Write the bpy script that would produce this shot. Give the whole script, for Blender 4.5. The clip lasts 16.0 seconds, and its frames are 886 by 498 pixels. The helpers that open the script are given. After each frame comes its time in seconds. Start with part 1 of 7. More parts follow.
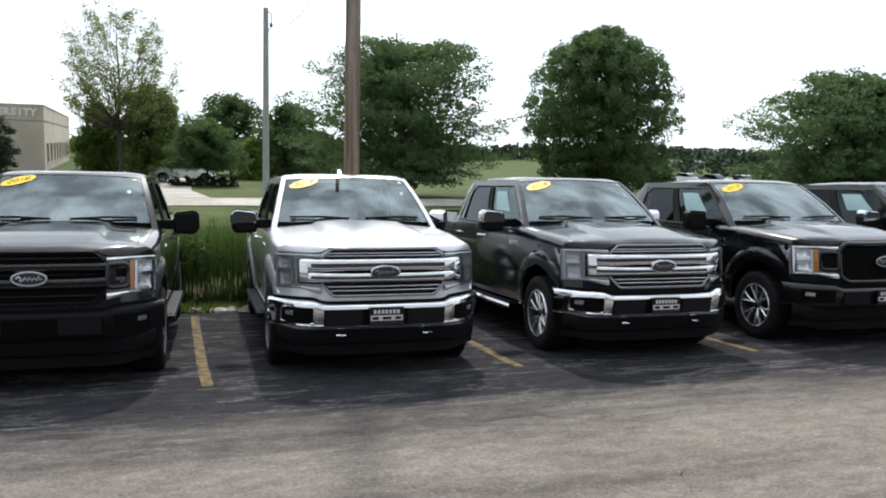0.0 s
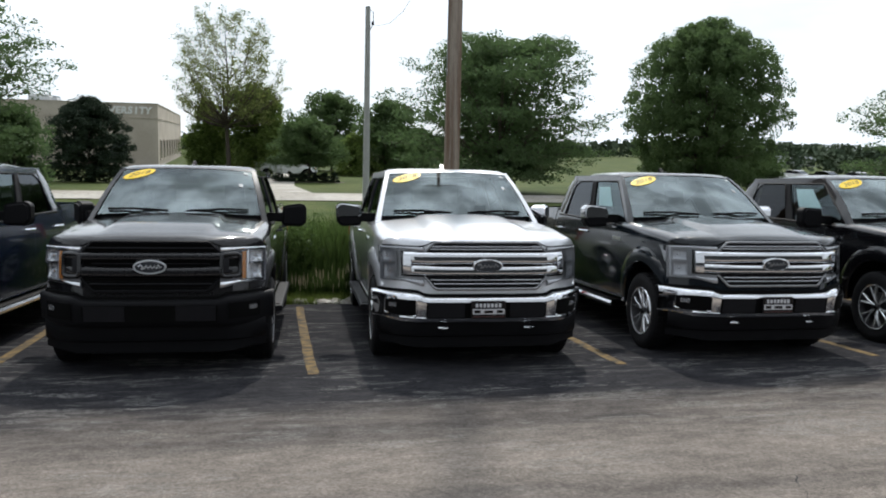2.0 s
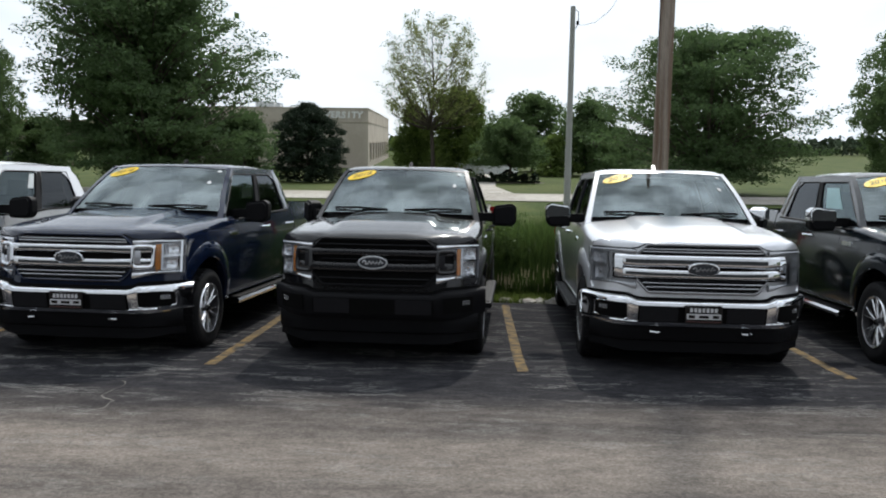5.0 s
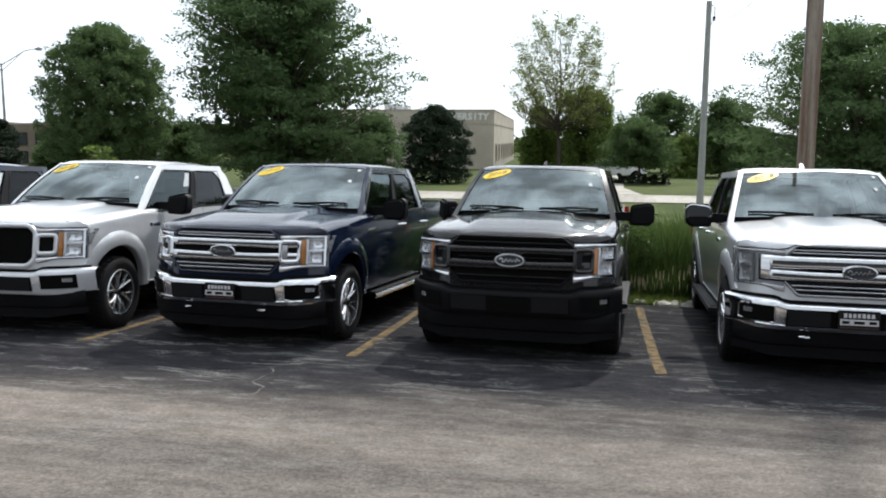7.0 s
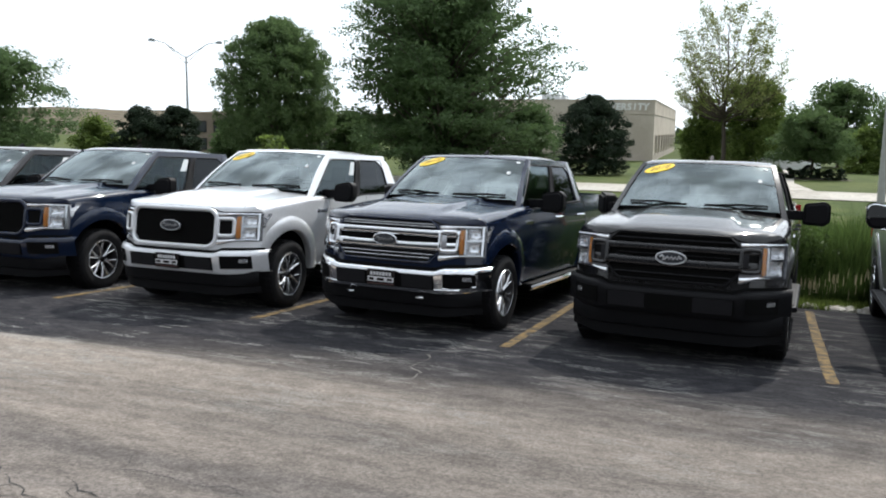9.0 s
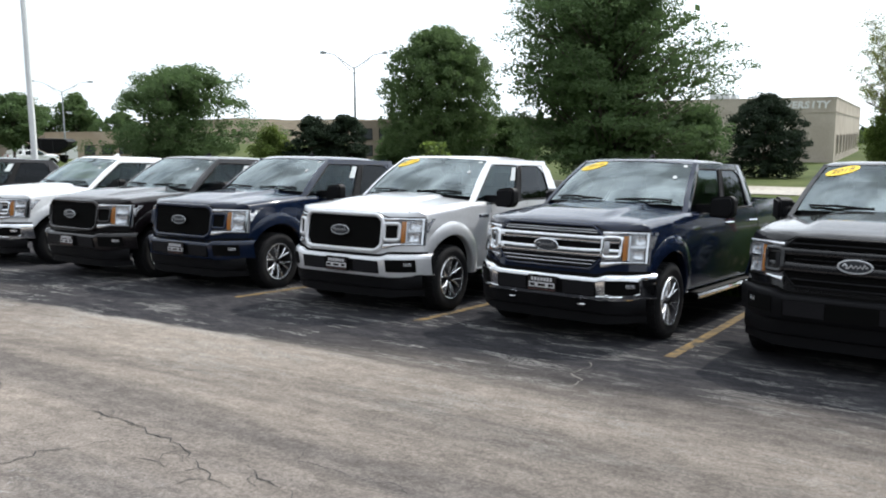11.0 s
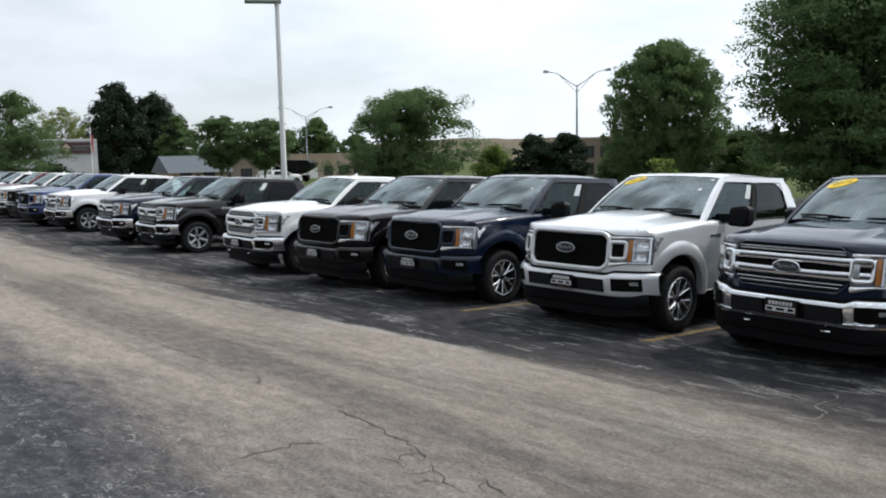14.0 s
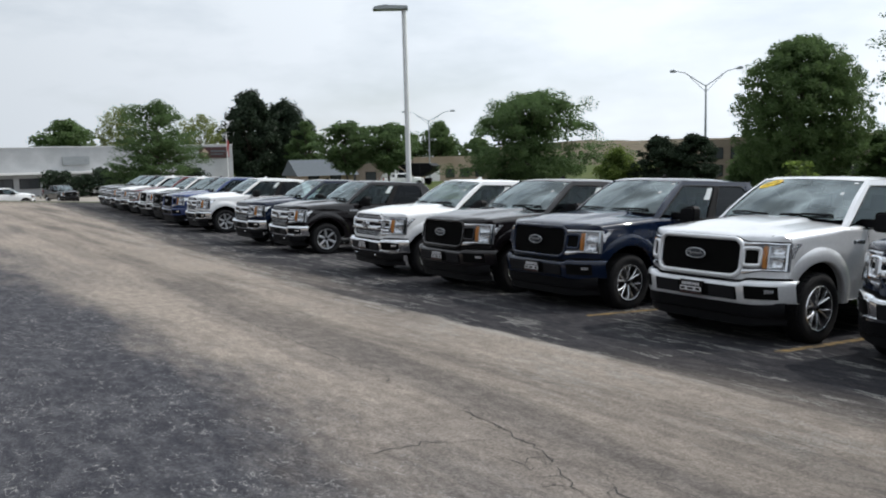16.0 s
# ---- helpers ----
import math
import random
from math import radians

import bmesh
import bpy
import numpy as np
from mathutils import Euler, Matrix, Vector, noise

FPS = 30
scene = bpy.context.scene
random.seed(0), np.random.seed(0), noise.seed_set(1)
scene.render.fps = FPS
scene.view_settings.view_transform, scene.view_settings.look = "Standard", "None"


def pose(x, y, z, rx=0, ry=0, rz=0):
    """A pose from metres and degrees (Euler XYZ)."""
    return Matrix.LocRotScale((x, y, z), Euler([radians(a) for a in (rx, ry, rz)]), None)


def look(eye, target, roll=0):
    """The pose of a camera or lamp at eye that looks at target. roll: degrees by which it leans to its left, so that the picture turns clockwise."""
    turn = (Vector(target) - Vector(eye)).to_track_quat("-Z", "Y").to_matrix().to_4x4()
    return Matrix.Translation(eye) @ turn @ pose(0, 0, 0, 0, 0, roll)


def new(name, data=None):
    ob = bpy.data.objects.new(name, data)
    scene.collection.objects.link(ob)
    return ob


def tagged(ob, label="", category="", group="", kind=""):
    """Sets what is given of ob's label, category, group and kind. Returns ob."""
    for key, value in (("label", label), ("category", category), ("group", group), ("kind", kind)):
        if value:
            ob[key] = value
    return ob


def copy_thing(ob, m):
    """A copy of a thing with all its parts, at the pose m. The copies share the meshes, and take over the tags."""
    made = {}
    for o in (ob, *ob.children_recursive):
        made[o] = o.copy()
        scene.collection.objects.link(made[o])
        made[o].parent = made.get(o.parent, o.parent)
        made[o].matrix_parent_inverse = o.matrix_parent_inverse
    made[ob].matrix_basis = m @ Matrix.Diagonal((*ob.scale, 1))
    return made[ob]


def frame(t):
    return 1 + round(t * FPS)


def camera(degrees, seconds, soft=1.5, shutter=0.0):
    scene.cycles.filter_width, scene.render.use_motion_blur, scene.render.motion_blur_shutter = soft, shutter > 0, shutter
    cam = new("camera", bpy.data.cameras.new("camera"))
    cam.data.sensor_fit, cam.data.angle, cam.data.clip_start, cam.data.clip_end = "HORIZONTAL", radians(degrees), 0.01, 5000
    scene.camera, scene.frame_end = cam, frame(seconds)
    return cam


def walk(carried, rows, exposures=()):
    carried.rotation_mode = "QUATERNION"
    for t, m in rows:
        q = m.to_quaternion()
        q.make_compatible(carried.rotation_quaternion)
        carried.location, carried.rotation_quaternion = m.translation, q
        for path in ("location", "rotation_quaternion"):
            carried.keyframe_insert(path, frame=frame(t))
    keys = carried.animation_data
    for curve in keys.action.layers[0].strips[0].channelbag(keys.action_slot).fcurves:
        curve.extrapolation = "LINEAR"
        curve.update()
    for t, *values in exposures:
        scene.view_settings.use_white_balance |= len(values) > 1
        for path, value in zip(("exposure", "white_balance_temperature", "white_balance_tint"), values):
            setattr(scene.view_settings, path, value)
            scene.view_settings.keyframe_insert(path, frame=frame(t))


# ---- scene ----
cam = camera(56.48, 16.0, soft=1.95)
PATH = [
    (0.0, pose(0.263, 0.174, 2.153, 82.991, -1.449, -18.153)),
    (0.5, pose(0.256, 0.177, 2.137, 83.038, -1.408, -16.623)),
    (1.0, pose(0.236, 0.175, 2.138, 82.947, -1.437, -15.222)),
    (1.5, pose(0.214, 0.176, 2.128, 82.603, -1.588, -13.391)),
    (2.0, pose(0.199, 0.181, 2.129, 82.591, -1.340, -11.477)),
    (2.5, pose(0.179, 0.178, 2.127, 82.754, -1.231, -9.458)),
    (3.0, pose(0.164, 0.165, 2.129, 82.596, -0.886, -7.330)),
    (3.5, pose(0.120, 0.132, 2.141, 82.433, -0.762, -4.845)),
    (6.0, pose(0.012, 0.086, 2.130, 82.404, -0.667, 6.335)),
    (6.5, pose(-0.038, 0.062, 2.124, 82.562, -0.577, 8.379)),
    (7.0, pose(-0.056, 0.040, 2.105, 82.410, -0.342, 10.780)),
    (7.5, pose(-0.062, 0.032, 2.110, 81.873, -0.328, 13.128)),
    (8.0, pose(-0.077, 0.014, 2.111, 81.774, -0.127, 15.922)),
    (8.5, pose(-0.089, -0.005, 2.122, 81.686, -0.533, 18.695)),
    (11.0, pose(-0.109, -0.040, 2.143, 81.890, 0.313, 32.431)),
    (11.5, pose(-0.110, -0.061, 2.142, 81.988, 0.420, 35.010)),
    (12.0, pose(-0.114, -0.080, 2.137, 82.234, 0.649, 37.496)),
    (12.5, pose(-0.123, -0.102, 2.146, 82.448, 0.864, 40.508)),
    (13.0, pose(-0.121, -0.120, 2.147, 82.691, 1.066, 43.335)),
    (13.5, pose(-0.117, -0.139, 2.147, 83.130, 1.035, 45.194)),
    (14.0, pose(-0.117, -0.158, 2.151, 83.320, 1.153, 47.528)),
    (14.5, pose(-0.108, -0.180, 2.156, 83.474, 1.193, 49.361)),
    (15.0, pose(-0.106, -0.207, 2.163, 83.413, 1.217, 51.691)),
    (15.5, pose(-0.104, -0.225, 2.169, 83.433, 1.181, 53.665)),
    (16.0, pose(-0.107, -0.242, 2.169, 83.695, 1.474, 55.868)),
]
EXPOSURES = [(0.0, -0.15), (1.5, -0.34), (2.5, -0.5), (3.5, -0.64), (6.0, -0.36), (7.0, -0.2), (8.5, -0.1), (11.0, 0.02), (12.5, -0.06), (13.5, -0.43), (14.0, -0.46), (15.0, -0.42), (16.0, -0.56)]
walk(cam, PATH, EXPOSURES)

# ---- world and sun ----
SUN_AZ, SUN_EL = radians(11.5), radians(46)      # azimuth from +y towards +x
world = bpy.data.worlds.new("sky")
scene.world = world
world.use_nodes = True
wn, wl = world.node_tree.nodes, world.node_tree.links
wn.clear()
sky = wn.new("ShaderNodeTexSky")
sky.sky_type, sky.sun_disc = "NISHITA", False
sky.sun_elevation, sky.sun_rotation = SUN_EL, SUN_AZ
sky.air_density, sky.dust_density, sky.ozone_density = 1.1, 0.8, 1.6
w_co = wn.new("ShaderNodeTexCoord")
w_map = wn.new("ShaderNodeMapping")
w_map.inputs["Scale"].default_value = (1.0, 1.0, 3.2)
w_noise = wn.new("ShaderNodeTexNoise")
w_noise.inputs["Scale"].default_value = 2.6
w_noise.inputs["Detail"].default_value = 7
w_noise.inputs["Roughness"].default_value = 0.58
w_ramp = wn.new("ShaderNodeValToRGB")
w_ramp.color_ramp.elements[0].position, w_ramp.color_ramp.elements[0].color = 0.22, (0.50, 0.50, 0.50, 1)
w_ramp.color_ramp.elements[1].position, w_ramp.color_ramp.elements[1].color = 0.54, (1, 1, 1, 1)
w_mix = wn.new("ShaderNodeMix")
w_mix.data_type = "RGBA"
# clouds are brightest towards the sun
w_sun = wn.new("ShaderNodeVectorMath")
w_sun.operation = "DOT_PRODUCT"
w_sun.inputs[1].default_value = (math.sin(SUN_AZ) * math.cos(SUN_EL), math.cos(SUN_AZ) * math.cos(SUN_EL), math.sin(SUN_EL))
w_near = wn.new("ShaderNodeMapRange")
w_near.interpolation_type = "SMOOTHSTEP"
for k, v in zip(("From Min", "From Max", "To Min", "To Max"), (-0.55, 0.85, 7.2, 15.5)):
    w_near.inputs[k].default_value = v
w_cloud = wn.new("ShaderNodeVectorMath")
w_cloud.operation = "SCALE"
w_cloud.inputs[0].default_value = (0.91, 0.985, 1.07)
wl.new(w_co.outputs["Generated"], w_sun.inputs[0])
wl.new(w_sun.outputs["Value"], w_near.inputs["Value"])
# patchy overhead, evenly hazed towards the horizon
w_sep = wn.new("ShaderNodeSeparateXYZ")
w_high = wn.new("ShaderNodeMapRange")
w_high.interpolation_type = "SMOOTHSTEP"
w_high.inputs["From Min"].default_value, w_high.inputs["From Max"].default_value = 0.30, 0.62
w_puff = wn.new("ShaderNodeTexNoise")
w_puff.inputs["Scale"].default_value, w_puff.inputs["Detail"].default_value, w_puff.inputs["Roughness"].default_value = 5.5, 8, 0.52
w_pr = wn.new("ShaderNodeMapRange")
for k, v in zip(("From Min", "From Max", "To Min", "To Max"), (0.36, 0.68, 0.55, 1.75)):
    w_pr.inputs[k].default_value = v
w_pm = wn.new("ShaderNodeMix")
w_pm.inputs["A"].default_value = 1.0
w_mul = wn.new("ShaderNodeMath")
w_mul.operation = "MULTIPLY"
wl.new(w_co.outputs["Generated"], w_sep.inputs[0])
wl.new(w_sep.outputs["Z"], w_high.inputs["Value"])
wl.new(w_co.outputs["Generated"], w_puff.inputs["Vector"])
wl.new(w_puff.outputs["Fac"], w_pr.inputs["Value"])
wl.new(w_high.outputs[0], w_pm.inputs["Factor"])
wl.new(w_pr.outputs[0], w_pm.inputs["B"])
wl.new(w_pm.outputs["Result"], w_mul.inputs[0])
wl.new(w_near.outputs[0], w_mul.inputs[1])
wl.new(w_mul.outputs[0], w_cloud.inputs["Scale"])
wl.new(w_cloud.outputs[0], w_mix.inputs["B"])
w_bg = wn.new("ShaderNodeBackground")
w_bg.inputs["Strength"].default_value = 0.11
w_out = wn.new("ShaderNodeOutputWorld")
wl.new(w_co.outputs["Generated"], w_map.inputs["Vector"])
wl.new(w_map.outputs["Vector"], w_noise.inputs["Vector"])
wl.new(w_noise.outputs["Fac"], w_ramp.inputs["Fac"])
wl.new(w_ramp.outputs["Color"], w_mix.inputs["Factor"])
wl.new(sky.outputs["Color"], w_mix.inputs["A"])
wl.new(w_mix.outputs["Result"], w_bg.inputs["Color"])
wl.new(w_bg.outputs["Background"], w_out.inputs["Surface"])

sun_data = bpy.data.lights.new("sun", "SUN")
sun_data.energy, sun_data.angle, sun_data.color = 4.8, radians(1.5), (1.0, 0.965, 0.91)
sun = new("sun", sun_data)
sun_from = Vector((math.sin(SUN_AZ) * math.cos(SUN_EL), math.cos(SUN_AZ) * math.cos(SUN_EL), math.sin(SUN_EL)))
sun.matrix_world = look(sun_from * 60, (0, 0, 0))

# ---- materials ----
def material(name, color, rough=0.5, metal=0.0, coat=0.0, bump=0.0, bump_scale=40.0, vary=0.0, vary_scale=3.0, spec=0.5, coat_rough=0.04):
    """Principled material with colour variation at two scales and fine relief."""
    m = bpy.data.materials.new(name)
    m.use_nodes = True
    nt = m.node_tree
    n, l = nt.nodes, nt.links
    b = n["Principled BSDF"]
    b.inputs["Base Color"].default_value = (*color, 1)
    b.inputs["Roughness"].default_value = rough
    b.inputs["Metallic"].default_value = metal
    b.inputs["Coat Weight"].default_value = coat
    b.inputs["Coat Roughness"].default_value = coat_rough
    b.inputs["Specular IOR Level"].default_value = spec
    co = n.new("ShaderNodeTexCoord")
    if vary > 0:
        big, fine = n.new("ShaderNodeTexNoise"), n.new("ShaderNodeTexNoise")
        big.inputs["Scale"].default_value, big.inputs["Detail"].default_value = vary_scale, 5
        fine.inputs["Scale"].default_value, fine.inputs["Detail"].default_value = vary_scale * 14, 3
        add = n.new("ShaderNodeMath")
        add.operation = "ADD"
        ramp = n.new("ShaderNodeMapRange")
        ramp.inputs["From Min"].default_value, ramp.inputs["From Max"].default_value = 0.7, 1.3
        ramp.inputs["To Min"].default_value, ramp.inputs["To Max"].default_value = 1 - vary, 1 + vary
        mul = n.new("ShaderNodeVectorMath")
        mul.operation = "SCALE"
        mul.inputs[0].default_value = color
        for tex in (big, fine):
            l.new(co.outputs["Object"], tex.inputs["Vector"])
        l.new(big.outputs["Fac"], add.inputs[0])
        l.new(fine.outputs["Fac"], add.inputs[1])
        l.new(add.outputs[0], ramp.inputs["Value"])
        l.new(ramp.outputs[0], mul.inputs["Scale"])
        l.new(mul.outputs[0], b.inputs["Base Color"])
    if bump > 0:
        tex, bp = n.new("ShaderNodeTexNoise"), n.new("ShaderNodeBump")
        tex.inputs["Scale"].default_value, tex.inputs["Detail"].default_value = bump_scale, 4
        bp.inputs["Strength"].default_value, bp.inputs["Distance"].default_value = bump, 0.01
        l.new(co.outputs["Object"], tex.inputs["Vector"])
        l.new(tex.outputs["Fac"], bp.inputs["Height"])
        l.new(bp.outputs["Normal"], b.inputs["Normal"])
    return m


def paint(name, color, metal=0.35):
    """Car paint: clear-coated, with a little road dust in the gloss."""
    m = material(name, color, 0.30, metal, 1.0, vary=0.06, vary_scale=2.0, spec=0.04 if metal == 0 else 0.5)
    n, l = m.node_tree.nodes, m.node_tree.links
    b = n["Principled BSDF"]
    co, tex, mr = n.new("ShaderNodeTexCoord"), n.new("ShaderNodeTexNoise"), n.new("ShaderNodeMapRange")
    tex.inputs["Scale"].default_value, tex.inputs["Detail"].default_value = 7, 6
    mr.inputs["To Min"].default_value, mr.inputs["To Max"].default_value = 0.02, 0.12
    l.new(co.outputs["Object"], tex.inputs["Vector"])
    l.new(tex.outputs["Fac"], mr.inputs["Value"])
    l.new(mr.outputs[0], b.inputs["Coat Roughness"])
    return m


def glass(name, tint, ior=2.0, gloss=(1.0, 1.0, 1.0), rough=0.015):
    """Thin window glass: tinted see-through plus mirror reflection by Fresnel."""
    m = bpy.data.materials.new(name)
    m.use_nodes = True
    n, l = m.node_tree.nodes, m.node_tree.links
    n.clear()
    tr, gl, mix, fr, out = (n.new("ShaderNode" + k) for k in ("BsdfTransparent", "BsdfGlossy", "MixShader", "Fresnel", "OutputMaterial"))
    tr.inputs["Color"].default_value = (*tint, 1)
    gl.inputs["Roughness"].default_value = rough
    gl.inputs["Color"].default_value = (*gloss, 1)
    fr.inputs["IOR"].default_value = ior
    l.new(fr.outputs[0], mix.inputs[0])
    l.new(tr.outputs[0], mix.inputs[1])
    l.new(gl.outputs[0], mix.inputs[2])
    l.new(mix.outputs[0], out.inputs["Surface"])
    return m


def leaf_material(name, color, dark=0.45, thin=0.35):
    """Leaves: colour varies leaf by leaf, some light passes through."""
    m = bpy.data.materials.new(name)
    m.use_nodes = True
    n, l = m.node_tree.nodes, m.node_tree.links
    n.clear()
    geo, mr, mul = n.new("ShaderNodeNewGeometry"), n.new("ShaderNodeMapRange"), n.new("ShaderNodeVectorMath")
    mr.inputs["To Min"].default_value, mr.inputs["To Max"].default_value = 1 - dark, 1 + dark
    mul.operation = "SCALE"
    mul.inputs[0].default_value = color
    df, tl, gl, mix, mix2, out = (n.new("ShaderNode" + k) for k in ("BsdfDiffuse", "BsdfTranslucent", "BsdfGlossy", "MixShader", "MixShader", "OutputMaterial"))
    gl.inputs["Roughness"].default_value = 0.45
    mix.inputs[0].default_value, mix2.inputs[0].default_value = thin, 0.015
    l.new(geo.outputs["Random Per Island"], mr.inputs["Value"])
    l.new(mr.outputs[0], mul.inputs["Scale"])
    for s in (df, tl):
        l.new(mul.outputs[0], s.inputs["Color"])
    l.new(df.outputs[0], mix.inputs[1])
    l.new(tl.outputs[0], mix.inputs[2])
    l.new(mix.outputs[0], mix2.inputs[1])
    l.new(gl.outputs[0], mix2.inputs[2])
    l.new(mix2.outputs[0], out.inputs["Surface"])
    return m


def asphalt_material():
    """Lot paving: black seal coat in the stalls, bleached worn aggregate in the aisle, streaked along the driving direction."""
    m = bpy.data.materials.new("lot_asphalt")
    m.use_nodes = True
    n, l = m.node_tree.nodes, m.node_tree.links
    b = n["Principled BSDF"]
    co = n.new("ShaderNodeTexCoord")
    sep = n.new("ShaderNodeSeparateXYZ")
    l.new(co.outputs["Object"], sep.inputs[0])

    def noise_tex(scale, detail, rough=0.55, stretch=(1, 1, 1), rot=0.0):
        mp, t = n.new("ShaderNodeMapping"), n.new("ShaderNodeTexNoise")
        mp.inputs["Scale"].default_value = stretch
        mp.inputs["Rotation"].default_value = (0, 0, rot)
        t.inputs["Scale"].default_value, t.inputs["Detail"].default_value, t.inputs["Roughness"].default_value = scale, detail, rough
        l.new(co.outputs["Object"], mp.inputs["Vector"])
        l.new(mp.outputs[0], t.inputs["Vector"])
        return t.outputs["Fac"]

    def math_node(op, a, c, d=None):
        k = n.new("ShaderNodeMath")
        k.operation = op
        for i, v in enumerate((a, c, d)):
            if v is None:
                continue
            if isinstance(v, (int, float)):
                k.inputs[i].default_value = v
            else:
                l.new(v, k.inputs[i])
        return k.outputs[0]

    def span(v, a, c, lo=0.0, hi=1.0):
        k = n.new("ShaderNodeMapRange")
        k.interpolation_type = "SMOOTHSTEP"
        for i, x in zip(("From Min", "From Max", "To Min", "To Max"), (a, c, lo, hi)):
            k.inputs[i].default_value = x
        l.new(v, k.inputs["Value"])
        return k.outputs[0]

    def mix_col(f, a, c):
        k = n.new("ShaderNodeMix")
        k.data_type = "RGBA"
        for i, v in (("Factor", f), ("A", a), ("B", c)):
            if isinstance(v, tuple):
                k.inputs[i].default_value = (*v, 1)
            elif isinstance(v, float):
                k.inputs[i].default_value = v
            else:
                l.new(v, k.inputs[i])
        return k.outputs["Result"]

    wob = noise_tex(0.9, 6, 0.6, (0.35, 1, 1))
    back = n.new("ShaderNodeMapRange")
    for k, v in zip(("From Min", "From Max", "To Min", "To Max"), (-60.0, -12.0, 2.88, 0.0)):
        back.inputs[k].default_value = v
    l.new(sep.outputs["X"], back.inputs["Value"])
    y_near = math_node("ADD", sep.outputs["Y"], math_node("MULTIPLY", math_node("SUBTRACT", wob, 0.5), 0.8))
    y = math_node("ADD", math_node("SUBTRACT", sep.outputs["Y"], back.outputs[0]), math_node("MULTIPLY", math_node("SUBTRACT", wob, 0.5), 0.8))
    crisp = math_node("MULTIPLY", span(sep.outputs["X"], -7.0, -3.0, 1.0, 0.0), span(sep.outputs["X"], -15.0, -9.0, 0.25, 1.0))
    y_soft = math_node("ADD", y, math_node("MULTIPLY", math_node("SUBTRACT", noise_tex(1.7, 7, 0.7, (0.3, 1, 1)), 0.5), 2.2))
    soft_edge, hard_edge = span(y_soft, 5.2, 6.9, 1.0, 0.0), span(y, 5.52, 5.76, 1.0, 0.0)
    edge = math_node("ADD", math_node("MULTIPLY", hard_edge, crisp), math_node("MULTIPLY", soft_edge, math_node("SUBTRACT", 1.0, crisp)))
    near_edge = span(math_node("ADD", math_node("SUBTRACT", y_near, math_node("MULTIPLY", crisp, 0.7)), math_node("MULTIPLY", math_node("SUBTRACT", noise_tex(1.3, 7, 0.72, (0.35, 1, 1)), 0.5), 2.1)), 0.95, 2.25)
    aisle = math_node("MULTIPLY", edge, near_edge)
    streak = noise_tex(1.25, 6, 0.55, (0.09, 1, 1), 0.02)
    patch = noise_tex(0.55, 5, 0.6, (0.45, 1, 1))
    fine = noise_tex(130, 4, 0.8)
    pebble = noise_tex(40, 4, 0.75)
    mid = noise_tex(9, 6, 0.65, (0.5, 1, 1))
    # weight of the pale colour: streaks, patches, and a drop to 0.79 past x = -2
    worn = math_node("MULTIPLY", aisle, math_node("MULTIPLY", span(streak, 0.36, 0.58, 0.48, 1.0), math_node("MULTIPLY", span(patch, 0.34, 0.58, 0.78, 1.0), math_node("ADD", span(sep.outputs["X"], -8.0, -2.0, 1.0, 0.79), span(sep.outputs["X"], 0.8, 2.8, 0.0, 0.05)))))
    light = mix_col(span(mid, 0.3, 0.7), (0.209, 0.181, 0.156), (0.310, 0.269, 0.232))
    seal_new = mix_col(span(mid, 0.35, 0.75), (0.021, 0.021, 0.024), (0.050, 0.049, 0.053))
    seal_worn = mix_col(span(mid, 0.32, 0.70), (0.020, 0.0203, 0.0234), (0.057, 0.055, 0.059))
    seal = mix_col(span(sep.outputs["X"], -8.5, -4.0), seal_worn, seal_new)
    old_seal = mix_col(span(mid, 0.35, 0.70), (0.037, 0.038, 0.0455), (0.081, 0.082, 0.090))
    dark = mix_col(span(sep.outputs["Y"], 2.5, 4.5), old_seal, seal)
    col = mix_col(worn, dark, light)
    # pale scuffs and dried puddle rims in the seal coat
    rim = noise_tex(4.2, 9, 0.78, (0.22, 1, 1))
    scuff = math_node("MULTIPLY", math_node("MULTIPLY", span(rim, 0.535, 0.560), span(rim, 0.560, 0.585, 1.0, 0.0)), span(noise_tex(0.8, 4), 0.38, 0.56))
    col = mix_col(math_node("MULTIPLY", math_node("MULTIPLY", scuff, span(sep.outputs["X"], -5.0, 0.5, 0.95, 0.55)), span(y, 3.5, 5.5)), col, (0.27, 0.265, 0.25))
    spots = noise_tex(22, 5, 0.85, (0.8, 1, 1))
    near = math_node("MULTIPLY", span(y, 1.2, 3.2, 1.0, 0.0), span(noise_tex(1.1, 4), 0.35, 0.62))
    col = mix_col(math_node("MULTIPLY", math_node("MULTIPLY", span(spots, 0.565, 0.625), near), 0.75), col, (0.27, 0.265, 0.26))
    def thread(scale, width, stretch=(1, 1, 1)):
        """Thin wandering threads."""
        d = math_node("ABSOLUTE", math_node("SUBTRACT", noise_tex(scale, 3, 0.6, stretch), 0.5), 0.0)
        return span(d, width * 0.4, width, 1.0, 0.0)
    curl = math_node("MULTIPLY", thread(9, 0.016, (0.6, 1, 1)), span(noise_tex(5, 4, 0.7), 0.50, 0.62))
    col = mix_col(math_node("MULTIPLY", math_node("MULTIPLY", curl, span(y, 2.0, 3.4, 1.0, 0.0)), 0.6), col, (0.30, 0.295, 0.29))
    # bleached lip of the seal coat, and dark pits in the worn aggregate
    lip = math_node("MULTIPLY", math_node("MULTIPLY", span(y, 5.46, 5.60), span(y, 5.62, 5.74, 1.0, 0.0)), span(noise_tex(2.2, 5, 0.7, (0.4, 1, 1)), 0.36, 0.6))
    col = mix_col(math_node("MULTIPLY", math_node("MULTIPLY", lip, crisp), 0.8), col, (0.31, 0.29, 0.26))
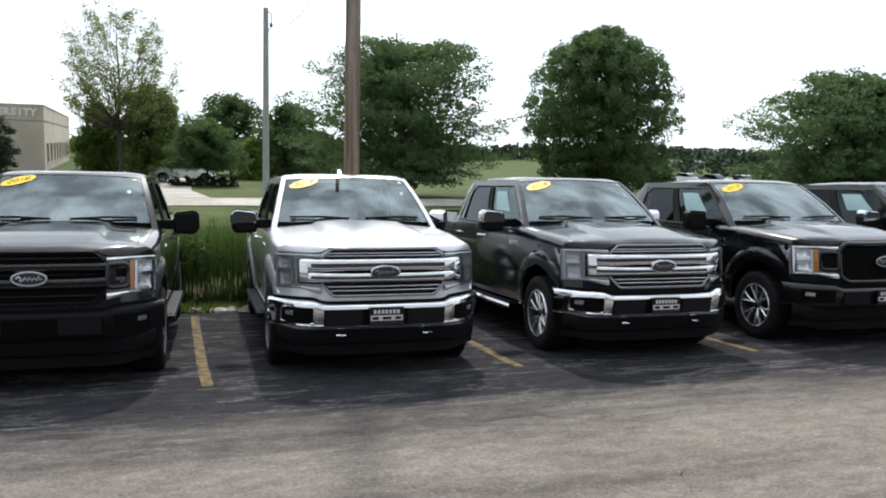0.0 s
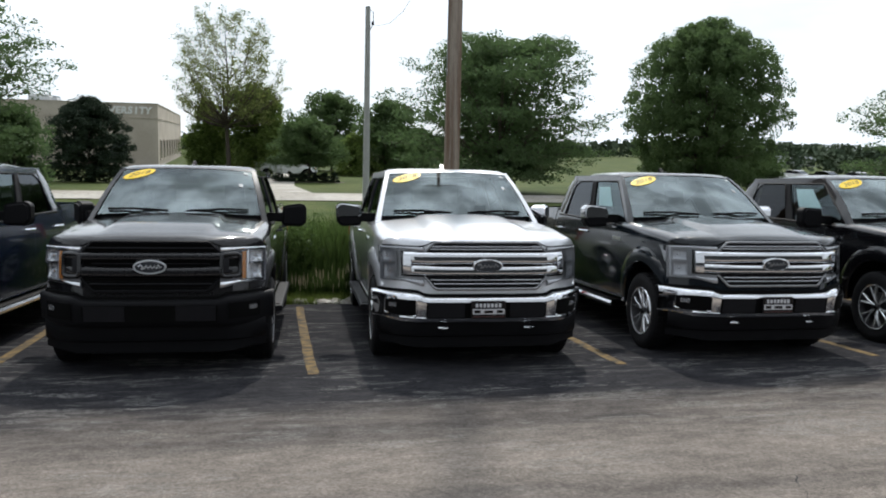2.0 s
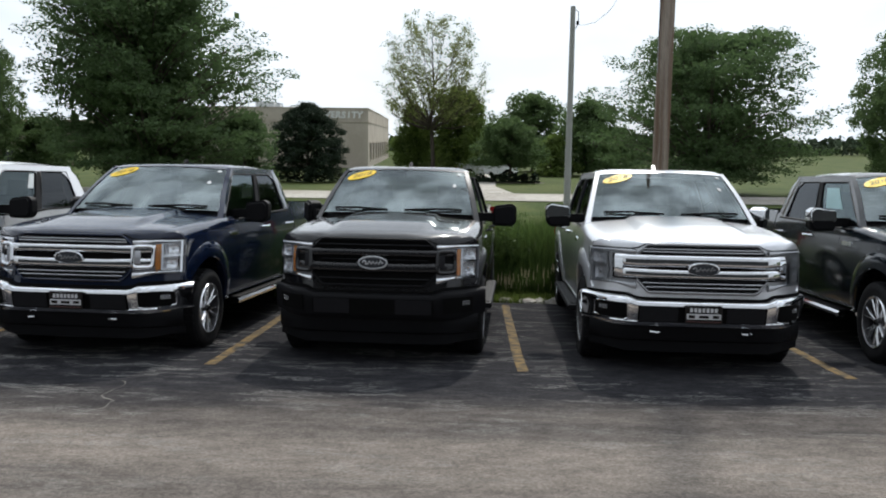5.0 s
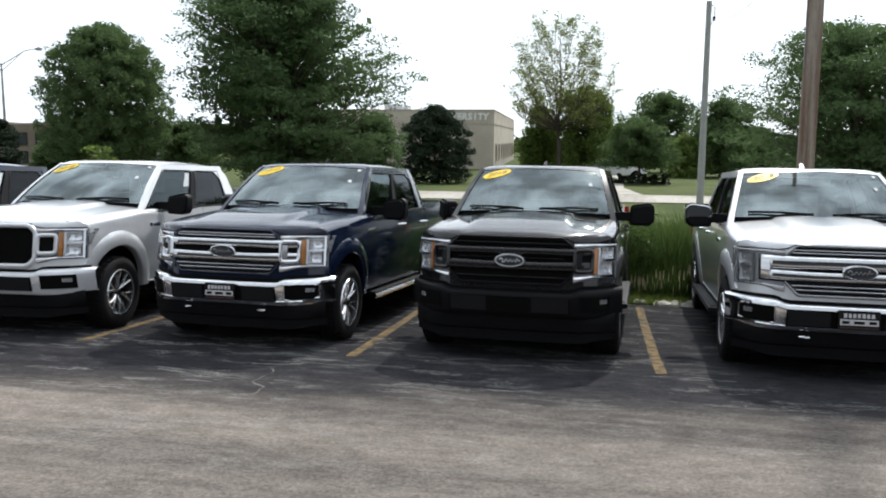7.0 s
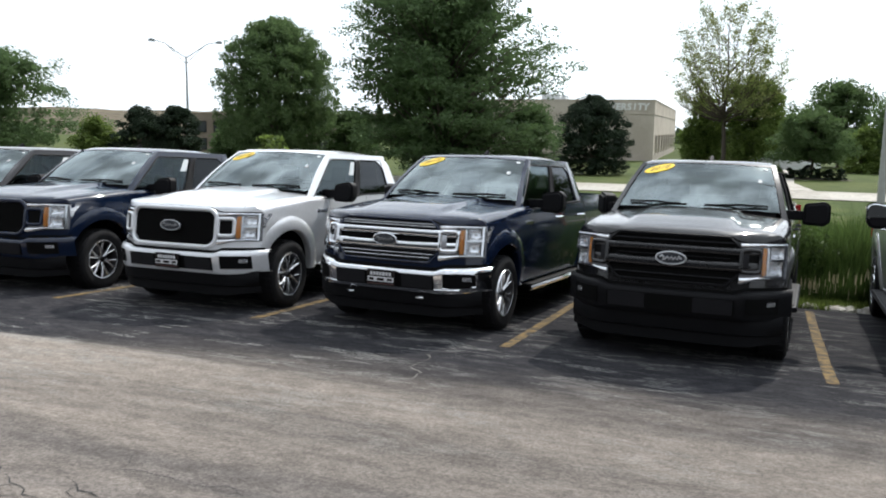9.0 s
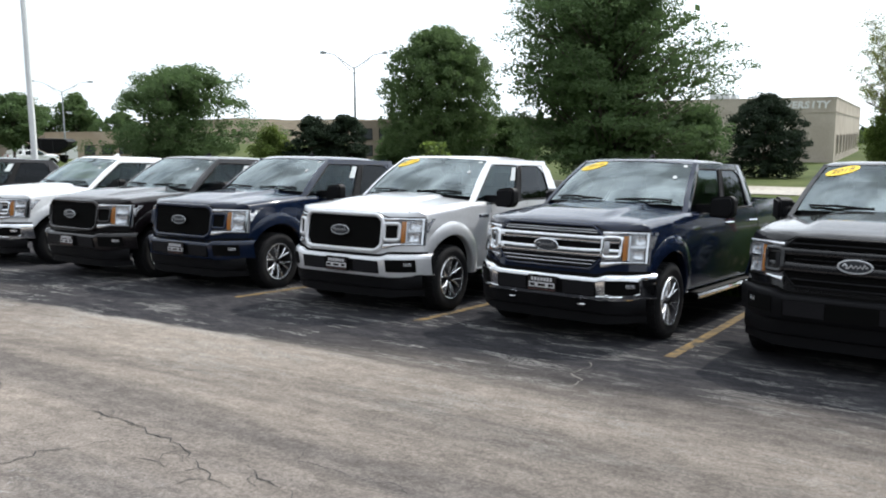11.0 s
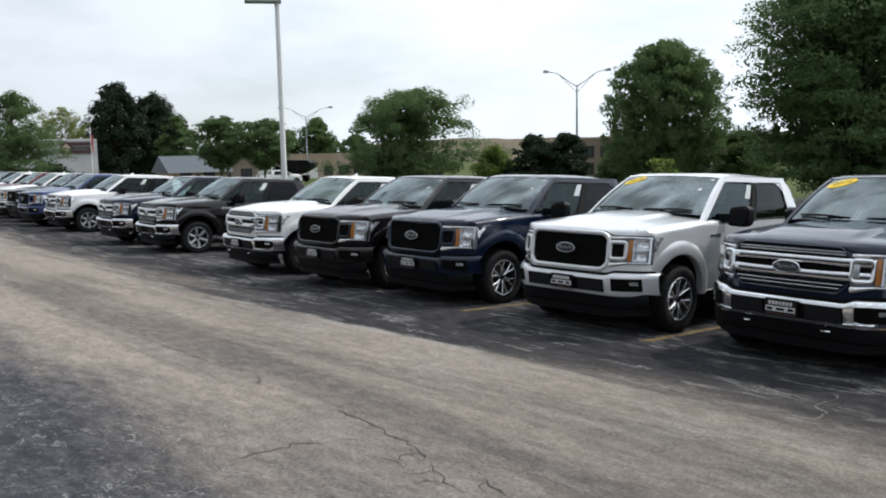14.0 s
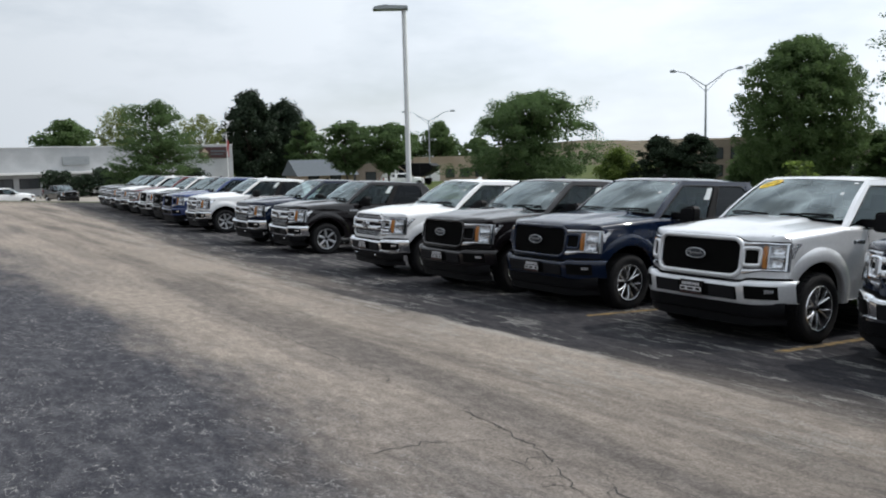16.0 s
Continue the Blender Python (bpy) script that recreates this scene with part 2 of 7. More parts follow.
    pits = math_node("MULTIPLY", span(noise_tex(34, 5, 0.85, (0.7, 1, 1)), 0.61, 0.67), span(noise_tex(1.6, 4), 0.40, 0.62))
    col = mix_col(math_node("MULTIPLY", math_node("MULTIPLY", pits, worn), 0.75), col, (0.045, 0.040, 0.036))
    chips = math_node("MULTIPLY", span(noise_tex(60, 3, 0.7), 0.66, 0.72), span(noise_tex(1.9, 4), 0.38, 0.60))
    col = mix_col(math_node("MULTIPLY", math_node("MULTIPLY", chips, worn), 0.6), col, (0.42, 0.39, 0.35))
    # stone by stone sparkle
    grain = n.new("ShaderNodeVectorMath")
    grain.operation = "SCALE"
    l.new(col, grain.inputs[0])
    l.new(math_node("MULTIPLY", span(fine, 0.3, 0.7, 0.72, 1.28), span(pebble, 0.32, 0.68, 0.74, 1.28)), grain.inputs["Scale"])
    l.new(grain.outputs[0], b.inputs["Base Color"])
    l.new(span(mid, 0.3, 0.7, 0.75, 0.95), b.inputs["Roughness"])
    b.inputs["Specular IOR Level"].default_value = 0.03
    b.inputs["Diffuse Roughness"].default_value = 0.5
    bp = n.new("ShaderNodeBump")
    bp.inputs["Strength"].default_value, bp.inputs["Distance"].default_value = 0.35, 0.012
    l.new(fine, bp.inputs["Height"])
    l.new(bp.outputs["Normal"], b.inputs["Normal"])
    return m


def two_tone(name, a, c, scale, rough=0.9, bump=0.3, lo=0.4, hi=0.6, stretch=(1, 1, 1), grain=0.35):
    m = material(name, a, rough, bump=bump, bump_scale=scale * 6, spec=0.12)
    n, l = m.node_tree.nodes, m.node_tree.links
    co, mp, tex, fine, mr, mx, sc = (n.new("ShaderNode" + k) for k in ("TexCoord", "Mapping", "TexNoise", "TexNoise", "MapRange", "Mix", "VectorMath"))
    mp.inputs["Scale"].default_value = stretch
    tex.inputs["Scale"].default_value, tex.inputs["Detail"].default_value = scale, 8
    fine.inputs["Scale"].default_value, fine.inputs["Detail"].default_value = scale * 18, 4
    mr.inputs["From Min"].default_value, mr.inputs["From Max"].default_value = lo, hi
    mx.data_type = "RGBA"
    mx.inputs["A"].default_value, mx.inputs["B"].default_value = (*a, 1), (*c, 1)
    sc.operation = "SCALE"
    f2 = n.new("ShaderNodeMapRange")
    f2.inputs["From Min"].default_value, f2.inputs["From Max"].default_value = 0.25, 0.75
    f2.inputs["To Min"].default_value, f2.inputs["To Max"].default_value = 1 - grain, 1 + grain
    l.new(co.outputs["Object"], mp.inputs["Vector"])
    l.new(mp.outputs[0], tex.inputs["Vector"])
    l.new(mp.outputs[0], fine.inputs["Vector"])
    l.new(tex.outputs["Fac"], mr.inputs["Value"])
    l.new(mr.outputs[0], mx.inputs["Factor"])
    l.new(fine.outputs["Fac"], f2.inputs["Value"])
    l.new(mx.outputs["Result"], sc.inputs[0])
    l.new(f2.outputs[0], sc.inputs["Scale"])
    l.new(sc.outputs[0], n["Principled BSDF"].inputs["Base Color"])
    return m


M_ASPHALT = asphalt_material()
M_GRASS = two_tone("grass", (0.042, 0.064, 0.014), (0.072, 0.088, 0.025), 0.35, 0.95, 0.6)
M_ROAD = two_tone("concrete_road", (0.31, 0.29, 0.255), (0.40, 0.38, 0.34), 0.25, 0.9, 0.1)
M_SIDELOT = two_tone("worn_side_paving", (0.20, 0.185, 0.165), (0.30, 0.28, 0.25), 0.15, 0.9, 0.1, grain=0.15)
M_GRAVEL = two_tone("gravel_stone", (0.3, 0.28, 0.25), (0.5, 0.48, 0.44), 4.0, 0.9, 0.4)
M_LINE = two_tone("yellow_line_paint", (0.175, 0.12, 0.052), (0.05, 0.045, 0.038), 9.0, 0.85, 0.3, 0.40, 0.64)
M_CRACK = material("crack_tar", (0.02, 0.02, 0.02), 0.9)
M_CRACK_PALE = material("dusty_crack", (0.16, 0.15, 0.135), 0.95, vary=0.2)
M_CHROME = material("chrome", (0.74, 0.75, 0.77), 0.05, 1.0, vary=0.04, vary_scale=6)
M_ALLOY = material("machined_alloy", (0.82, 0.83, 0.85), 0.20, 0.85, vary=0.06)
M_SILVER_RIM = material("silver_painted_rim", (0.46, 0.47, 0.49), 0.3, 0.6, vary=0.06)
M_SLAT = material("dull_bright_slat", (0.52, 0.53, 0.55), 0.32, 0.45, vary=0.05, vary_scale=6)
M_POCKET = material("rim_pocket_grey", (0.025, 0.025, 0.028), 0.45, 0.3, vary=0.1)
M_PLASTIC = material("black_plastic", (0.005, 0.005, 0.006), 0.55, spec=0.12, bump=0.2, bump_scale=300, vary=0.15)
M_PANEL = material("grey_plastic", (0.012, 0.012, 0.014), 0.5, spec=0.14, bump=0.15, bump_scale=300, vary=0.15)
M_GLOSSBLACK = material("gloss_black", (0.006, 0.006, 0.007), 0.15, spec=0.3, vary=0.1)
# blacker than real plastic: shade of openings and underbody put into the colour
M_VOID = material("recess_shade_black", (0.003, 0.003, 0.003), 0.8, spec=0.1, vary=0.1)
M_TYRE = material("tyre_rubber", (0.010, 0.010, 0.011), 0.75, spec=0.2, bump=0.4, bump_scale=60, vary=0.25, vary_scale=6)
M_LAMP = material("lamp_reflector", (0.85, 0.86, 0.88), 0.20, 0.85, vary=0.08, vary_scale=12)
M_LAMP_DARK = material("lamp_smoked_reflector", (0.42, 0.43, 0.45), 0.22, 0.6, vary=0.1, vary_scale=12)
M_LAMP_BACK = material("lamp_housing_grey", (0.16, 0.165, 0.18), 0.35, 0.4, vary=0.1, vary_scale=12)
M_LAMP_SMOKED = material("lamp_housing_smoked", (0.24, 0.245, 0.255), 0.25, 0.4, vary=0.1, vary_scale=12)
M_LENS = glass("lamp_lens", (0.93, 0.94, 0.95), 1.45)
M_AMBER = material("amber_reflector", (0.70, 0.30, 0.075), 0.22, vary=0.12, vary_scale=20)
M_RED = material("red_tail_lens", (0.35, 0.015, 0.015), 0.15, vary=0.1)
M_WINDSHIELD = glass("windshield_glass", (0.60, 0.70, 0.70), 2.4, (0.86, 0.98, 1.0), 0.05)
M_SIDEGLASS = glass("side_glass", (0.50, 0.60, 0.62), 1.42, (0.80, 0.95, 1.0))
M_PRIVACY = glass("privacy_glass", (0.06, 0.065, 0.07), 1.38, (0.6, 0.64, 0.68))
M_INTERIOR = material("interior_cloth", (0.035, 0.035, 0.037), 0.9, bump=0.2, vary=0.2)
M_STICKER = material("yellow_sticker", (0.9, 0.62, 0.03), 0.5, vary=0.04)
M_INK = material("black_ink", (0.09, 0.07, 0.02), 0.6)
M_PAPER = material("white_paper", (0.50, 0.54, 0.55), 0.7, vary=0.05)
M_PAPER_BLUE = material("pale_blue_paper", (0.30, 0.46, 0.48), 0.7, vary=0.10)
M_PLATE = material("white_plate", (0.52, 0.52, 0.54), 0.4, vary=0.05)
M_PLATE_RED = material("dark_red_frame", (0.06, 0.010, 0.012), 0.4)
M_BADGE_BLUE = material("badge_dark_grey", (0.045, 0.050, 0.058), 0.25, 0.3, vary=0.05)
M_WOODPOLE = two_tone("weathered_pole_wood", (0.16, 0.10, 0.07), (0.34, 0.29, 0.24), 3.0, 0.9, 0.5, 0.35, 0.65, (3, 3, 0.12))
M_CONCRETE = material("pole_concrete", (0.34, 0.34, 0.33), 0.85, bump=0.2, vary=0.12)
M_WHITEPOLE = material("white_painted_steel", (0.72, 0.73, 0.73), 0.45, vary=0.06)
M_GALV = material("galvanised_steel", (0.33, 0.35, 0.36), 0.5, 0.5, vary=0.1)
M_BARK = material("bark", (0.075, 0.060, 0.048), 0.95, bump=0.7, bump_scale=25, vary=0.3)
M_TANWALL = two_tone("tan_precast_wall", (0.44, 0.385, 0.325), (0.51, 0.455, 0.39), 0.3, 0.9, 0.1, grain=0.08)
M_TANBRICK = two_tone("tan_brick_wall", (0.34, 0.265, 0.20), (0.40, 0.32, 0.25), 0.4, 0.9, 0.1, grain=0.08)
M_BROWNBRICK = two_tone("brown_brick_wall", (0.19, 0.155, 0.125), (0.25, 0.205, 0.17), 0.4, 0.9, 0.1, grain=0.08)
# for the added wall out of view; kept dark for the reflections
M_REFLECTION_WALL = material("reflection_wall_dark", (0.022, 0.024, 0.025), 0.9, bump=0.2, bump_scale=8, vary=0.3, vary_scale=0.6, spec=0.05)
M_WHITEWALL = two_tone("pale_metal_siding", (0.38, 0.39, 0.40), (0.45, 0.46, 0.47), 0.4, 0.6, 0.05, grain=0.08)
M_GREYROOF = material("grey_roof", (0.10, 0.115, 0.13), 0.85, vary=0.12, spec=0.2)
M_BROWNROOF = two_tone("hill_soil_grass", (0.095, 0.082, 0.058), (0.14, 0.118, 0.085), 0.02, 0.95, 0.1)
M_DARKWIN = material("dark_window", (0.05, 0.055, 0.06), 0.12, vary=0.1)
M_SIGNRED = material("maroon_sign", (0.045, 0.012, 0.012), 0.5, vary=0.08)
M_FLAG = two_tone("striped_flag_cloth", (0.42, 0.10, 0.10), (0.70, 0.68, 0.66), 1.2, 0.9, 0.0, 0.48, 0.52, (2.5, 0.2, 0.2), 0.1)
M_WHITEPAINT = material("white_trim", (0.75, 0.75, 0.74), 0.5, vary=0.05)
M_FARWOOD = two_tone("far_woods", (0.050, 0.072, 0.044), (0.080, 0.105, 0.066), 0.12, 0.95, 0.2)
M_WEED = leaf_material("weed_blades", (0.064, 0.104, 0.028), 0.40, 0.45)
M_EDGE_GRASS = leaf_material("short_grass_blades", (0.12, 0.165, 0.04), 0.35, 0.45)
M_SEED = leaf_material("grass_seed_heads", (0.42, 0.37, 0.24), 0.3, 0.15)
M_LEAF = leaf_material("maple_leaves", (0.096, 0.150, 0.058), 0.16, 0.50)
M_LEAF_LOCUST = leaf_material("locust_leaves", (0.090, 0.144, 0.058), 0.16, 0.50)
M_LEAF_PALE = leaf_material("young_pale_leaves", (0.19, 0.225, 0.072), 0.5, 0.45)
M_LEAF_LIGHT = leaf_material("shrub_leaves", (0.130, 0.185, 0.045), 0.35, 0.5)
M_LEAF_DARK = leaf_material("dark_needles", (0.030, 0.046, 0.028), 0.4, 0.2)

PAINTS = {
    "charcoal": paint("paint_charcoal", (0.0105, 0.0102, 0.0112), 0.0),
    "white_silver": paint("paint_white_silver", (0.72, 0.73, 0.76), 0.55),
    "green_grey": paint("paint_green_grey", (0.0050, 0.0088, 0.0125), 0.0),
    "black": paint("paint_shadow_black", (0.004, 0.004, 0.005), 0.0),
    "navy": paint("paint_navy_blue", (0.0042, 0.0098, 0.029), 0.0),
    "silver": paint("paint_ingot_silver", (0.68, 0.69, 0.71), 0.42),
    "blue": paint("paint_deep_blue", (0.003, 0.0085, 0.026), 0.0),
    "brown": paint("paint_dark_brown", (0.006, 0.0042, 0.005), 0.0),
    "white": paint("paint_white", (0.78, 0.79, 0.80), 0.0),
    "bright_blue": paint("paint_bright_blue", (0.008, 0.03, 0.13), 0.2),
    "maroon": paint("paint_maroon", (0.13, 0.02, 0.02), 0.35),
}

# ---- mesh helpers ----
class Geo:
    """Collects vertices and faces of one mesh."""

    def __init__(self):
        self.v, self.f = [], []

    def add(self, verts, faces):
        k = len(self.v)
        self.v += [tuple(p) for p in verts]
        self.f += [tuple(i + k for i in q) for q in faces]
        return self

    def grid(self, rows, flip=False, loop=False):
        """A sheet through rows of points; loop closes each row."""
        m, n = len(rows), len(rows[0])
        faces = []
        for i in range(m - 1):
            for j in range(n if loop else n - 1):
                q = (i * n + j, i * n + (j + 1) % n, (i + 1) * n + (j + 1) % n, (i + 1) * n + j)
                faces.append(q[::-1] if flip else q)
        return self.add([p for r in rows for p in r], faces)

    def box(self, x0, x1, y0, y1, z0, z1):
        v = [(x, y, z) for z in (z0, z1) for y in (y0, y1) for x in (x0, x1)]
        return self.add(v, [(0, 2, 3, 1), (4, 5, 7, 6), (0, 1, 5, 4), (2, 6, 7, 3), (0, 4, 6, 2), (1, 3, 7, 5)])

    def prism(self, poly, axis, a, c):
        """A polygon in the two other axes, drawn out along axis from a to c."""
        def put(p, d):
            q = list(p)
            q.insert(axis, d)
            return q
        n = len(poly)
        verts = [put(p, a) for p in poly] + [put(p, c) for p in poly]
        faces = [tuple(range(n))[::-1], tuple(range(n, 2 * n))] + [(i, (i + 1) % n, n + (i + 1) % n, n + i) for i in range(n)]
        return self.add(verts, faces)

    def tube(self, pts, radii, n=8):
        """A tapered tube along points."""
        pts = [Vector(p) for p in pts]
        rows = []
        for i, p in enumerate(pts):
            d = (pts[min(i + 1, len(pts) - 1)] - pts[max(i - 1, 0)]).normalized()
            u = d.orthogonal().normalized() if i == 0 else (u - d * u.dot(d)).normalized()
            w = d.cross(u)
            r = radii[i] if isinstance(radii, (list, tuple)) else radii
            rows.append([p + u * (r * math.cos(a)) + w * (r * math.sin(a)) for a in (2 * math.pi * k / n for k in range(n))])
        k = len(self.v)
        self.grid(rows, loop=True)
        self.f.append(tuple(k + i for i in range(n))[::-1])
        e = k + n * (len(rows) - 1)
        self.f.append(tuple(e + i for i in range(n)))
        return self

    def lathe(self, prof, n=32, axis=0, centre=(0, 0, 0), cap=False):
        """A profile of (along, radius) turned about an axis."""
        rows = []
        for a, r in prof:
            row = []
            for k in range(n):
                t = 2 * math.pi * k / n
                c = [r * math.cos(t), r * math.sin(t)]
                c.insert(axis, a)
                row.append((c[0] + centre[0], c[1] + centre[1], c[2] + centre[2]))
            rows.append(row)
        k = len(self.v)
        self.grid(rows, loop=True)
        if cap:
            self.f.append(tuple(k + i for i in range(n))[::-1])
            e = k + n * (len(rows) - 1)
            self.f.append(tuple(e + i for i in range(n)))
        return self

    def mirror(self):
        """Adds the image of everything so far on the other side of x = 0."""
        n = len(self.v)
        self.v += [(-x, y, z) for x, y, z in self.v]
        self.f += [tuple(i + n for i in q)[::-1] for q in self.f]
        return self

    def flipped(self):
        self.v = [(-x, y, z) for x, y, z in self.v]
        self.f = [q[::-1] for q in self.f]
        return self

    def mesh(self, name, bevel=0.0, angle=38, segments=2, recalc=True):
        bm = bmesh.new()
        vs = [bm.verts.new(p) for p in self.v]
        for q in self.f:
            if len(set(q)) > 2:
                try:
                    bm.faces.new([vs[i] for i in q])
                except ValueError:
                    pass
        if recalc:
            bmesh.ops.recalc_face_normals(bm, faces=bm.faces)
        if bevel > 0:
            bm.edges.ensure_lookup_table()
            hard = [e for e in bm.edges if len(e.link_faces) == 2 and e.calc_face_angle(0) > radians(50)]
            bmesh.ops.bevel(bm, geom=hard, offset=bevel, segments=segments, affect="EDGES", clamp_overlap=True)
        me = bpy.data.meshes.new(name)
        bm.to_mesh(me)
        bm.free()
        me.polygons.foreach_set("use_smooth", [True] * len(me.polygons))
        me.set_sharp_from_angle(angle=radians(angle))
        return me


def part(name, me, mat, parent=None, label=""):
    """One mesh object, under its thing, with its own material."""
    ob = new(name, me)
    if not me.materials:
        me.materials.append(None)
    ob.material_slots[0].link = "OBJECT"
    ob.material_slots[0].material = mat
    if parent is not None:
        ob.parent = parent
    if label:
        ob["label"] = label
    return ob


def empty(name, m, label, category, group="", kind=""):
    ob = new(name)
    ob.empty_display_size = 0.3
    ob.matrix_world = m
    return tagged(ob, label, category, group, kind)


def smooth(t):
    t = min(1.0, max(0.0, t))
    return t * t * (3 - 2 * t)


def curve_at(t, pts):
    """Straight interpolation in a list of (t, value)."""
    for (a, u), (c, w) in zip(pts, pts[1:]):
        if t <= c:
            return u + (w - u) * max(0.0, (t - a) / (c - a))
    return pts[-1][1]


# ---- ground ----
LOT_SLOPE, LOT_Y0 = 0.06, 7.56
LOT_END = 12.25
FALL = [(12.25, -0.281), (13.4, -0.42), (16.5, -0.95), (21, -0.95), (43, -1.05), (50, -1.05), (62, -1.3), (90, -1.8)]


def row_shift(x):
    """The far part of the row, and the edge of the paving with it, draws back."""
    return 0.06 * max(0.0, min(60.0, -x) - 12.0)


def ground_z(x, y):
    y -= row_shift(x)
    fall = 0.013 * max(-14.0, min(0.0, x + 6.5))
    if y < -10:
        z = LOT_SLOPE * (LOT_Y0 + 10)
    elif y <= LOT_END:
        z = -LOT_SLOPE * (y - LOT_Y0)
    else:
        z = curve_at(y, FALL)
    z += fall * smooth((46 - y) / 20)
    return z + (-1.7 - z) * smooth((-62 - x) / 30)


def axis_steps(fine_from, fine_to, step, reach):
    a = list(np.arange(fine_from, fine_to + step / 2, step))
    out, d, p = [], step, fine_to
    while p < reach:
        d *= 1.35
        p += d
        out.append(p)
    low, d, p = [], step, fine_from
    while p > -reach:
        d *= 1.35
        p -= d
        low.append(p)
    return low[::-1] + a + out


def sheet(name, xs, ys, lift):
    g = Geo()
    g.grid([[(x, y, ground_z(x, y) + lift) for x in xs] for y in ys])
    return g.mesh(name, recalc=False)


ground = part("ground", sheet("ground", axis_steps(-100, 60, 2.0, 2600), axis_steps(-14, 96, 0.7, 2600), -0.03), M_GRASS)
tagged(ground, "mown green grass verge with paler patches", "ground", kind="structure")

lot_ys = list(np.arange(-46, -10, 4.0)) + list(np.arange(-10, LOT_END + 0.01, 0.445))
lot_geo = Geo()
lot_xs = list(np.arange(-60, 40.1, 2.0))
edge = [0.18 * noise.noise((x * 0.7, 3.1, 0)) for x in lot_xs]
lot_rows = [[(x, y + row_shift(x) + (e if y > 12 else 0), ground_z(x, y + row_shift(x))) for x, e in zip(lot_xs, edge)] for y in lot_ys]
lot_geo.grid(lot_rows)
lot_geo.grid([lot_rows[-1], [(x, y + 0.03, z - 0.12) for x, y, z in lot_rows[-1]]])
lot_geo.grid([[r[0] for r in lot_rows], [(r[0][0] - 0.03, r[0][1], r[0][2] - 0.12) for r in lot_rows]])
lot = part("parking_lot", lot_geo.mesh("parking_lot", recalc=False), M_ASPHALT)
tagged(lot, "worn grey asphalt aisle with black sealcoated parking stalls", "pavement", kind="structure")

side_xs, side_ys = list(np.arange(-150, -61.9, 4.0)), list(np.arange(-40, 40.1, 4.0))
side_lot = part("side_lot", sheet("side_lot", side_xs, side_ys, 0.0), M_SIDELOT)
tagged(side_lot, "pale worn paving before the warehouse", "pavement", kind="structure")

road = part("road", sheet("road", axis_steps(-60, 60, 6.0, 900), [43.2, 45, 47, 49.2], 0.02), M_ROAD)
tagged(road, "pale concrete street crossing behind the grass verge", "road", kind="structure")

for lx in (-8.2, -5.31, -2.39, 0.54, 3.55, 6.4, 9.3):
    g = Geo()
    ys = np.arange(7.56, 12.1, 0.4) + row_shift(lx)
    g.grid([[(lx + 0.02 * noise.noise((lx, y, 0)) + dx, y, ground_z(lx, y) + 0.004) for dx in (-0.052, 0.052)] for y in ys])
    tagged(part("parking_line", g.mesh("parking_line", recalc=False), M_LINE), "faded yellow painted stall line on black asphalt", "parking line", "stall lines", "structure")


def crack(points, width, mat=M_CRACK, label="thin black crack in the worn asphalt", twigs=0.0):
    """A ragged crack laid on the paving, with short twigs and closed stretches."""
    rnd = random.Random(int(abs(points[0][0]) * 1000 + abs(points[0][1]) * 100))
    g = Geo()

    def run(pts, w0):
        left, right = [], []
        for i, (x, y) in enumerate(pts):
            p, q = pts[max(0, i - 1)], pts[min(len(pts) - 1, i + 1)]
            d = math.hypot(q[0] - p[0], q[1] - p[1]) or 1.0
            nx, ny = -(q[1] - p[1]) / d, (q[0] - p[0]) / d
            w = w0 * max(0.15, 1.3 * noise.noise((x * 5.1, y * 5.1, 2)) + 0.5) * (0.3 if i in (0, len(pts) - 1) else 1.0)
            left.append((x - nx * w, y - ny * w, ground_z(x, y) + 0.004))
            right.append((x + nx * w, y + ny * w, ground_z(x, y) + 0.004))
        g.grid([left, right])
    pts = []
    for (ax, ay), (cx, cy) in zip(points, points[1:]):
        d = math.hypot(cx - ax, cy - ay)
        n = max(2, int(d / 0.06))
        nx, ny = -(cy - ay) / d, (cx - ax) / d
        for i in range(n):
            t = i / n
            j = 0.09 * noise.noise((ax * 3 + t * d * 4, ay * 3, 1.7)) + rnd.uniform(-0.020, 0.020)
            pts.append((ax + (cx - ax) * t + nx * j, ay + (cy - ay) * t + ny * j))
    run(pts, width / 2)
    for x, y in pts:
        if rnd.random() < twigs:
            a, l = rnd.uniform(0, 6.28), rnd.uniform(0.06, 0.30)
            run([(x, y), (x + l * 0.5 * math.cos(a) + rnd.uniform(-0.02, 0.02), y + l * 0.5 * math.sin(a)), (x + l * math.cos(a + 0.5), y + l * math.sin(a + 0.5))], width * 0.38)
    return tagged(part("pavement_crack", g.mesh("pavement_crack", recalc=False), mat), label, "crack", "pavement cracks", "structure")


crack([(-9.6, 3.35), (-7.27, 3.31), (-6.67, 3.33), (-5.77, 3.18)], 0.011, twigs=0.06)
crack([(-5.25, 3.27), (-4.67, 3.25), (-4.12, 3.16), (-3.76, 3.02), (-3.41, 2.84), (-3.2, 2.82), (-2.6, 2.6)], 0.011, twigs=0.30)
crack([(-3.74, 3.0), (-3.82, 2.88), (-4.15, 2.86)], 0.009, twigs=0.2)
crack([(-3.6, 3.25), (-3.33, 3.07), (-3.11, 3.02), (-2.75, 2.8), (-2.2, 2.7)], 0.010, twigs=0.2)
crack([(-3.37, 3.67), (-3.3, 3.37), (-2.9, 3.36), (-2.57, 3.38), (-1.9, 3.1)], 0.007, twigs=0.25)
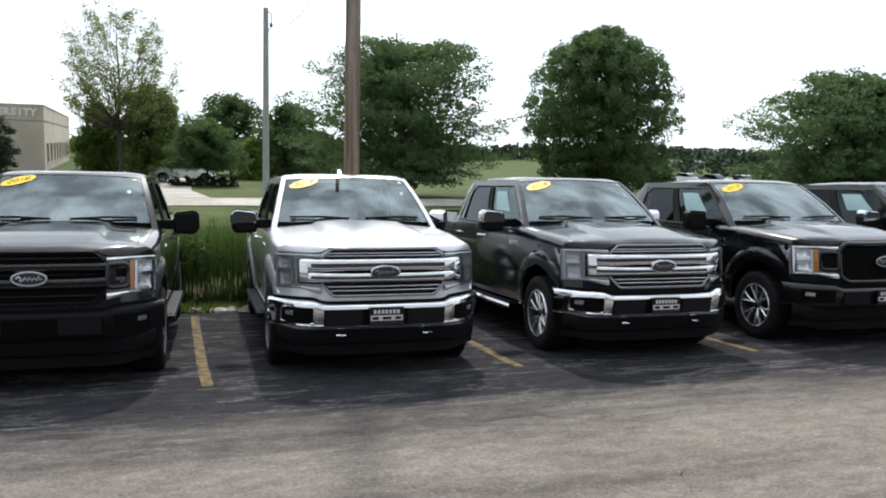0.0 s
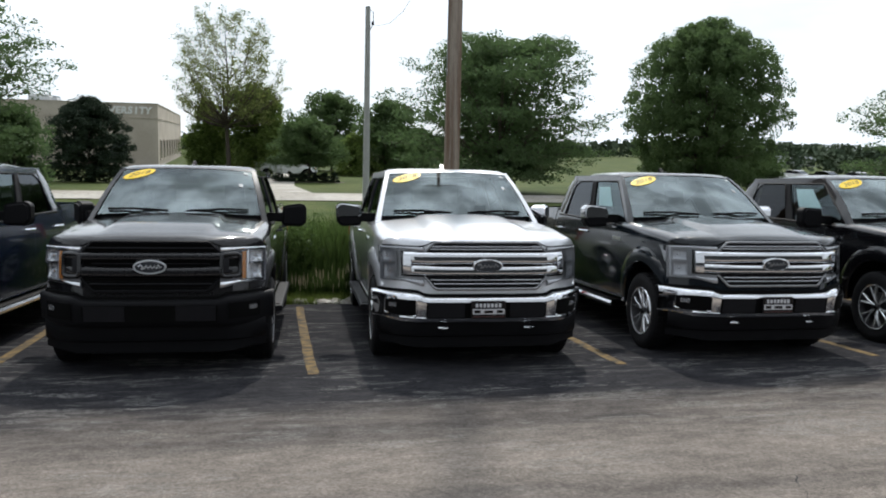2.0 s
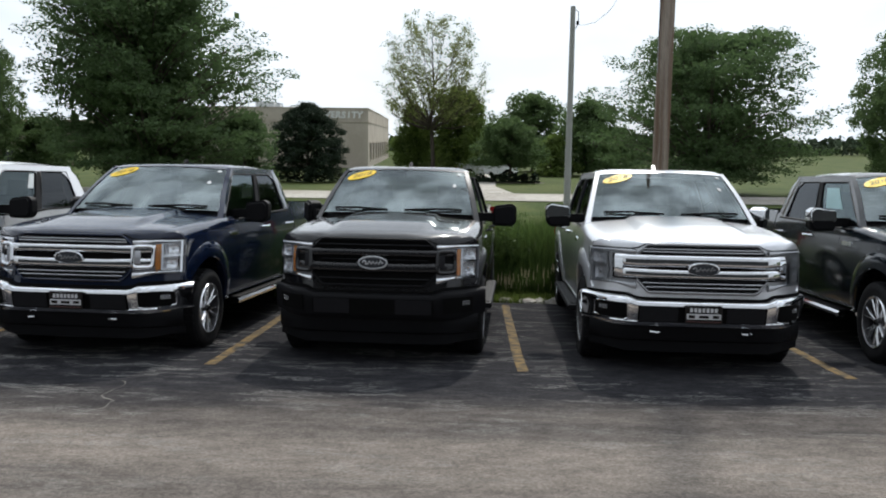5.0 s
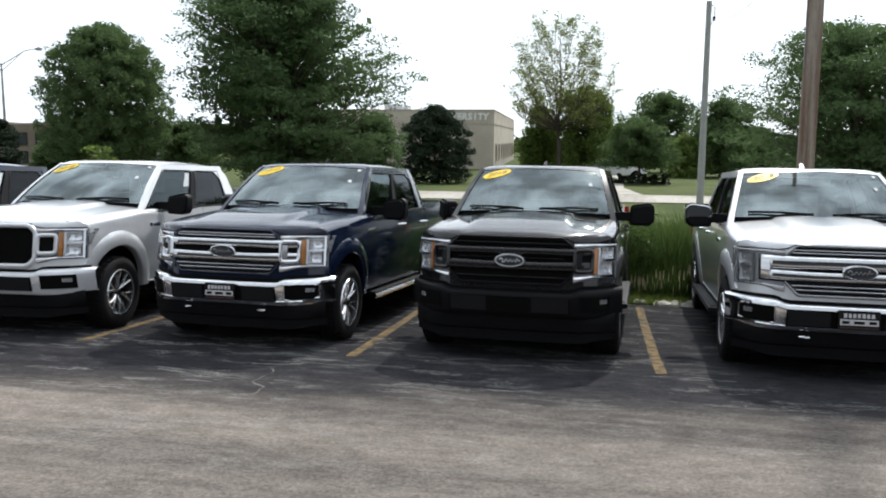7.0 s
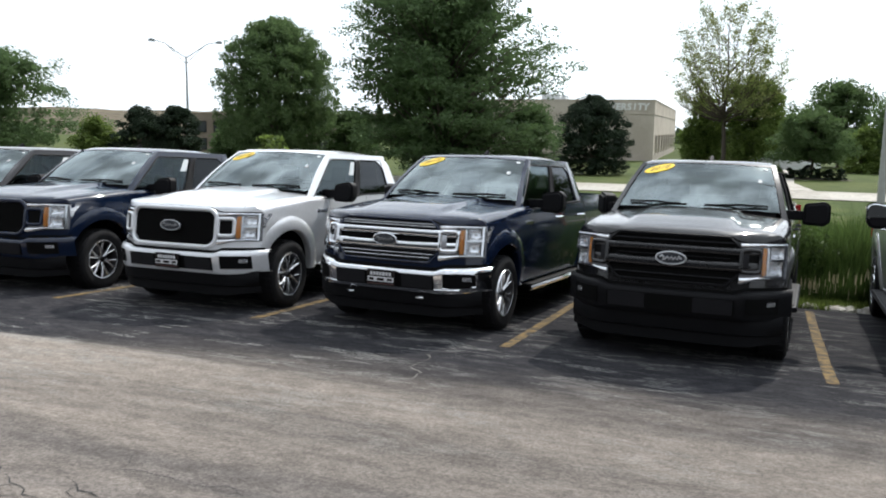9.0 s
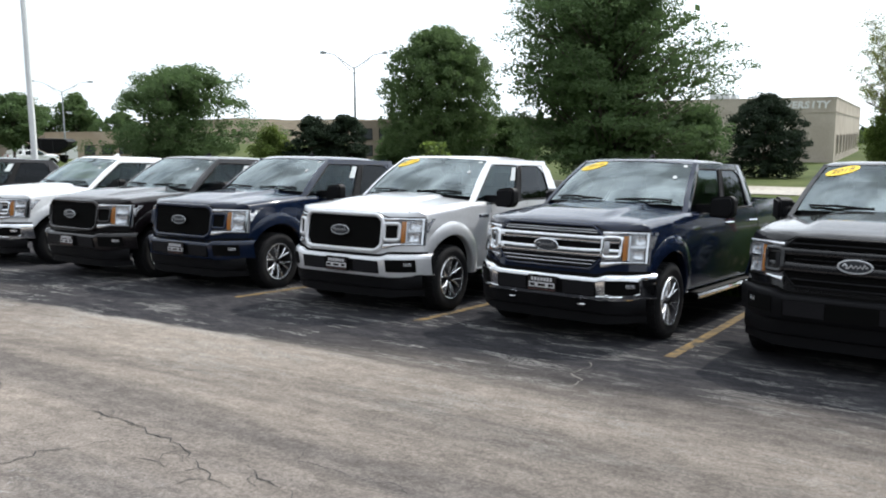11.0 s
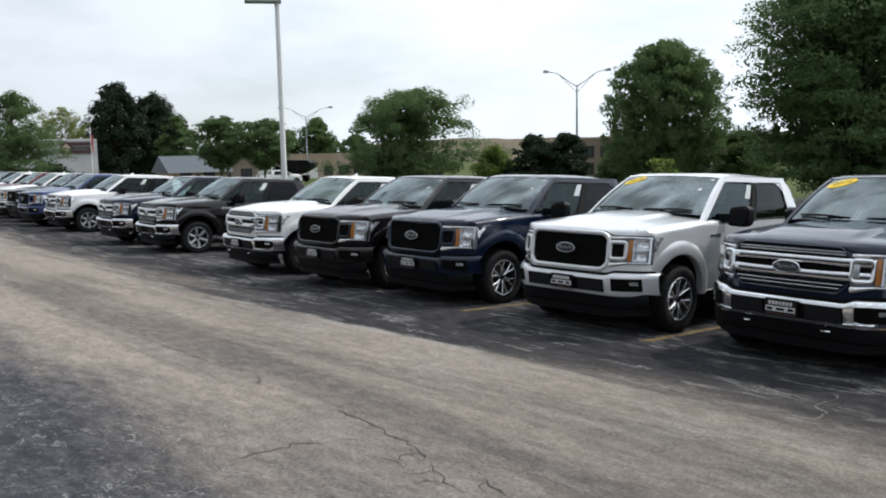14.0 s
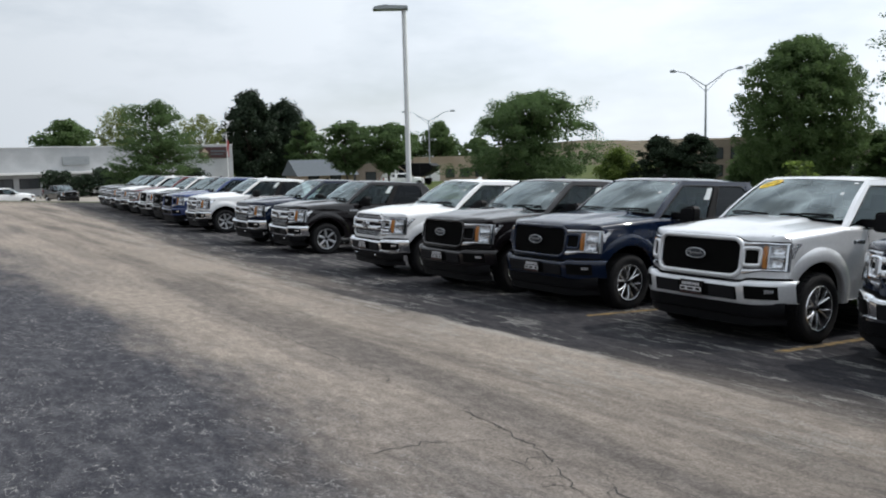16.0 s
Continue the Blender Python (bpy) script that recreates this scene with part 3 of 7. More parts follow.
crack([(-17, 3.9), (-13.5, 3.55), (-9.6, 3.35)], 0.012, twigs=0.03)
crack([(-2.72, 5.95), (-2.70, 6.2), (-2.86, 6.35), (-2.82, 6.7), (-3.0, 6.9)], 0.020, M_CRACK_PALE, "pale dusty crack in the black sealcoat")
crack([(-4.4, 3.06), (-4.6, 2.5), (-4.45, 1.9)], 0.009, twigs=0.1)
crack([(3.3, 4.4), (3.0, 3.7), (3.3, 3.2)], 0.008, twigs=0.1)
crack([(-16.5, 4.6), (-15, 4.4), (-14.2, 4.9)], 0.012)

# ---- pickup trucks ----
# Local axes: x to the side, y backwards from the front bumper, z up from the tyres.
HUB, FRONT_AXLE, REAR_AXLE, ARCH = 0.405, 0.95, 4.63, 0.54
CACHE = {}


def cached(key, build):
    if key not in CACHE:
        CACHE[key] = build()
    return CACHE[key]


def nose_y(x, z):
    """The curved front of the truck."""
    a = abs(x)
    return 0.05 + 0.07 * a * a + 1.085 * max(0.0, a - 0.50) ** 1.7 + 0.10 * (z - 0.97)


def slab(xs, zb, zt, off, thick, rows=3, bulge=0.0, blunt=2.0, lean=1.0):
    """A plate that follows the nose, proud of it by off."""
    g = Geo()
    front, back = [], []
    for x in xs:
        lo, hi = (zb(x) if callable(zb) else zb), (zt(x) if callable(zt) else zt)
        zs = [lo + (hi - lo) * k / (rows - 1) for k in range(rows)]
        front.append([(x, nose_y(x, lo + (hi - lo) * (0.5 + lean * (k / (rows - 1) - 0.5))) - off - bulge * (1 - abs(2 * k / (rows - 1) - 1) ** blunt), z) for k, z in enumerate(zs)])
        back.append([(x, nose_y(x, z) - off + thick, z) for z in zs])
    g.grid(front)
    g.grid(back, flip=True)
    g.grid([[c[0] for c in front], [c[0] for c in back]])
    g.grid([[c[-1] for c in front], [c[-1] for c in back]], flip=True)
    g.grid([front[0], back[0]], flip=True)
    g.grid([front[-1], back[-1]])
    return g


def steps(a, c, n):
    return [a + (c - a) * i / n for i in range(n + 1)]


def hood_z(x, y):
    t = min(1.0, max(0.0, (y - 0.08) / 1.36))
    dome = 0.030 * smooth((0.50 - abs(x)) / 0.06) * smooth((y - 0.2) / 0.5)
    return 1.225 + 0.170 * t ** 0.58 - 0.045 * (abs(x) / 0.8) ** 2.5 + dome


def hood_lip(x):
    """Foot of the hood's front edge: over the grille, and lower down over the lamps."""
    return 1.212 - 0.046 * smooth((abs(x) - 0.50) / 0.10)


def side_w(y):
    return 0.972 + 0.033 * smooth((y - 0.40) / 0.6) - 0.02 * smooth((y - 5.2) / 0.7)


def side_in(z):
    """How far the flank leans in at a height."""
    return curve_at(z, [(0.3, 0.09), (0.5, 0.055), (0.66, 0.030), (0.85, 0.011), (0.97, 0.002), (1.04, 0.0), (1.12, 0.014), (1.20, 0.020), (1.32, 0.045), (1.42, 0.075), (1.55, 0.11)])


def low_edge(y):
    for c in (FRONT_AXLE, REAR_AXLE):
        if abs(y - c) < ARCH:
            return max(0.46, HUB + math.sqrt(ARCH * ARCH - (y - c) ** 2))
    return 0.46


def flank(y0, y1, top, name, rows=9, roll=False):
    """One side panel between two places along the truck."""
    ys = {round(y0 + (y1 - y0) * i / 10, 4) for i in range(11)}
    for c in (FRONT_AXLE, REAR_AXLE):
        for a in range(0, 181, 9):
            y = c + (ARCH - 0.0005) * math.cos(radians(a))
            if y0 < y < y1:
                ys.add(round(y, 4))
        for y in (c - ARCH - 0.0005, c + ARCH + 0.0005):
            if y0 < y < y1:
                ys.add(round(y, 4))
    g, cols = Geo(), []
    for y in sorted(ys):
        lo, hi = low_edge(y), top(y)
        col = [(side_w(y) - 0.05, y, lo)]
        for k in range(rows):
            z = lo + (hi - lo) * k / (rows - 1)
            col.append((side_w(y) - side_in(z), y, z))
        if roll:
            x1, z1 = side_w(y) - side_in(hi), hi
            xe = 0.80
            ze = hood_z(xe, y)
            for k in range(1, 9):
                q = k * math.pi / 16
                col.append((x1 + (xe - x1) * (1 - math.cos(q)), y, z1 + (ze - z1) * math.sin(q)))
            col.append((xe, y, ze - 0.04))
        else:
            x1 = side_w(y) - side_in(hi)
            col.append((x1 - 0.05, y, hi + 0.004))
        cols.append(col)
    g.grid(cols)
    return g


def fender_top(y):
    return hood_z(0.8, y) - 0.085


def closed(pts):
    return list(pts) + [pts[0]]


def rounded_poly(pts, r, n=4):
    """Corners of a polygon rounded off."""
    out, m = [], len(pts)
    for i in range(m):
        p, a, c = Vector(pts[i]), Vector(pts[i - 1]), Vector(pts[(i + 1) % m])
        d0, d1 = (a - p).normalized(), (c - p).normalized()
        k = min(r, (a - p).length * 0.45, (c - p).length * 0.45)
        s, e = p + d0 * k, p + d1 * k
        for j in range(n + 1):
            t = j / n
            out.append(tuple(s * (1 - t) ** 2 + p * (2 * t * (1 - t)) + e * t * t))
    return out


# greenhouse lines (right half): windshield, roof rail and pillars
A_BASE, A_TOP = Vector((0.885, 1.64, 1.395)), Vector((0.722, 2.34, 1.892))
C_TOP, C_BASE = Vector((0.732, 4.06, 1.905)), Vector((0.90, 4.13, 1.435))


def windshield_point(u, v):
    """u across from -1 to 1, v from the cowl up to the roof."""
    base = Vector((0.885 * u, 1.64 - 0.20 * (1 - u * u), 1.395 + 0.025 * (1 - u * u)))
    top = Vector((0.722 * u, 2.34 - 0.13 * (1 - u * u), 1.892 + 0.026 * (1 - u * u)))
    p = base.lerp(top, v)
    bow = math.sin(v * math.pi) * 0.02
    return (p.x, p.y - bow, p.z + bow)


def roof_z(x, y):
    u = abs(x) / 0.722
    t = (y - 2.20) / (3.98 - 2.20)
    return 1.912 + 0.045 * math.sin(math.pi * min(1, max(0, 0.15 + 0.75 * t))) - 0.030 * u ** 4


def cab_side(v, y_frac):
    """A point on the side glass plane: v from belt to rail, y_frac along it."""
    b = A_BASE.lerp(C_BASE, y_frac)
    t = A_TOP.lerp(C_TOP, y_frac)
    return b.lerp(t, v)


def window_pane(f0, f1, g0, g1, v0, v1, out):
    """A pane in the cab side: lower edge from f0 to f1, upper from g0 to g1."""
    g = Geo()
    rows = []
    for k in range(5):
        v = v0 + (v1 - v0) * k / 4
        row = []
        for j in range(5):
            s = j / 4
            p = cab_side(v, (f0 + (f1 - f0) * s) * (1 - k / 4) + (g0 + (g1 - g0) * s) * (k / 4))
            row.append((p.x + out + 0.012 * math.sin(math.pi * v), p.y, p.z))
        rows.append(row)
    return g.grid(rows)


def bar_between(a, c, wa, wc, depth=0.05, side=None):
    """A flat pillar from a to c, wa and wc wide along y."""
    g = Geo()
    verts = []
    for p, w in ((a, wa), (c, wc)):
        verts += [(p.x, p.y - w / 2, p.z), (p.x, p.y + w / 2, p.z), (p.x - depth, p.y + w / 2, p.z), (p.x - depth, p.y - w / 2, p.z)]
    return g.add(verts, [(0, 1, 2, 3), (7, 6, 5, 4), (0, 4, 5, 1), (1, 5, 6, 2), (2, 6, 7, 3), (3, 7, 4, 0)])


def tyre_mesh():
    g = Geo()
    prof = [(-0.115, 0.252), (-0.125, 0.28), (-0.137, 0.33), (-0.135, 0.365), (-0.120, 0.392), (-0.09, 0.403), (-0.05, 0.406), (0, 0.407),
            (0.05, 0.406), (0.09, 0.403), (0.120, 0.392), (0.135, 0.365), (0.137, 0.33), (0.125, 0.28), (0.115, 0.252)]
    g.lathe(prof, 40)
    for row in (-0.085, -0.03, 0.03, 0.085):
        for k in range(36):
            a = 2 * math.pi * (k + (0.5 if row > 0 else 0)) / 36
            c, s = math.cos(a), math.sin(a)
            t = 0.024
            pts = []
            for r in (0.400, 0.412):
                for dx in (-0.022, 0.022):
                    for dt in (-t, t):
                        pts.append((row + dx, r * c - dt * s, r * s + dt * c))
            g.add(pts, [(4, 5, 7, 6), (0, 4, 6, 2), (1, 3, 7, 5), (0, 1, 5, 4), (2, 6, 7, 3)])
    return g.mesh("tyre")


def rim_mesh():
    g = Geo()
    g.lathe([(0.116, 0.264), (0.130, 0.258), (0.124, 0.244), (0.100, 0.237), (0.03, 0.222), (-0.09, 0.222)], 40)
    g.lathe([(0.10, 0.001), (0.10, 0.032), (0.092, 0.040), (0.07, 0.045)], 20)
    return g.mesh("rim")


def spoke_mesh(kind):
    """Wheel spokes; the outer face looks along +x."""
    g = Geo()

    def arm(a0, a1, w0, w1, x_in, x_out):
        pts = []
        for r, a, w, x in ((0.035, a0, w0, x_in), (0.14, (a0 * 0.55 + a1 * 0.45), (w0 + w1) / 2, (x_in + x_out) / 2 + 0.008), (0.243, a1, w1, x_out)):
            c, s = math.cos(a), math.sin(a)
            for dt, dx in ((-w / 2, -0.035), (-w / 2, -0.006), (-w / 4, 0), (w / 4, 0), (w / 2, -0.006), (w / 2, -0.035)):
                pts.append((x + dx, r * c - dt * s, r * s + dt * c))
        f = []
        for i in range(2):
            for j in range(5):
                f.append((i * 6 + j, i * 6 + j + 1, (i + 1) * 6 + j + 1, (i + 1) * 6 + j))
        g.add(pts, f)

    if kind == "six":
        for k in range(6):
            a = k * math.pi / 3
            arm(a, a, 0.044, 0.064, 0.092, 0.118)
    elif kind == "split":
        for k in range(6):
            a = k * math.pi / 3
            arm(a - 0.05, a - 0.22, 0.017, 0.030, 0.090, 0.120)
            arm(a + 0.05, a + 0.22, 0.017, 0.030, 0.090, 0.120)
    else:
        for k in range(6):
            a = k * math.pi / 3
            arm(a - 0.10, a - 0.20, 0.013, 0.020, 0.090, 0.118)
            arm(a + 0.10, a + 0.20, 0.013, 0.020, 0.090, 0.118)
    return g.mesh("spokes")


def ellipse(rx, rz, n=28):
    return [(rx * math.cos(2 * math.pi * k / n), rz * math.sin(2 * math.pi * k / n)) for k in range(n)]


def digits_mesh(text, size, bold=0.0):
    """Digits in the built-in font, turned into a mesh in the x-z plane."""
    cu = bpy.data.curves.new("digits", "FONT")
    cu.body, cu.size, cu.align_x, cu.align_y, cu.extrude = text, size, "CENTER", "CENTER", 0.0006
    cu.shear, cu.offset = 0.1, size * bold
    ob = new("digits", cu)
    me = bpy.data.meshes.new_from_object(ob.evaluated_get(bpy.context.evaluated_depsgraph_get()))
    bpy.data.objects.remove(ob)
    return me


def bumper_y(x):
    a = abs(x)
    return -0.03 + 0.05 * a * a + 1.73 * max(0.0, a - 0.62) ** 1.7


def bumper_point(x, s):
    """s runs round the bumper's section from its lower lip up to its top."""
    a = abs(x)
    zt = 0.706 + 0.030 * smooth((a - 0.56) / 0.10) + 0.004 * smooth((a - 0.8) / 0.2)
    zb = 0.468 + 0.024 * smooth((a - 0.75) / 0.25)
    prof = [(0.0, 0.10), (-0.01, 0.045), (0.02, 0.040), (0.06, 0.034), (0.15, 0.031), (0.40, 0.018), (0.74, -0.002), (0.88, 0.004), (0.97, 0.026), (1.0, 0.08)]
    f, d = prof[s]
    return (x, bumper_y(x) + d, zb + (zt - zb) * f)


def bumper_pad(x0, x1, z0, z1, off, thick, n=6):
    """A plate that follows the bumper."""
    g = Geo()
    xs = steps(x0, x1, n)
    def lean(z):
        return 0.030 - 0.20 * max(0.0, min(0.15, z - 0.53))
    front = [[(x, bumper_y(x) - off + lean(z), z) for z in (z0, (z0 + z1) / 2, z1)] for x in xs]
    back = [[(x, bumper_y(x) - off + lean(z) + thick, z) for z in (z0, (z0 + z1) / 2, z1)] for x in xs]
    g.grid(front)
    g.grid(back, flip=True)
    g.grid([[c[0] for c in front], [c[0] for c in back]])
    g.grid([[c[-1] for c in front], [c[-1] for c in back]], flip=True)
    g.grid([front[0], back[0]], flip=True)
    g.grid([front[-1], back[-1]])
    return g


def nose_tube(pts, r, off, n=8, per=8):
    """A rounded moulding along points (x, z) laid on the nose."""
    out = []
    for (xa, za), (xc, zc) in zip(pts, pts[1:]):
        m = max(1, int(math.hypot(xc - xa, zc - za) * per))
        out += [(xa + (xc - xa) * i / m, za + (zc - za) * i / m) for i in range(m)]
    out.append(pts[-1])
    return Geo().tube([(x, nose_y(x, z) - off, z) for x, z in out], r, n)


def upper_edge(x):
    """Top of the grille opening, cut off at the corners."""
    return 1.196 - 0.085 * smooth((abs(x) - 0.485) / 0.09)


def lower_edge(x):
    return 0.782 + 0.090 * smooth((abs(x) - 0.470) / 0.10)


def mesh_field(z0, z1, rows, cols, half, bar, off):
    """Crossed grille bars kept inside the opening."""
    g = Geo()
    for k in range(rows):
        z = z0 + (z1 - z0) * (k + 0.5) / rows
        h = half
        while h > 0.3 and not (lower_edge(h) + 0.008 < z < upper_edge(h) - 0.008):
            h -= 0.01
        q = slab(steps(-h, h, 12), z - bar / 2, z + bar / 2, off, 0.012, 2)
        g.add(q.v, q.f)
    for k in range(cols):
        x = half * (2 * (k + 0.5) / cols - 1)
        q = slab([x - bar * 0.55, x + bar * 0.55], max(z0, lower_edge(x) + 0.006), min(z1, upper_edge(x) - 0.006), off - 0.005, 0.012, 2)
        g.add(q.v, q.f)
    return g


def add_wheel(truck, x, y, out, spokes):
    w = part("wheel", cached("tyre", tyre_mesh), M_TYRE, truck)
    w.location = (x, y, HUB)
    w.rotation_euler = (0.7, 0, 0 if out > 0 else math.pi)
    part("rim", cached("rim", rim_mesh), M_POCKET, w)
    part("rim_lip", cached("rim_lip", lambda: Geo().lathe([(0.117, 0.266), (0.132, 0.259), (0.126, 0.246), (0.110, 0.241)], 40).mesh("rim_lip")), M_SILVER_RIM if spokes == "six" else M_ALLOY, w)
    part("spokes", cached("spokes_" + spokes, lambda: spoke_mesh(spokes)), M_SILVER_RIM if spokes == "six" else M_ALLOY, w, "bright alloy spokes")
    part("brake_disc", cached("disc", lambda: Geo().lathe([(0.02, 0.001), (0.02, 0.17), (0.0, 0.175), (-0.02, 0.17)], 24).mesh("brake_disc")), M_POCKET, w)
    part("hub_cap", cached("hub_cap", lambda: Geo().lathe([(0.116, 0.001), (0.115, 0.026), (0.10, 0.034)], 18).mesh("hub_cap")), M_GLOSSBLACK, w)


def build_truck(x, y, spec):
    """A crew-cab pickup whose bumper stands at x, y."""
    col = PAINTS[spec["paint"]]
    style = spec["grille"]
    chrome = spec.get("chrome", True)
    y0 = y
    pitch = -math.degrees(math.atan(LOT_SLOPE))
    t = empty("pickup_truck", pose(x, y0, ground_z(x, y0), pitch, 0, spec.get("yaw", 0)), spec["label"], "pickup truck", "row of parked pickup trucks")
    trim = M_CHROME if chrome else (M_PLASTIC if style == "dark" else col)

    def both(name, key, build, mat, label=""):
        """The same part on either side."""
        obs = []
        for s in (1, -1):
            me = cached((key, s), lambda: (build() if s > 0 else build().flipped()).mesh(name))
            obs.append(part(name, me, mat, t, label))
        return obs

    # sheet metal
    def hood():
        g = Geo()
        ys = [-2, -1, 0.0] + steps(0.10, 1.0, 14)
        xs = steps(-0.80, 0.80, 32)
        rows = []
        for s in ys:
            row = []
            for xx in xs:
                a = nose_y(xx, 1.20)
                bk = 1.44 + 0.19 * (xx / 0.8) ** 2
                yy = a + (bk - a) * s
                z = hood_z(xx, yy)
                lip = hood_lip(xx)
                if s <= 0:
                    yy = a + (0.022, 0.002, 0.006)[int(s)]
                    z = hood_z(xx, yy) - 0.004 if s == 0 else lip + (0.0 if s == -2 else 0.62 * (hood_z(xx, a) - lip))
                row.append((xx, yy, z))
            rows.append(row)
        g.grid(rows)
        return g.mesh("hood", angle=50)
    part("hood", cached("hood", hood), col, t)
    def fender():
        g = flank(0.42, 1.93, fender_top, "fender", roll=True)
        # the corner over the lamp
        rows = []
        for k in range(7):
            x = 0.80 + (side_w(0.42) - side_in(fender_top(0.42)) - 0.80) * k / 6
            zr = fender_top(0.42) + (hood_z(0.8, 0.42) - fender_top(0.42)) * math.sqrt(1 - (k / 6) ** 2)
            yn = min(nose_y(x, 1.18), 0.412)
            lip = min(hood_lip(x), zr - 0.004)
            zf = lip + (min(hood_z(0.8, yn + 0.01), zr) - lip) * 0.85
            rows.append([(x, yn + 0.006, lip), (x, yn + 0.004, lip + 0.62 * (zf - lip)), (x, yn + (0.42 - yn) * 0.14, zf), (x, yn + (0.42 - yn) * 0.5, zf + (zr - zf) * 0.62), (x, 0.42, zr)])
        return g.grid(rows)
    both("fender", "fender", fender, col)
    both("front_door", "front_door", lambda: flank(1.936, 3.02, lambda yy: 1.292 + 0.022 * (yy - 1.94) + 0.022 * smooth((yy - 2.7) / 0.3), "front_door"), col)
    both("rear_door", "rear_door", lambda: flank(3.026, 4.18, lambda yy: 1.345 + 0.02 * (yy - 3.0) + 0.05 * smooth((yy - 3.92) / 0.2), "rear_door"), col)
    both("bed_side", "bed_side", lambda: flank(4.21, 5.83, lambda yy: 1.45, "bed_side"), col)
    part("tailgate", cached("tailgate", lambda: Geo().box(-0.80, 0.80, 5.80, 5.85, 0.78, 1.45).mesh("tailgate", 0.015)), col, t)
    part("bed_floor", cached("bed_floor", lambda: Geo().box(-0.88, 0.88, 4.25, 5.79, 0.82, 0.86).box(-0.90, 0.90, 4.22, 4.26, 0.82, 1.44)
                            .box(-0.92, -0.84, 4.26, 5.79, 0.86, 1.44).box(0.84, 0.92, 4.26, 5.79, 0.86, 1.44).mesh("bed_floor")), M_PLASTIC, t)
    part("rear_bumper", cached("rear_bumper", lambda: Geo().box(-0.93, 0.93, 5.83, 5.98, 0.50, 0.68).mesh("rear_bumper", 0.03)), M_CHROME if chrome else col, t)
    both("tail_lamp", "tail_lamp", lambda: Geo().box(0.80, 0.985, 5.77, 5.865, 0.98, 1.41), M_RED)

    # nose panel behind the lamps and grille
    part("nose_panel", cached("nose_panel", lambda: slab(steps(-0.970, 0.970, 40), 0.66, lambda a: hood_lip(a) - 0.004, 0.0, 0.06, 5).mesh("nose_panel")), col, t)

    # dark joints between hood, nose and bumper
    part("nose_joint", cached("nose_joint", lambda: slab(steps(-0.985, 0.985, 40), 0.640, lambda a: 0.728 + 0.034 * smooth((abs(a) - 0.56) / 0.10), 0.012, 0.03, 2).mesh("nose_joint")), M_VOID, t)
    part("hood_joint", cached("hood_joint", lambda: slab(steps(-0.95, 0.95, 30), lambda a: hood_lip(a) - 0.010, lambda a: hood_lip(a) + 0.001, 0.003, 0.03, 2).mesh("hood_joint")), M_VOID, t)

    # cab
    def roof():
        g = Geo()
        rows = []
        front = [windshield_point(u * 1.02, 0.955) for u in steps(-1, 1, 16)]
        rows.append([(p[0], p[1] - 0.004, p[2] + 0.004) for p in front])
        rows.append([(p[0], p[1] + 0.035, p[2] + 0.020) for p in front])
        for yy in steps(2.42, 3.93, 8) + [4.03, 4.07]:
            row = []
            for u in steps(-1, 1, 16):
                xx = 0.738 * u
                z = roof_z(xx * 0.95, yy)
                if abs(u) == 1:
                    z -= 0.016
                if yy > 4.05:
                    z -= 0.05
                back = 0.10 * smooth((abs(u) - 0.72) / 0.28) * smooth((yy - 3.5) / 0.5)
                row.append((xx, yy - back, z - 0.25 * back))
            rows.append(row)
        g.grid(rows)
        n = len(rows)
        for s in (0, -1):
            rim = [r[s] for r in rows]
            g.grid([rim, [(p[0] * 0.985, p[1], p[2] - 0.045) for p in rim]])
        g.grid([rows[-1], [(p[0], p[1] + 0.02, p[2] - 0.06) for p in rows[-1]]])
        return g.mesh("roof", angle=60)
    part("roof", cached("roof", roof), col, t)

    def a_pillar():
        g = Geo()
        rows = []
        for k in range(9):
            v = -0.2 + 1.2 * k / 8
            p = Vector(windshield_point(1.0, v))
            q = Vector(windshield_point(0.952, v))
            r = cab_side(v, 0.020)
            rows.append([(q.x, q.y - 0.006, q.z + 0.006), (p.x + 0.012, p.y - 0.004, p.z + 0.008), (r.x + 0.018, r.y, r.z), (r.x - 0.03, r.y + 0.01, r.z)])
        g.grid(rows)
        return g
    both("a_pillar", "a_pillar", a_pillar, col)

    def rail():
        g = Geo()
        rows = []
        for k in range(12):
            f = -0.02 + 0.985 * k / 11
            p, q = cab_side(1.0, f), cab_side(0.865, f)
            rows.append([(p.x + 0.012, p.y, p.z + 0.012), (p.x + 0.020, p.y, p.z - 0.012), (q.x + 0.014, q.y, q.z), (q.x - 0.02, q.y, q.z)])
        return g.grid(rows)
    both("roof_rail", "rail", rail, col)

    def c_pillar():
        g = Geo()
        rows = []
        for k in range(14):
            v = -0.2 + 1.2 * k / 13
            p, q = cab_side(v, 0.90 - 0.02 * v), cab_side(v, 1.03 - 0.075 * smooth((v - 0.62) / 0.38) ** 2)
            rows.append([(p.x - 0.02, p.y, p.z), (p.x + 0.016, p.y, p.z), (q.x + 0.016, q.y - 0.05, q.z), (q.x + 0.004, q.y - 0.012, q.z), (q.x - 0.03, q.y + 0.02, q.z), (q.x - 0.08, q.y + 0.035, q.z), (0.55, q.y + 0.04, q.z)])
        return g.grid(rows)
    both("c_pillar", "c_pillar", c_pillar, col)
    both("b_pillar", "b_pillar", lambda: bar_between(cab_side(-0.22, 0.485) + Vector((0.012, 0, 0)), cab_side(0.92, 0.470) + Vector((0.012, 0, 0)), 0.14, 0.12), M_PLASTIC)
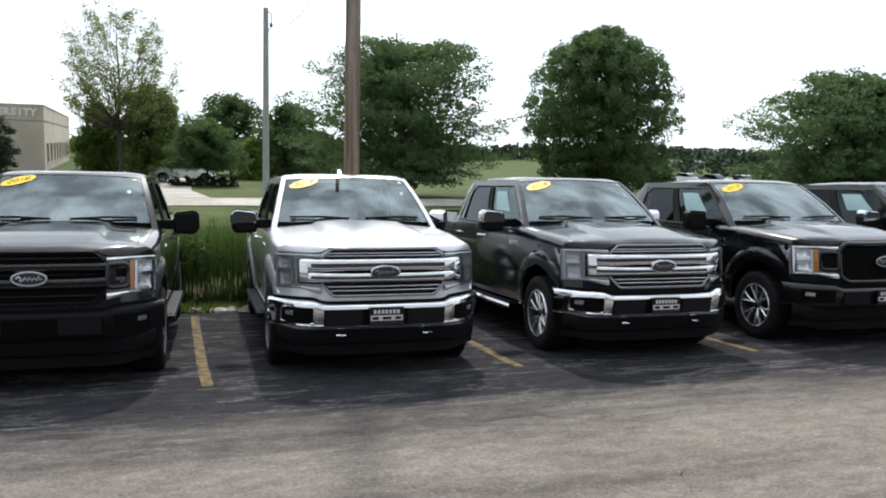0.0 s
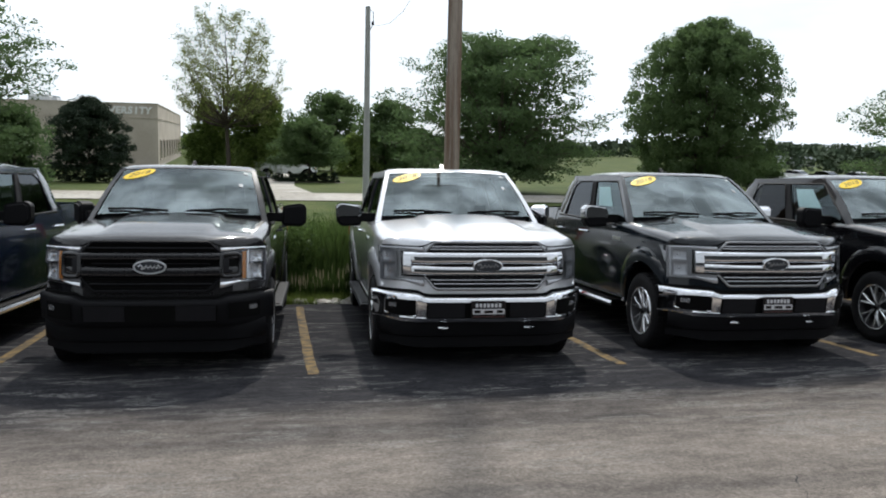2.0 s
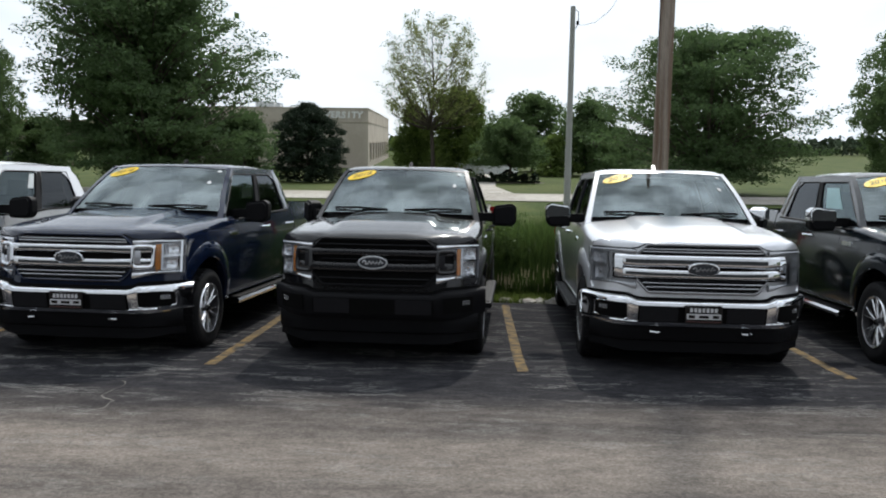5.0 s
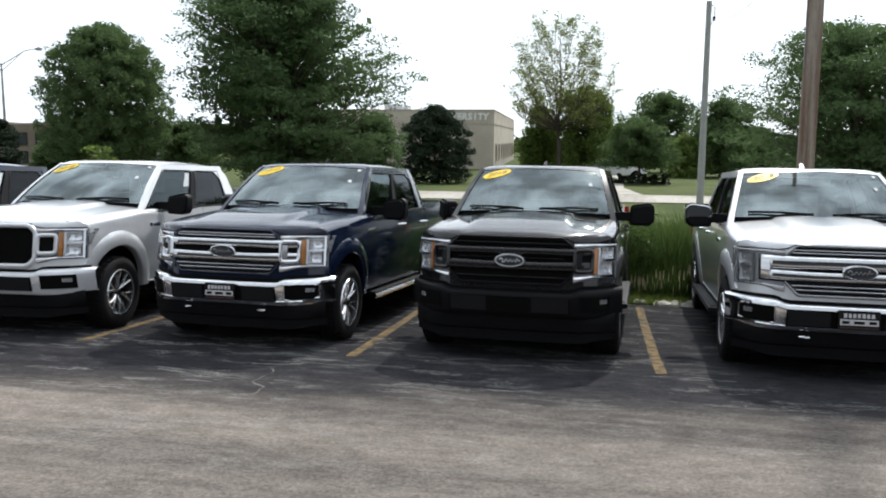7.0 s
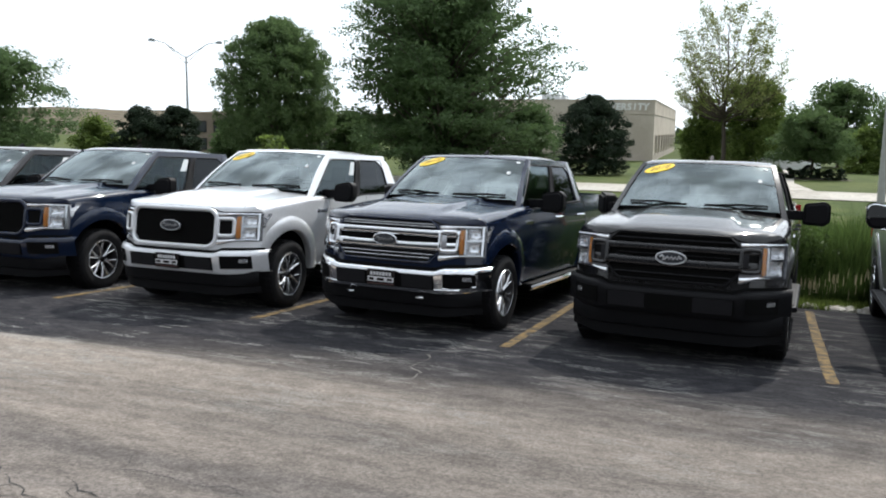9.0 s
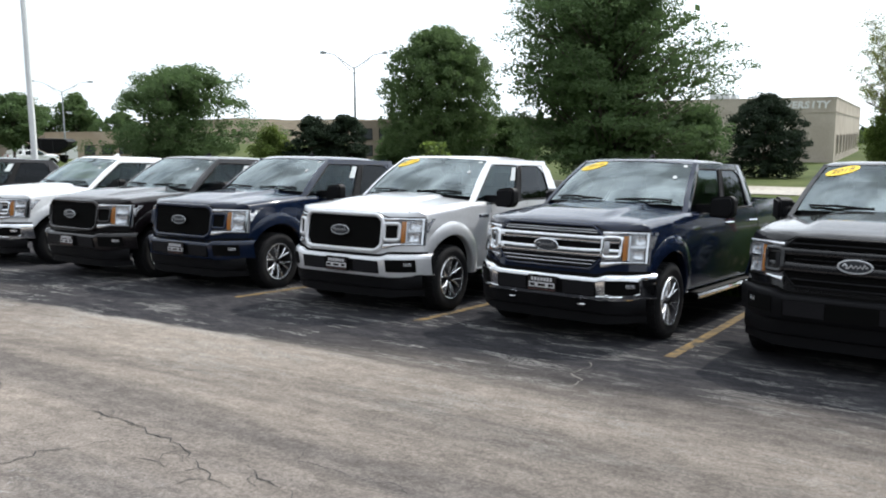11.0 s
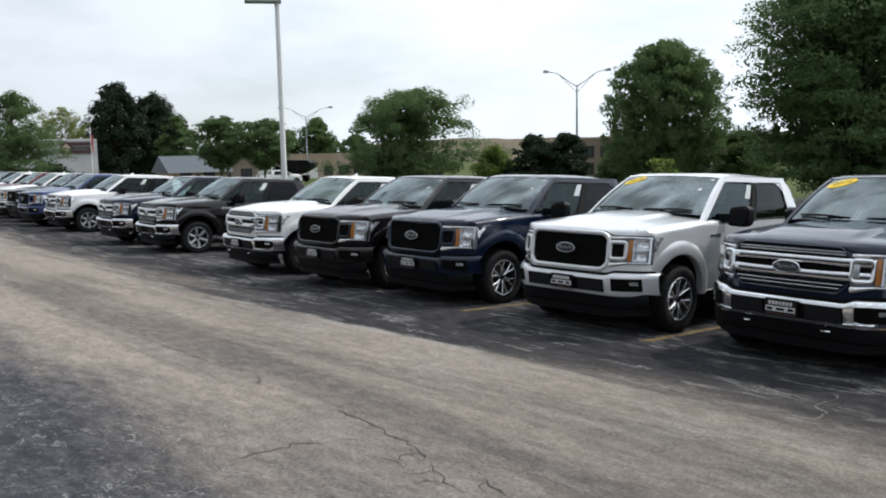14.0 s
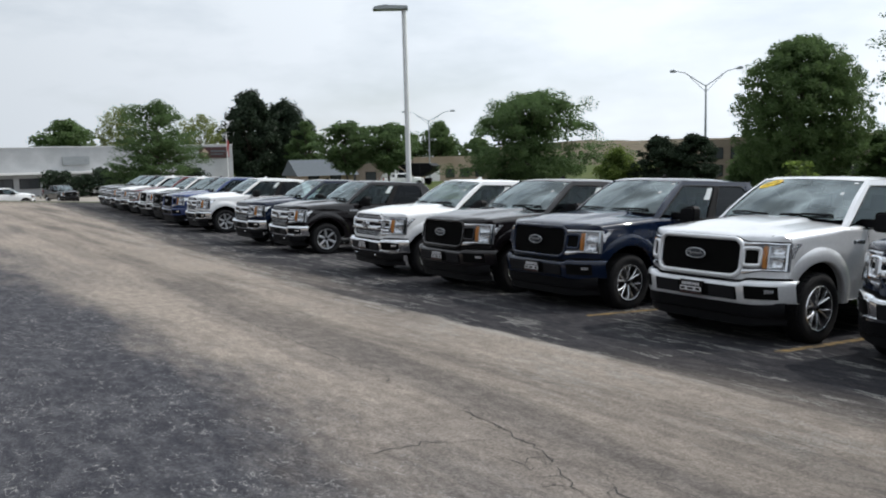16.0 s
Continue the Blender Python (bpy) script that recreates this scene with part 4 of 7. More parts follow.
    both("belt_moulding", "belt", lambda: Geo().tube([cab_side(v, f) + Vector((0.022, 0, 0.006)) for f, v in ((0.03, -0.21), (0.10, -0.225), (0.36, -0.215), (0.47, -0.18), (0.6, -0.17), (0.95, -0.155))], 0.014, 6), M_CHROME if spec.get("belt") else M_PLASTIC)
    both("cab_back_panel", "cab_back", lambda: Geo().box(0.0, 0.86, 4.12, 4.18, 0.6, 1.44), col)

    # glass
    def windshield():
        return Geo().grid([[windshield_point(u, v) for u in steps(-0.985, 0.985, 20)] for v in steps(0.0, 0.985, 8)]).mesh("windshield", angle=80)
    w = part("windshield", cached("windshield", windshield), M_WINDSHIELD, t)
    both("front_side_window", "fsw", lambda: window_pane(0.022, 0.46, 0.022, 0.45, -0.26, 0.90, -0.004), M_SIDEGLASS)
    both("rear_side_window", "rsw", lambda: window_pane(0.51, 0.90, 0.50, 0.885, -0.20, 0.90, -0.004), M_PRIVACY)
    def seal(f0, f1, g0, g1, v0, v1):
        edge = [(f0, v0), (f1, v0), (g1, v1), (g0, v1)]
        pts = []
        for (fa, va), (fc, vc) in zip(edge, edge[1:] + edge[:1]):
            pts += [(fa + (fc - fa) * k / 5, va + (vc - va) * k / 5) for k in range(5)]
        pts.append(pts[0])
        return Geo().tube([cab_side(v, f) + Vector((0.012 * math.sin(math.pi * max(0, v)) + 0.002, 0, 0)) for f, v in pts], 0.011, 5)
    def fillet(fc, vc, df, dv):
        """The body-coloured round in a window's corner."""
        pts = [(fc, vc)] + [(fc + df * (1 - math.sin(a)), vc + dv * (1 - math.cos(a))) for a in (math.pi / 2 * k / 6 for k in range(7))]
        ring = [cab_side(v, f) + Vector((0.012 * math.sin(math.pi * max(0, v)) + 0.008, 0, 0)) for f, v in pts]
        g = Geo()
        g.add(ring + [p - Vector((0.02, 0, 0)) for p in ring], [(0, i, i + 1) for i in range(1, 7)] + [(i, i + 8, i + 9, i + 1) for i in range(1, 7)])
        return g
    for nm, q in (("rear_top", (0.892, 0.875, -0.13, -0.42)), ("rear_low", (0.908, -0.165, -0.06, 0.20)), ("front_top", (0.012, 0.875, 0.10, -0.14)), ("mid_top", (0.450, 0.875, -0.04, -0.12))):
        both("window_corner", "fillet_" + nm, lambda: fillet(*q), col)
    both("window_seal", "seal_f", lambda: seal(0.03, 0.455, 0.03, 0.445, -0.22, 0.865), M_PLASTIC)
    both("window_seal", "seal_r", lambda: seal(0.515, 0.895, 0.505, 0.875, -0.155, 0.865), M_PLASTIC)
    part("rear_window", cached("rear_window", lambda: Geo().grid([[(xx, 4.14 - 0.17 * k / 3, 1.44 + 0.43 * k / 3) for xx in (-0.6, 0, 0.6)] for k in range(4)]).mesh("rear_window")), M_PRIVACY, t)

    # inside
    def cabin():
        g = Geo()
        g.box(-0.82, 0.82, 1.75, 4.0, 0.55, 0.62)
        g.box(-0.80, 0.80, 1.78, 2.08, 0.62, 1.30)
        g.prism([(1.60, 1.355), (2.14, 1.33), (2.12, 1.15), (1.70, 1.15)], 0, -0.80, 0.80)
        return g.mesh("dashboard", 0.02)
    part("dashboard", cached("cabin", cabin), M_INTERIOR, t)

    def seat():
        g = Geo()
        g.prism([(2.48, 0.98), (3.0, 0.93), (3.02, 0.7), (2.5, 0.7)], 0, 0.16, 0.68)
        g.prism([(2.96, 0.93), (3.18, 1.50), (3.28, 1.48), (3.10, 0.9)], 0, 0.17, 0.67)
        g.prism([(3.16, 1.52), (3.20, 1.72), (3.28, 1.71), (3.27, 1.52)], 0, 0.30, 0.54)
        return g
    both("seat", "seat", lambda: seat(), M_INTERIOR)
    part("rear_bench", cached("rear_bench", lambda: Geo().prism([(3.84, 0.7), (3.92, 1.52), (4.0, 1.5), (4.0, 0.7)], 0, -0.72, 0.72).mesh("rear_bench", 0.03)), M_INTERIOR, t)
    part("headliner", cached("headliner", lambda: Geo().grid([[(xx, yy, roof_z(xx, yy) - 0.05) for xx in steps(-0.68, 0.68, 6)] for yy in steps(2.45, 3.9, 5)]).mesh("headliner")), M_PANEL, t)

    def steering():
        g = Geo()
        c = Vector((0.40, 2.32, 1.26))
        pts = [c + Vector((0.19 * math.cos(a), 0.08 * math.sin(a), 0.17 * math.sin(a))) for a in (2 * math.pi * k / 20 for k in range(21))]
        g.tube(pts, 0.015, 6)
        g.tube([c + Vector((0, -0.16, -0.06)), c], 0.035, 8)
        g.box(0.24, 0.56, 2.30, 2.33, 1.245, 1.275)
        return g.mesh("steering_wheel")
    part("steering_wheel", cached("steering", steering), M_PLASTIC, t)
    part("rear_view_mirror", cached("rvm", lambda: Geo().box(-0.12, 0.12, 2.27, 2.31, 1.74, 1.81).box(-0.015, 0.015, 2.23, 2.28, 1.79, 1.89).mesh("rear_view_mirror", 0.01)), M_PLASTIC, t)

    # under the body
    def under():
        g = Geo()
        g.box(-0.62, 0.62, 0.35, 5.7, 0.42, 0.60)
        g.box(-0.80, 0.80, 1.50, 4.1, 0.44, 0.56)
        g.box(-0.80, 0.80, 0.36, 0.5, 0.45, 1.10)
        g.box(-0.62, 0.62, 0.45, 1.5, 0.6, 1.05)
        g.tube([(-0.8, REAR_AXLE, 0.40), (0.8, REAR_AXLE, 0.40)], 0.055, 10)
        g.tube([(-0.8, FRONT_AXLE, 0.38), (0.8, FRONT_AXLE, 0.38)], 0.045, 8)
        return g.mesh("chassis")
    # underbody and wheel liners take the near-black that includes their shade
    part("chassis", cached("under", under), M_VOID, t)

    def liner(c):
        g = Geo()
        pts = [(c + 0.555 * math.cos(radians(a)), max(0.47, HUB + 0.555 * math.sin(radians(a)))) for a in range(-8, 189, 14)]
        g.grid([[(0.62, p[0], p[1]) for p in pts], [(0.955, p[0], p[1]) for p in pts]])
        n = len(pts)
        g.add([(0.62, p[0], p[1]) for p in pts], [tuple(range(n))])
        return g
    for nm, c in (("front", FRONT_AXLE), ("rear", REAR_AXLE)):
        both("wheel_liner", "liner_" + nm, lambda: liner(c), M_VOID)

    def flare(c):
        g = Geo()
        rows = []
        for k in range(25):
            a = radians(2 + (146 if c < 2 else 176) * k / 24)
            row = []
            for r, dx in ((0.53, -0.05), (0.532, 0.012), (0.545, 0.026), (0.60, 0.028), (0.66, 0.018), (0.70, 0.002), (0.71, -0.03)):
                yy, zz = c + r * math.cos(a), HUB + r * math.sin(a)
                row.append((side_w(yy) - side_in(max(0.3, zz)) + dx, yy, zz))
            rows.append(row)
        return g.grid(rows)
    for nm, c in (("front", FRONT_AXLE), ("rear", REAR_AXLE)):
        both("wheel_flare", "flare_" + nm, lambda: flare(c), col)
    for c in (FRONT_AXLE, REAR_AXLE):
        add_wheel(t, 0.875, c, 1, spec["spokes"])
        add_wheel(t, -0.875, c, -1, spec["spokes"])

    # bumper
    def bumper():
        g = Geo()
        rows = [[bumper_point(xx, s) for s in range(10)] for xx in steps(-1.035, 1.035, 64)]
        g.grid(rows)
        return g.mesh("front_bumper", angle=50)
    bmp = part("front_bumper", cached("bumper", bumper), trim, t, "chrome bumper" if chrome else "")
    fill = M_PANEL
    for s in (1, -1):
        a, c = sorted((s * 0.215, s * 0.555))
        part("bumper_pad", cached(("pad", s), lambda: bumper_pad(a, c, 0.512, 0.648, 0.020, 0.05).mesh("bumper_pad", 0.008)), fill, bmp, "dark grey plastic pad")
        a, c = sorted((s * 0.665, s * 0.925))
        # black plate on the bumper, painted as the recess's shade
        part("fog_lamp", cached(("fog", s), lambda: bumper_pad(a, c, 0.528, 0.674, 0.014, 0.05).mesh("fog_lamp", 0.012)), M_VOID, bmp, "black plate for the shaded fog lamp recess")
        a, c = sorted((s * 0.835, s * 0.900))
        part("fog_lens", cached(("foglens", s), lambda: bumper_pad(a, c, 0.598, 0.640, 0.020, 0.02, 3).mesh("fog_lens", 0.008)), M_LAMP, bmp, "bright square fog lens")
        if chrome:
            def fog_rim():
                loop = closed(rounded_poly([(s * 0.658, 0.524), (s * 0.932, 0.536), (s * 0.932, 0.672), (s * 0.665, 0.680)], 0.020))
                return Geo().tube([(u, bumper_y(u) - 0.010 + 0.030 - 0.20 * max(0.0, min(0.15, w - 0.53)), w) for u, w in loop], 0.008, 6)
            part("fog_rim", cached(("fog_rim", s), lambda: fog_rim().mesh("fog_rim")), M_CHROME, bmp)
    # black plate between the pads, painted as the opening's shade
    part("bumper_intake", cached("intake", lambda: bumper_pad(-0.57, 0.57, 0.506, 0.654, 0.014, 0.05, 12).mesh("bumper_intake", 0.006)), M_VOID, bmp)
    if chrome:
        part("bumper_lip", cached("bumper_lip", lambda: Geo().tube([(u, bumper_y(u) + 0.030, bumper_point(u, 4)[2] - 0.002) for u in steps(-0.80, 0.80, 30)], 0.010, 8).mesh("bumper_lip")), M_CHROME, bmp)

    def valance():
        g = Geo()
        rows = []
        for xx in steps(-0.97, 0.97, 30):
            a = abs(xx)
            yy = 0.05 + 0.05 * a * a + 1.4 * max(0.0, a - 0.62) ** 1.7
            rows.append([(xx, yy + 0.03, 0.515), (xx, yy, 0.49), (xx, yy + 0.005, 0.40), (xx, yy + 0.02, 0.33), (xx, yy + 0.055, 0.315), (xx, yy + 0.06, 0.215 + 0.03 * smooth((a - 0.6) / 0.3)), (xx, yy + 0.09, 0.205 + 0.03 * smooth((a - 0.6) / 0.3))])
        return g.grid(rows).mesh("air_dam", angle=50)
    part("air_dam", cached("valance", valance), M_PLASTIC, t, "black plastic air dam")
    if spec.get("hooks"):
        both("tow_hook", "hook", lambda: Geo().tube([(0.375, 0.08, 0.408), (0.375, 0.02, 0.410), (0.41, 0.0, 0.412), (0.445, 0.02, 0.410), (0.445, 0.08, 0.408)], 0.012, 8), M_CHROME)

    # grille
    # closed backing sheet; its near-black stands in for the shade inside
    gr = part("grille", cached("grille_back", lambda: slab(steps(-0.572, 0.572, 30), lower_edge, upper_edge, 0.004, 0.03).mesh("grille")), M_VOID, t, "near-black sheet for the shade behind the grille")
    if style == "bars" or style == "dark":
        bar = M_CHROME if style == "bars" else col
        slat = M_LAMP_DARK if style == "bars" else M_PANEL
        for nm, z0, z1, rows, slats in (("upper", 1.112, 1.190, 3, (1.140, 1.164) if style == "bars" else (1.152,)), ("lower", 0.788, 0.896, 4, (0.822, 0.858) if style == "bars" else (0.838,))):
            part("grille_mesh", cached("gmesh_" + nm, lambda: mesh_field(z0, z1, rows, 30, 0.555, 0.008, 0.012).mesh("grille_mesh")), M_PANEL if style == "bars" else M_VOID, gr)
            for k, z in enumerate(slats):
                h = 0.535 if z > 1 else 0.480 + (z - 0.80) * 0.9
                part("grille_slat", cached(("slat", z), lambda: slab(steps(-h, h, 14), z - 0.0055, z + 0.0055, 0.030, 0.02, 3, 0.003).mesh("grille_slat")), slat, gr)
        part("grille_frame", cached("gframe_up", lambda: nose_tube([(-0.585, 1.108), (-0.572, 1.122), (-0.500, 1.195), (-0.480, 1.204), (0.480, 1.204), (0.500, 1.195), (0.572, 1.122), (0.585, 1.108)], 0.0125, 0.022).mesh("grille_frame")), M_LAMP_SMOKED if style == "bars" and spec.get("lamp") == "smoked" else col if style == "bars" else M_PLASTIC, gr)
        part("grille_frame", cached("gframe_low", lambda: nose_tube([(-0.585, 0.886), (-0.570, 0.868), (-0.490, 0.784), (-0.470, 0.774), (0.470, 0.774), (0.490, 0.784), (0.570, 0.868), (0.585, 0.886)], 0.0125, 0.022).mesh("grille_frame")), M_LAMP_SMOKED if style == "bars" and spec.get("lamp") == "smoked" else col if style == "bars" else M_PLASTIC, gr)
        slot0, slot1 = (0.984, 1.004) if spec.get("lamp") == "smoked" else (0.984, 1.036) if style == "bars" else (0.986, 1.046)
        half = 0.770
        part("grille_bar", cached(("gbar_top", slot1), lambda: slab(steps(-half, half, 36), lambda a: slot1 - 0.006 * smooth((abs(a) - 0.3) / 0.3), 1.114, 0.026, 0.05, 19, 0.024, 4.6, 0.7).mesh("grille_bar", 0.008)), bar, gr)
        part("grille_bar", cached(("gbar_low", slot0), lambda: slab(steps(-half, half, 36), 0.898, lambda a: slot0 + 0.006 * smooth((abs(a) - 0.3) / 0.3), 0.026, 0.05, 19, 0.022, 4.6, 0.7).mesh("grille_bar", 0.008)), bar, gr)
        if style != "bars":
            part("grille_bar", cached("gbar_mid", lambda: slab(steps(-0.50, 0.50, 20), 1.010, 1.018, 0.026, 0.03, 5, 0.004).mesh("grille_bar", 0.003)), M_PANEL, gr)
        for s in (1, -1):
            if spec.get("lamp") == "smoked":
                a, c = sorted((s * 0.580, s * 0.786))
                part("bar_shadow_gap", cached(("bar_back", s), lambda: slab(steps(a, c, 8), 0.884, 1.116, 0.020, 0.03, 3).mesh("bar_shadow_gap")), M_VOID, gr)
                a, c = sorted((s * 0.705, s * 0.772))
                part("bar_end", cached(("bar_cap", s), lambda: slab(steps(a, c, 5), 0.900, 1.096, 0.044, 0.05, 7, 0.014).mesh("bar_end", 0.014)), bar, gr)
                a, c = sorted((s * 0.55, s * 0.72))
                part("bar_gap", cached(("bar_gap", s), lambda: slab(steps(a, c, 4), 0.974, 1.010, 0.024, 0.03).mesh("bar_gap")), M_VOID, gr)
            else:
                a, c = s * 0.600, s * 0.752
                part("bar_end", cached(("bar_end", s), lambda: nose_tube(closed(rounded_poly([(a, 0.900), (c, 0.900), (c, 1.098), (a, 1.098)], 0.035)), 0.021, 0.046, 10).mesh("bar_end")), bar, gr)
                a, c = sorted((s * 0.605, s * 0.745))
                part("bar_end_insert", cached(("bar_ins", s), lambda: slab(steps(a, c, 4), 0.915, 1.085, 0.040, 0.03).mesh("bar_end_insert")), M_VOID, gr)
                a, c = sorted((s * 0.604, s * 0.662))
                part("bar_end_block", cached(("bar_blk", s), lambda: slab(steps(a, c, 3), 0.940, 1.062, 0.058, 0.03, 4, 0.006).mesh("bar_end_block", 0.006)), M_LAMP_DARK if style == "bars" else M_PANEL, gr)
    else:
        part("grille_mesh", cached("stx_mesh", lambda: mesh_field(0.80, 1.180, 15, 40, 0.555, 0.009, 0.014).mesh("grille_mesh")), M_VOID, gr)
        part("grille_frame", cached("stx_frame", lambda: nose_tube(closed(rounded_poly([(-0.50, 0.764), (0.50, 0.764), (0.575, 0.83), (0.575, 1.125), (0.51, 1.186), (-0.51, 1.186), (-0.575, 1.125), (-0.575, 0.83)], 0.05)), 0.027, 0.020, 10, 14).mesh("grille_frame")), col, gr)
        for s in (1, -1):
            a, c = s * 0.600, s * 0.750
            part("bar_end", cached(("stx_end", s), lambda: nose_tube(closed(rounded_poly([(a, 0.898), (c, 0.898), (c, 1.090), (a, 1.090)], 0.035)), 0.023, 0.038, 10).mesh("bar_end")), col, gr)
            a, c = sorted((s * 0.61, s * 0.74))
            part("bar_end_insert", cached(("stx_ins", s), lambda: slab(steps(a, c, 4), 0.905, 1.083, 0.034, 0.03).mesh("bar_end_insert")), M_VOID, gr)
    zb = 0.990
    yb = nose_y(0, zb) - 0.052
    part("emblem", cached("emblem_rim", lambda: Geo().prism([(a, c + zb) for a, c in ellipse(0.138, 0.060)], 1, yb - 0.006, yb + 0.03).mesh("emblem", 0.005)), M_CHROME, gr, "chrome-rimmed oval emblem")
    part("emblem_rim", cached("emblem_ring", lambda: Geo().tube(closed([(a, yb - 0.010, c + zb) for a, c in ellipse(0.133, 0.056)]), 0.0085, 8).mesh("emblem_rim")), M_SLAT if style == "dark" else M_LAMP_DARK if style == "mesh" else M_CHROME, gr)
    part("emblem_field", cached("emblem_field", lambda: Geo().prism([(a, c + zb) for a, c in ellipse(0.124, 0.048)], 1, yb - 0.016, yb).mesh("emblem_field")), M_BADGE_BLUE, gr, "dark grey oval field with a pale scroll")
    scroll = [(-0.098, 0.004), (-0.078, 0.022), (-0.062, 0.004), (-0.070, -0.018), (-0.045, -0.010), (-0.030, 0.014), (-0.012, -0.012), (0.006, 0.012), (0.022, -0.012), (0.042, 0.010), (0.056, -0.014), (0.076, 0.026), (0.084, -0.006), (0.100, 0.004)]
    part("emblem_scroll", cached("emblem_scroll", lambda: Geo().tube([(u, yb - 0.016, zb + w) for u, w in scroll], 0.0085, 5).mesh("emblem_scroll")), M_SLAT if style == "dark" else M_LAMP_SMOKED, gr)

    # headlamps
    smoked = spec.get("lamp") == "smoked"
    for s in (1, -1):
        def lamp_low(a):
            return 0.795 + 0.040 * smooth((a - 0.58) / 0.20)

        def lamp_slab(x0, x1, z0, z1, off, thick=0.02, n=6, bulge=0.0):
            g = slab(steps(x0, x1, n), z0, z1, off, thick, 4, bulge)
            return g if s > 0 else g.flipped()

        def dish(x0, x1, z0, z1, rim, deep, n=10):
            """A hollow reflector: a rim at the front, a bowl behind it."""
            g, rows = Geo(), []
            for i in range(n + 1):
                u = i / n
                row = []
                for k in range(n + 1):
                    v = k / n
                    bowl = (1 - (2 * u - 1) ** 4) * (1 - (2 * v - 1) ** 4)
                    xx, zz = x0 + (x1 - x0) * u, z0 + (z1 - z0) * v
                    row.append((xx, nose_y(xx, zz) - rim + deep * bowl, zz))
                rows.append(row)
            g.grid(rows)
            return g if s > 0 else g.flipped()

        hl = part("headlamp", cached(("hl", s), lambda: lamp_slab(0.585, 0.966, lamp_low, lambda a: 1.160 - 0.006 * smooth((a - 0.75) / 0.2), 0.008, 0.05, 14).mesh("headlamp", 0.006)), M_LAMP_BACK if not smoked else M_LAMP_SMOKED, t, "headlamp with clear lens" if not smoked else "smoked dark headlamp")
        bright = M_LAMP if not smoked else M_LAMP_DARK
        for nm, q in (("hi", (1.018, 1.126, 0.832, 0.938)), ("lo", (0.868, 0.998, 0.826, 0.930))):
            bowl = part("lamp_bowl", cached(("bowl", nm, s, smoked), lambda: dish(q[2], q[3], q[0], q[1], 0.038, 0.010 if smoked else 0.028).mesh("lamp_bowl", angle=70)), bright, hl)
            part("bulb_shield", cached(("bulb", nm, s), lambda: Geo().lathe([(0.0, 0.017), (-0.012, 0.015), (-0.018, 0.001)], 14, 1, (s * (q[2] + q[3]) / 2, nose_y((q[2] + q[3]) / 2, (q[0] + q[1]) / 2) - 0.012, (q[0] + q[1]) / 2)).mesh("bulb_shield")), M_CHROME if not smoked else M_LAMP_DARK, bowl)
        part("lamp_divider", cached(("div", s), lambda: lamp_slab(0.826, 0.950, 1.000, 1.016, 0.040).mesh("lamp_divider", 0.003)), M_CHROME if not smoked else M_LAMP_SMOKED, hl)
        part("lamp_rim", cached(("rim_out", s), lambda: lamp_slab(0.942, 0.958, lambda a: 0.846, lambda a: 1.140, 0.042, 0.03, 2).mesh("lamp_rim", 0.004)), M_CHROME if not smoked else M_LAMP_DARK, hl)
        if not smoked:
            part("amber_marker", cached(("amber", s), lambda: lamp_slab(0.772, 0.802, lambda a: 0.872 + 0.5 * max(0.0, a - 0.790), lambda a: 1.116, 0.040, 0.03, 5, 0.010).mesh("amber_marker", 0.008)), M_AMBER, hl, "orange side marker")
            part("lamp_web", cached(("web", s), lambda: lamp_slab(0.808, 0.824, 0.868, 1.122, 0.034, 0.03, 2).mesh("lamp_web", 0.004)), M_LAMP, hl)
        # bright strips over and under the lamp, the lower one widening towards the grille
        part("lamp_rim", cached(("rim_top", s), lambda: lamp_slab(0.592, 0.962, lambda a: 1.124 + 0.014 * smooth((a - 0.66) / 0.12), lambda a: 1.154 - 0.004 * smooth((a - 0.75) / 0.2), 0.034, 0.03, 12, 0.006).mesh("lamp_rim", 0.005)), M_CHROME if not smoked else M_LAMP_DARK, hl)
        part("lamp_rim", cached(("rim_low", s), lambda: lamp_slab(0.592, 0.955, lambda a: lamp_low(a) + 0.006, lambda a: 0.850 + 0.012 * smooth((a - 0.62) / 0.2), 0.034, 0.03, 12, 0.006).mesh("lamp_rim", 0.005)), M_CHROME if not smoked else M_LAMP_DARK, hl)
        # the lamp's upper corner runs back on the fender to a point
        def tip(off, edge):
            pts = [(0.405, 0.985 + edge), (0.405, 1.150 - edge), (0.50, 1.150 - edge), (0.600 - 2.5 * edge, 1.147 - edge), (0.545, 1.105 + 0.5 * edge), (0.475, 1.045 + edge), (0.440, 0.985 + edge)]
            g = Geo()
            n = len(pts)
            rows = [[(side_w(y) - side_in(z) + d, y, z) for y, z in pts] for d in (-0.02, off)]
            g.add(rows[0] + rows[1], [tuple(range(n, 2 * n))] + [(i, (i + 1) % n, n + (i + 1) % n, n + i) for i in range(n)])
            return g if s > 0 else g.flipped()
        part("lamp_corner", cached(("tip", s), lambda: tip(0.005, 0.0).mesh("lamp_corner")), M_LAMP_BACK if not smoked else M_LAMP_SMOKED, hl)
        part("lamp_corner_reflector", cached(("tip_in", s), lambda: tip(0.008, 0.016).mesh("lamp_corner_reflector")), bright, hl)
        part("lamp_lens", cached(("lens", s), lambda: Geo().grid([[(s * a, nose_y(a, z) - 0.050, z) for a in steps(0.770, 0.968, 8)] for z in steps(0.84, 1.152, 4)]).mesh("lamp_lens", angle=80)), M_LENS, hl)

    # mirrors, handles, wipers and badges
    def mirror():
        g = Geo()
        g.prism(rounded_poly([(1.045, 1.275), (1.27, 1.265), (1.325, 1.32), (1.322, 1.49), (1.27, 1.528), (1.06, 1.500)], 0.045), 1, 1.88, 2.06)
        return g
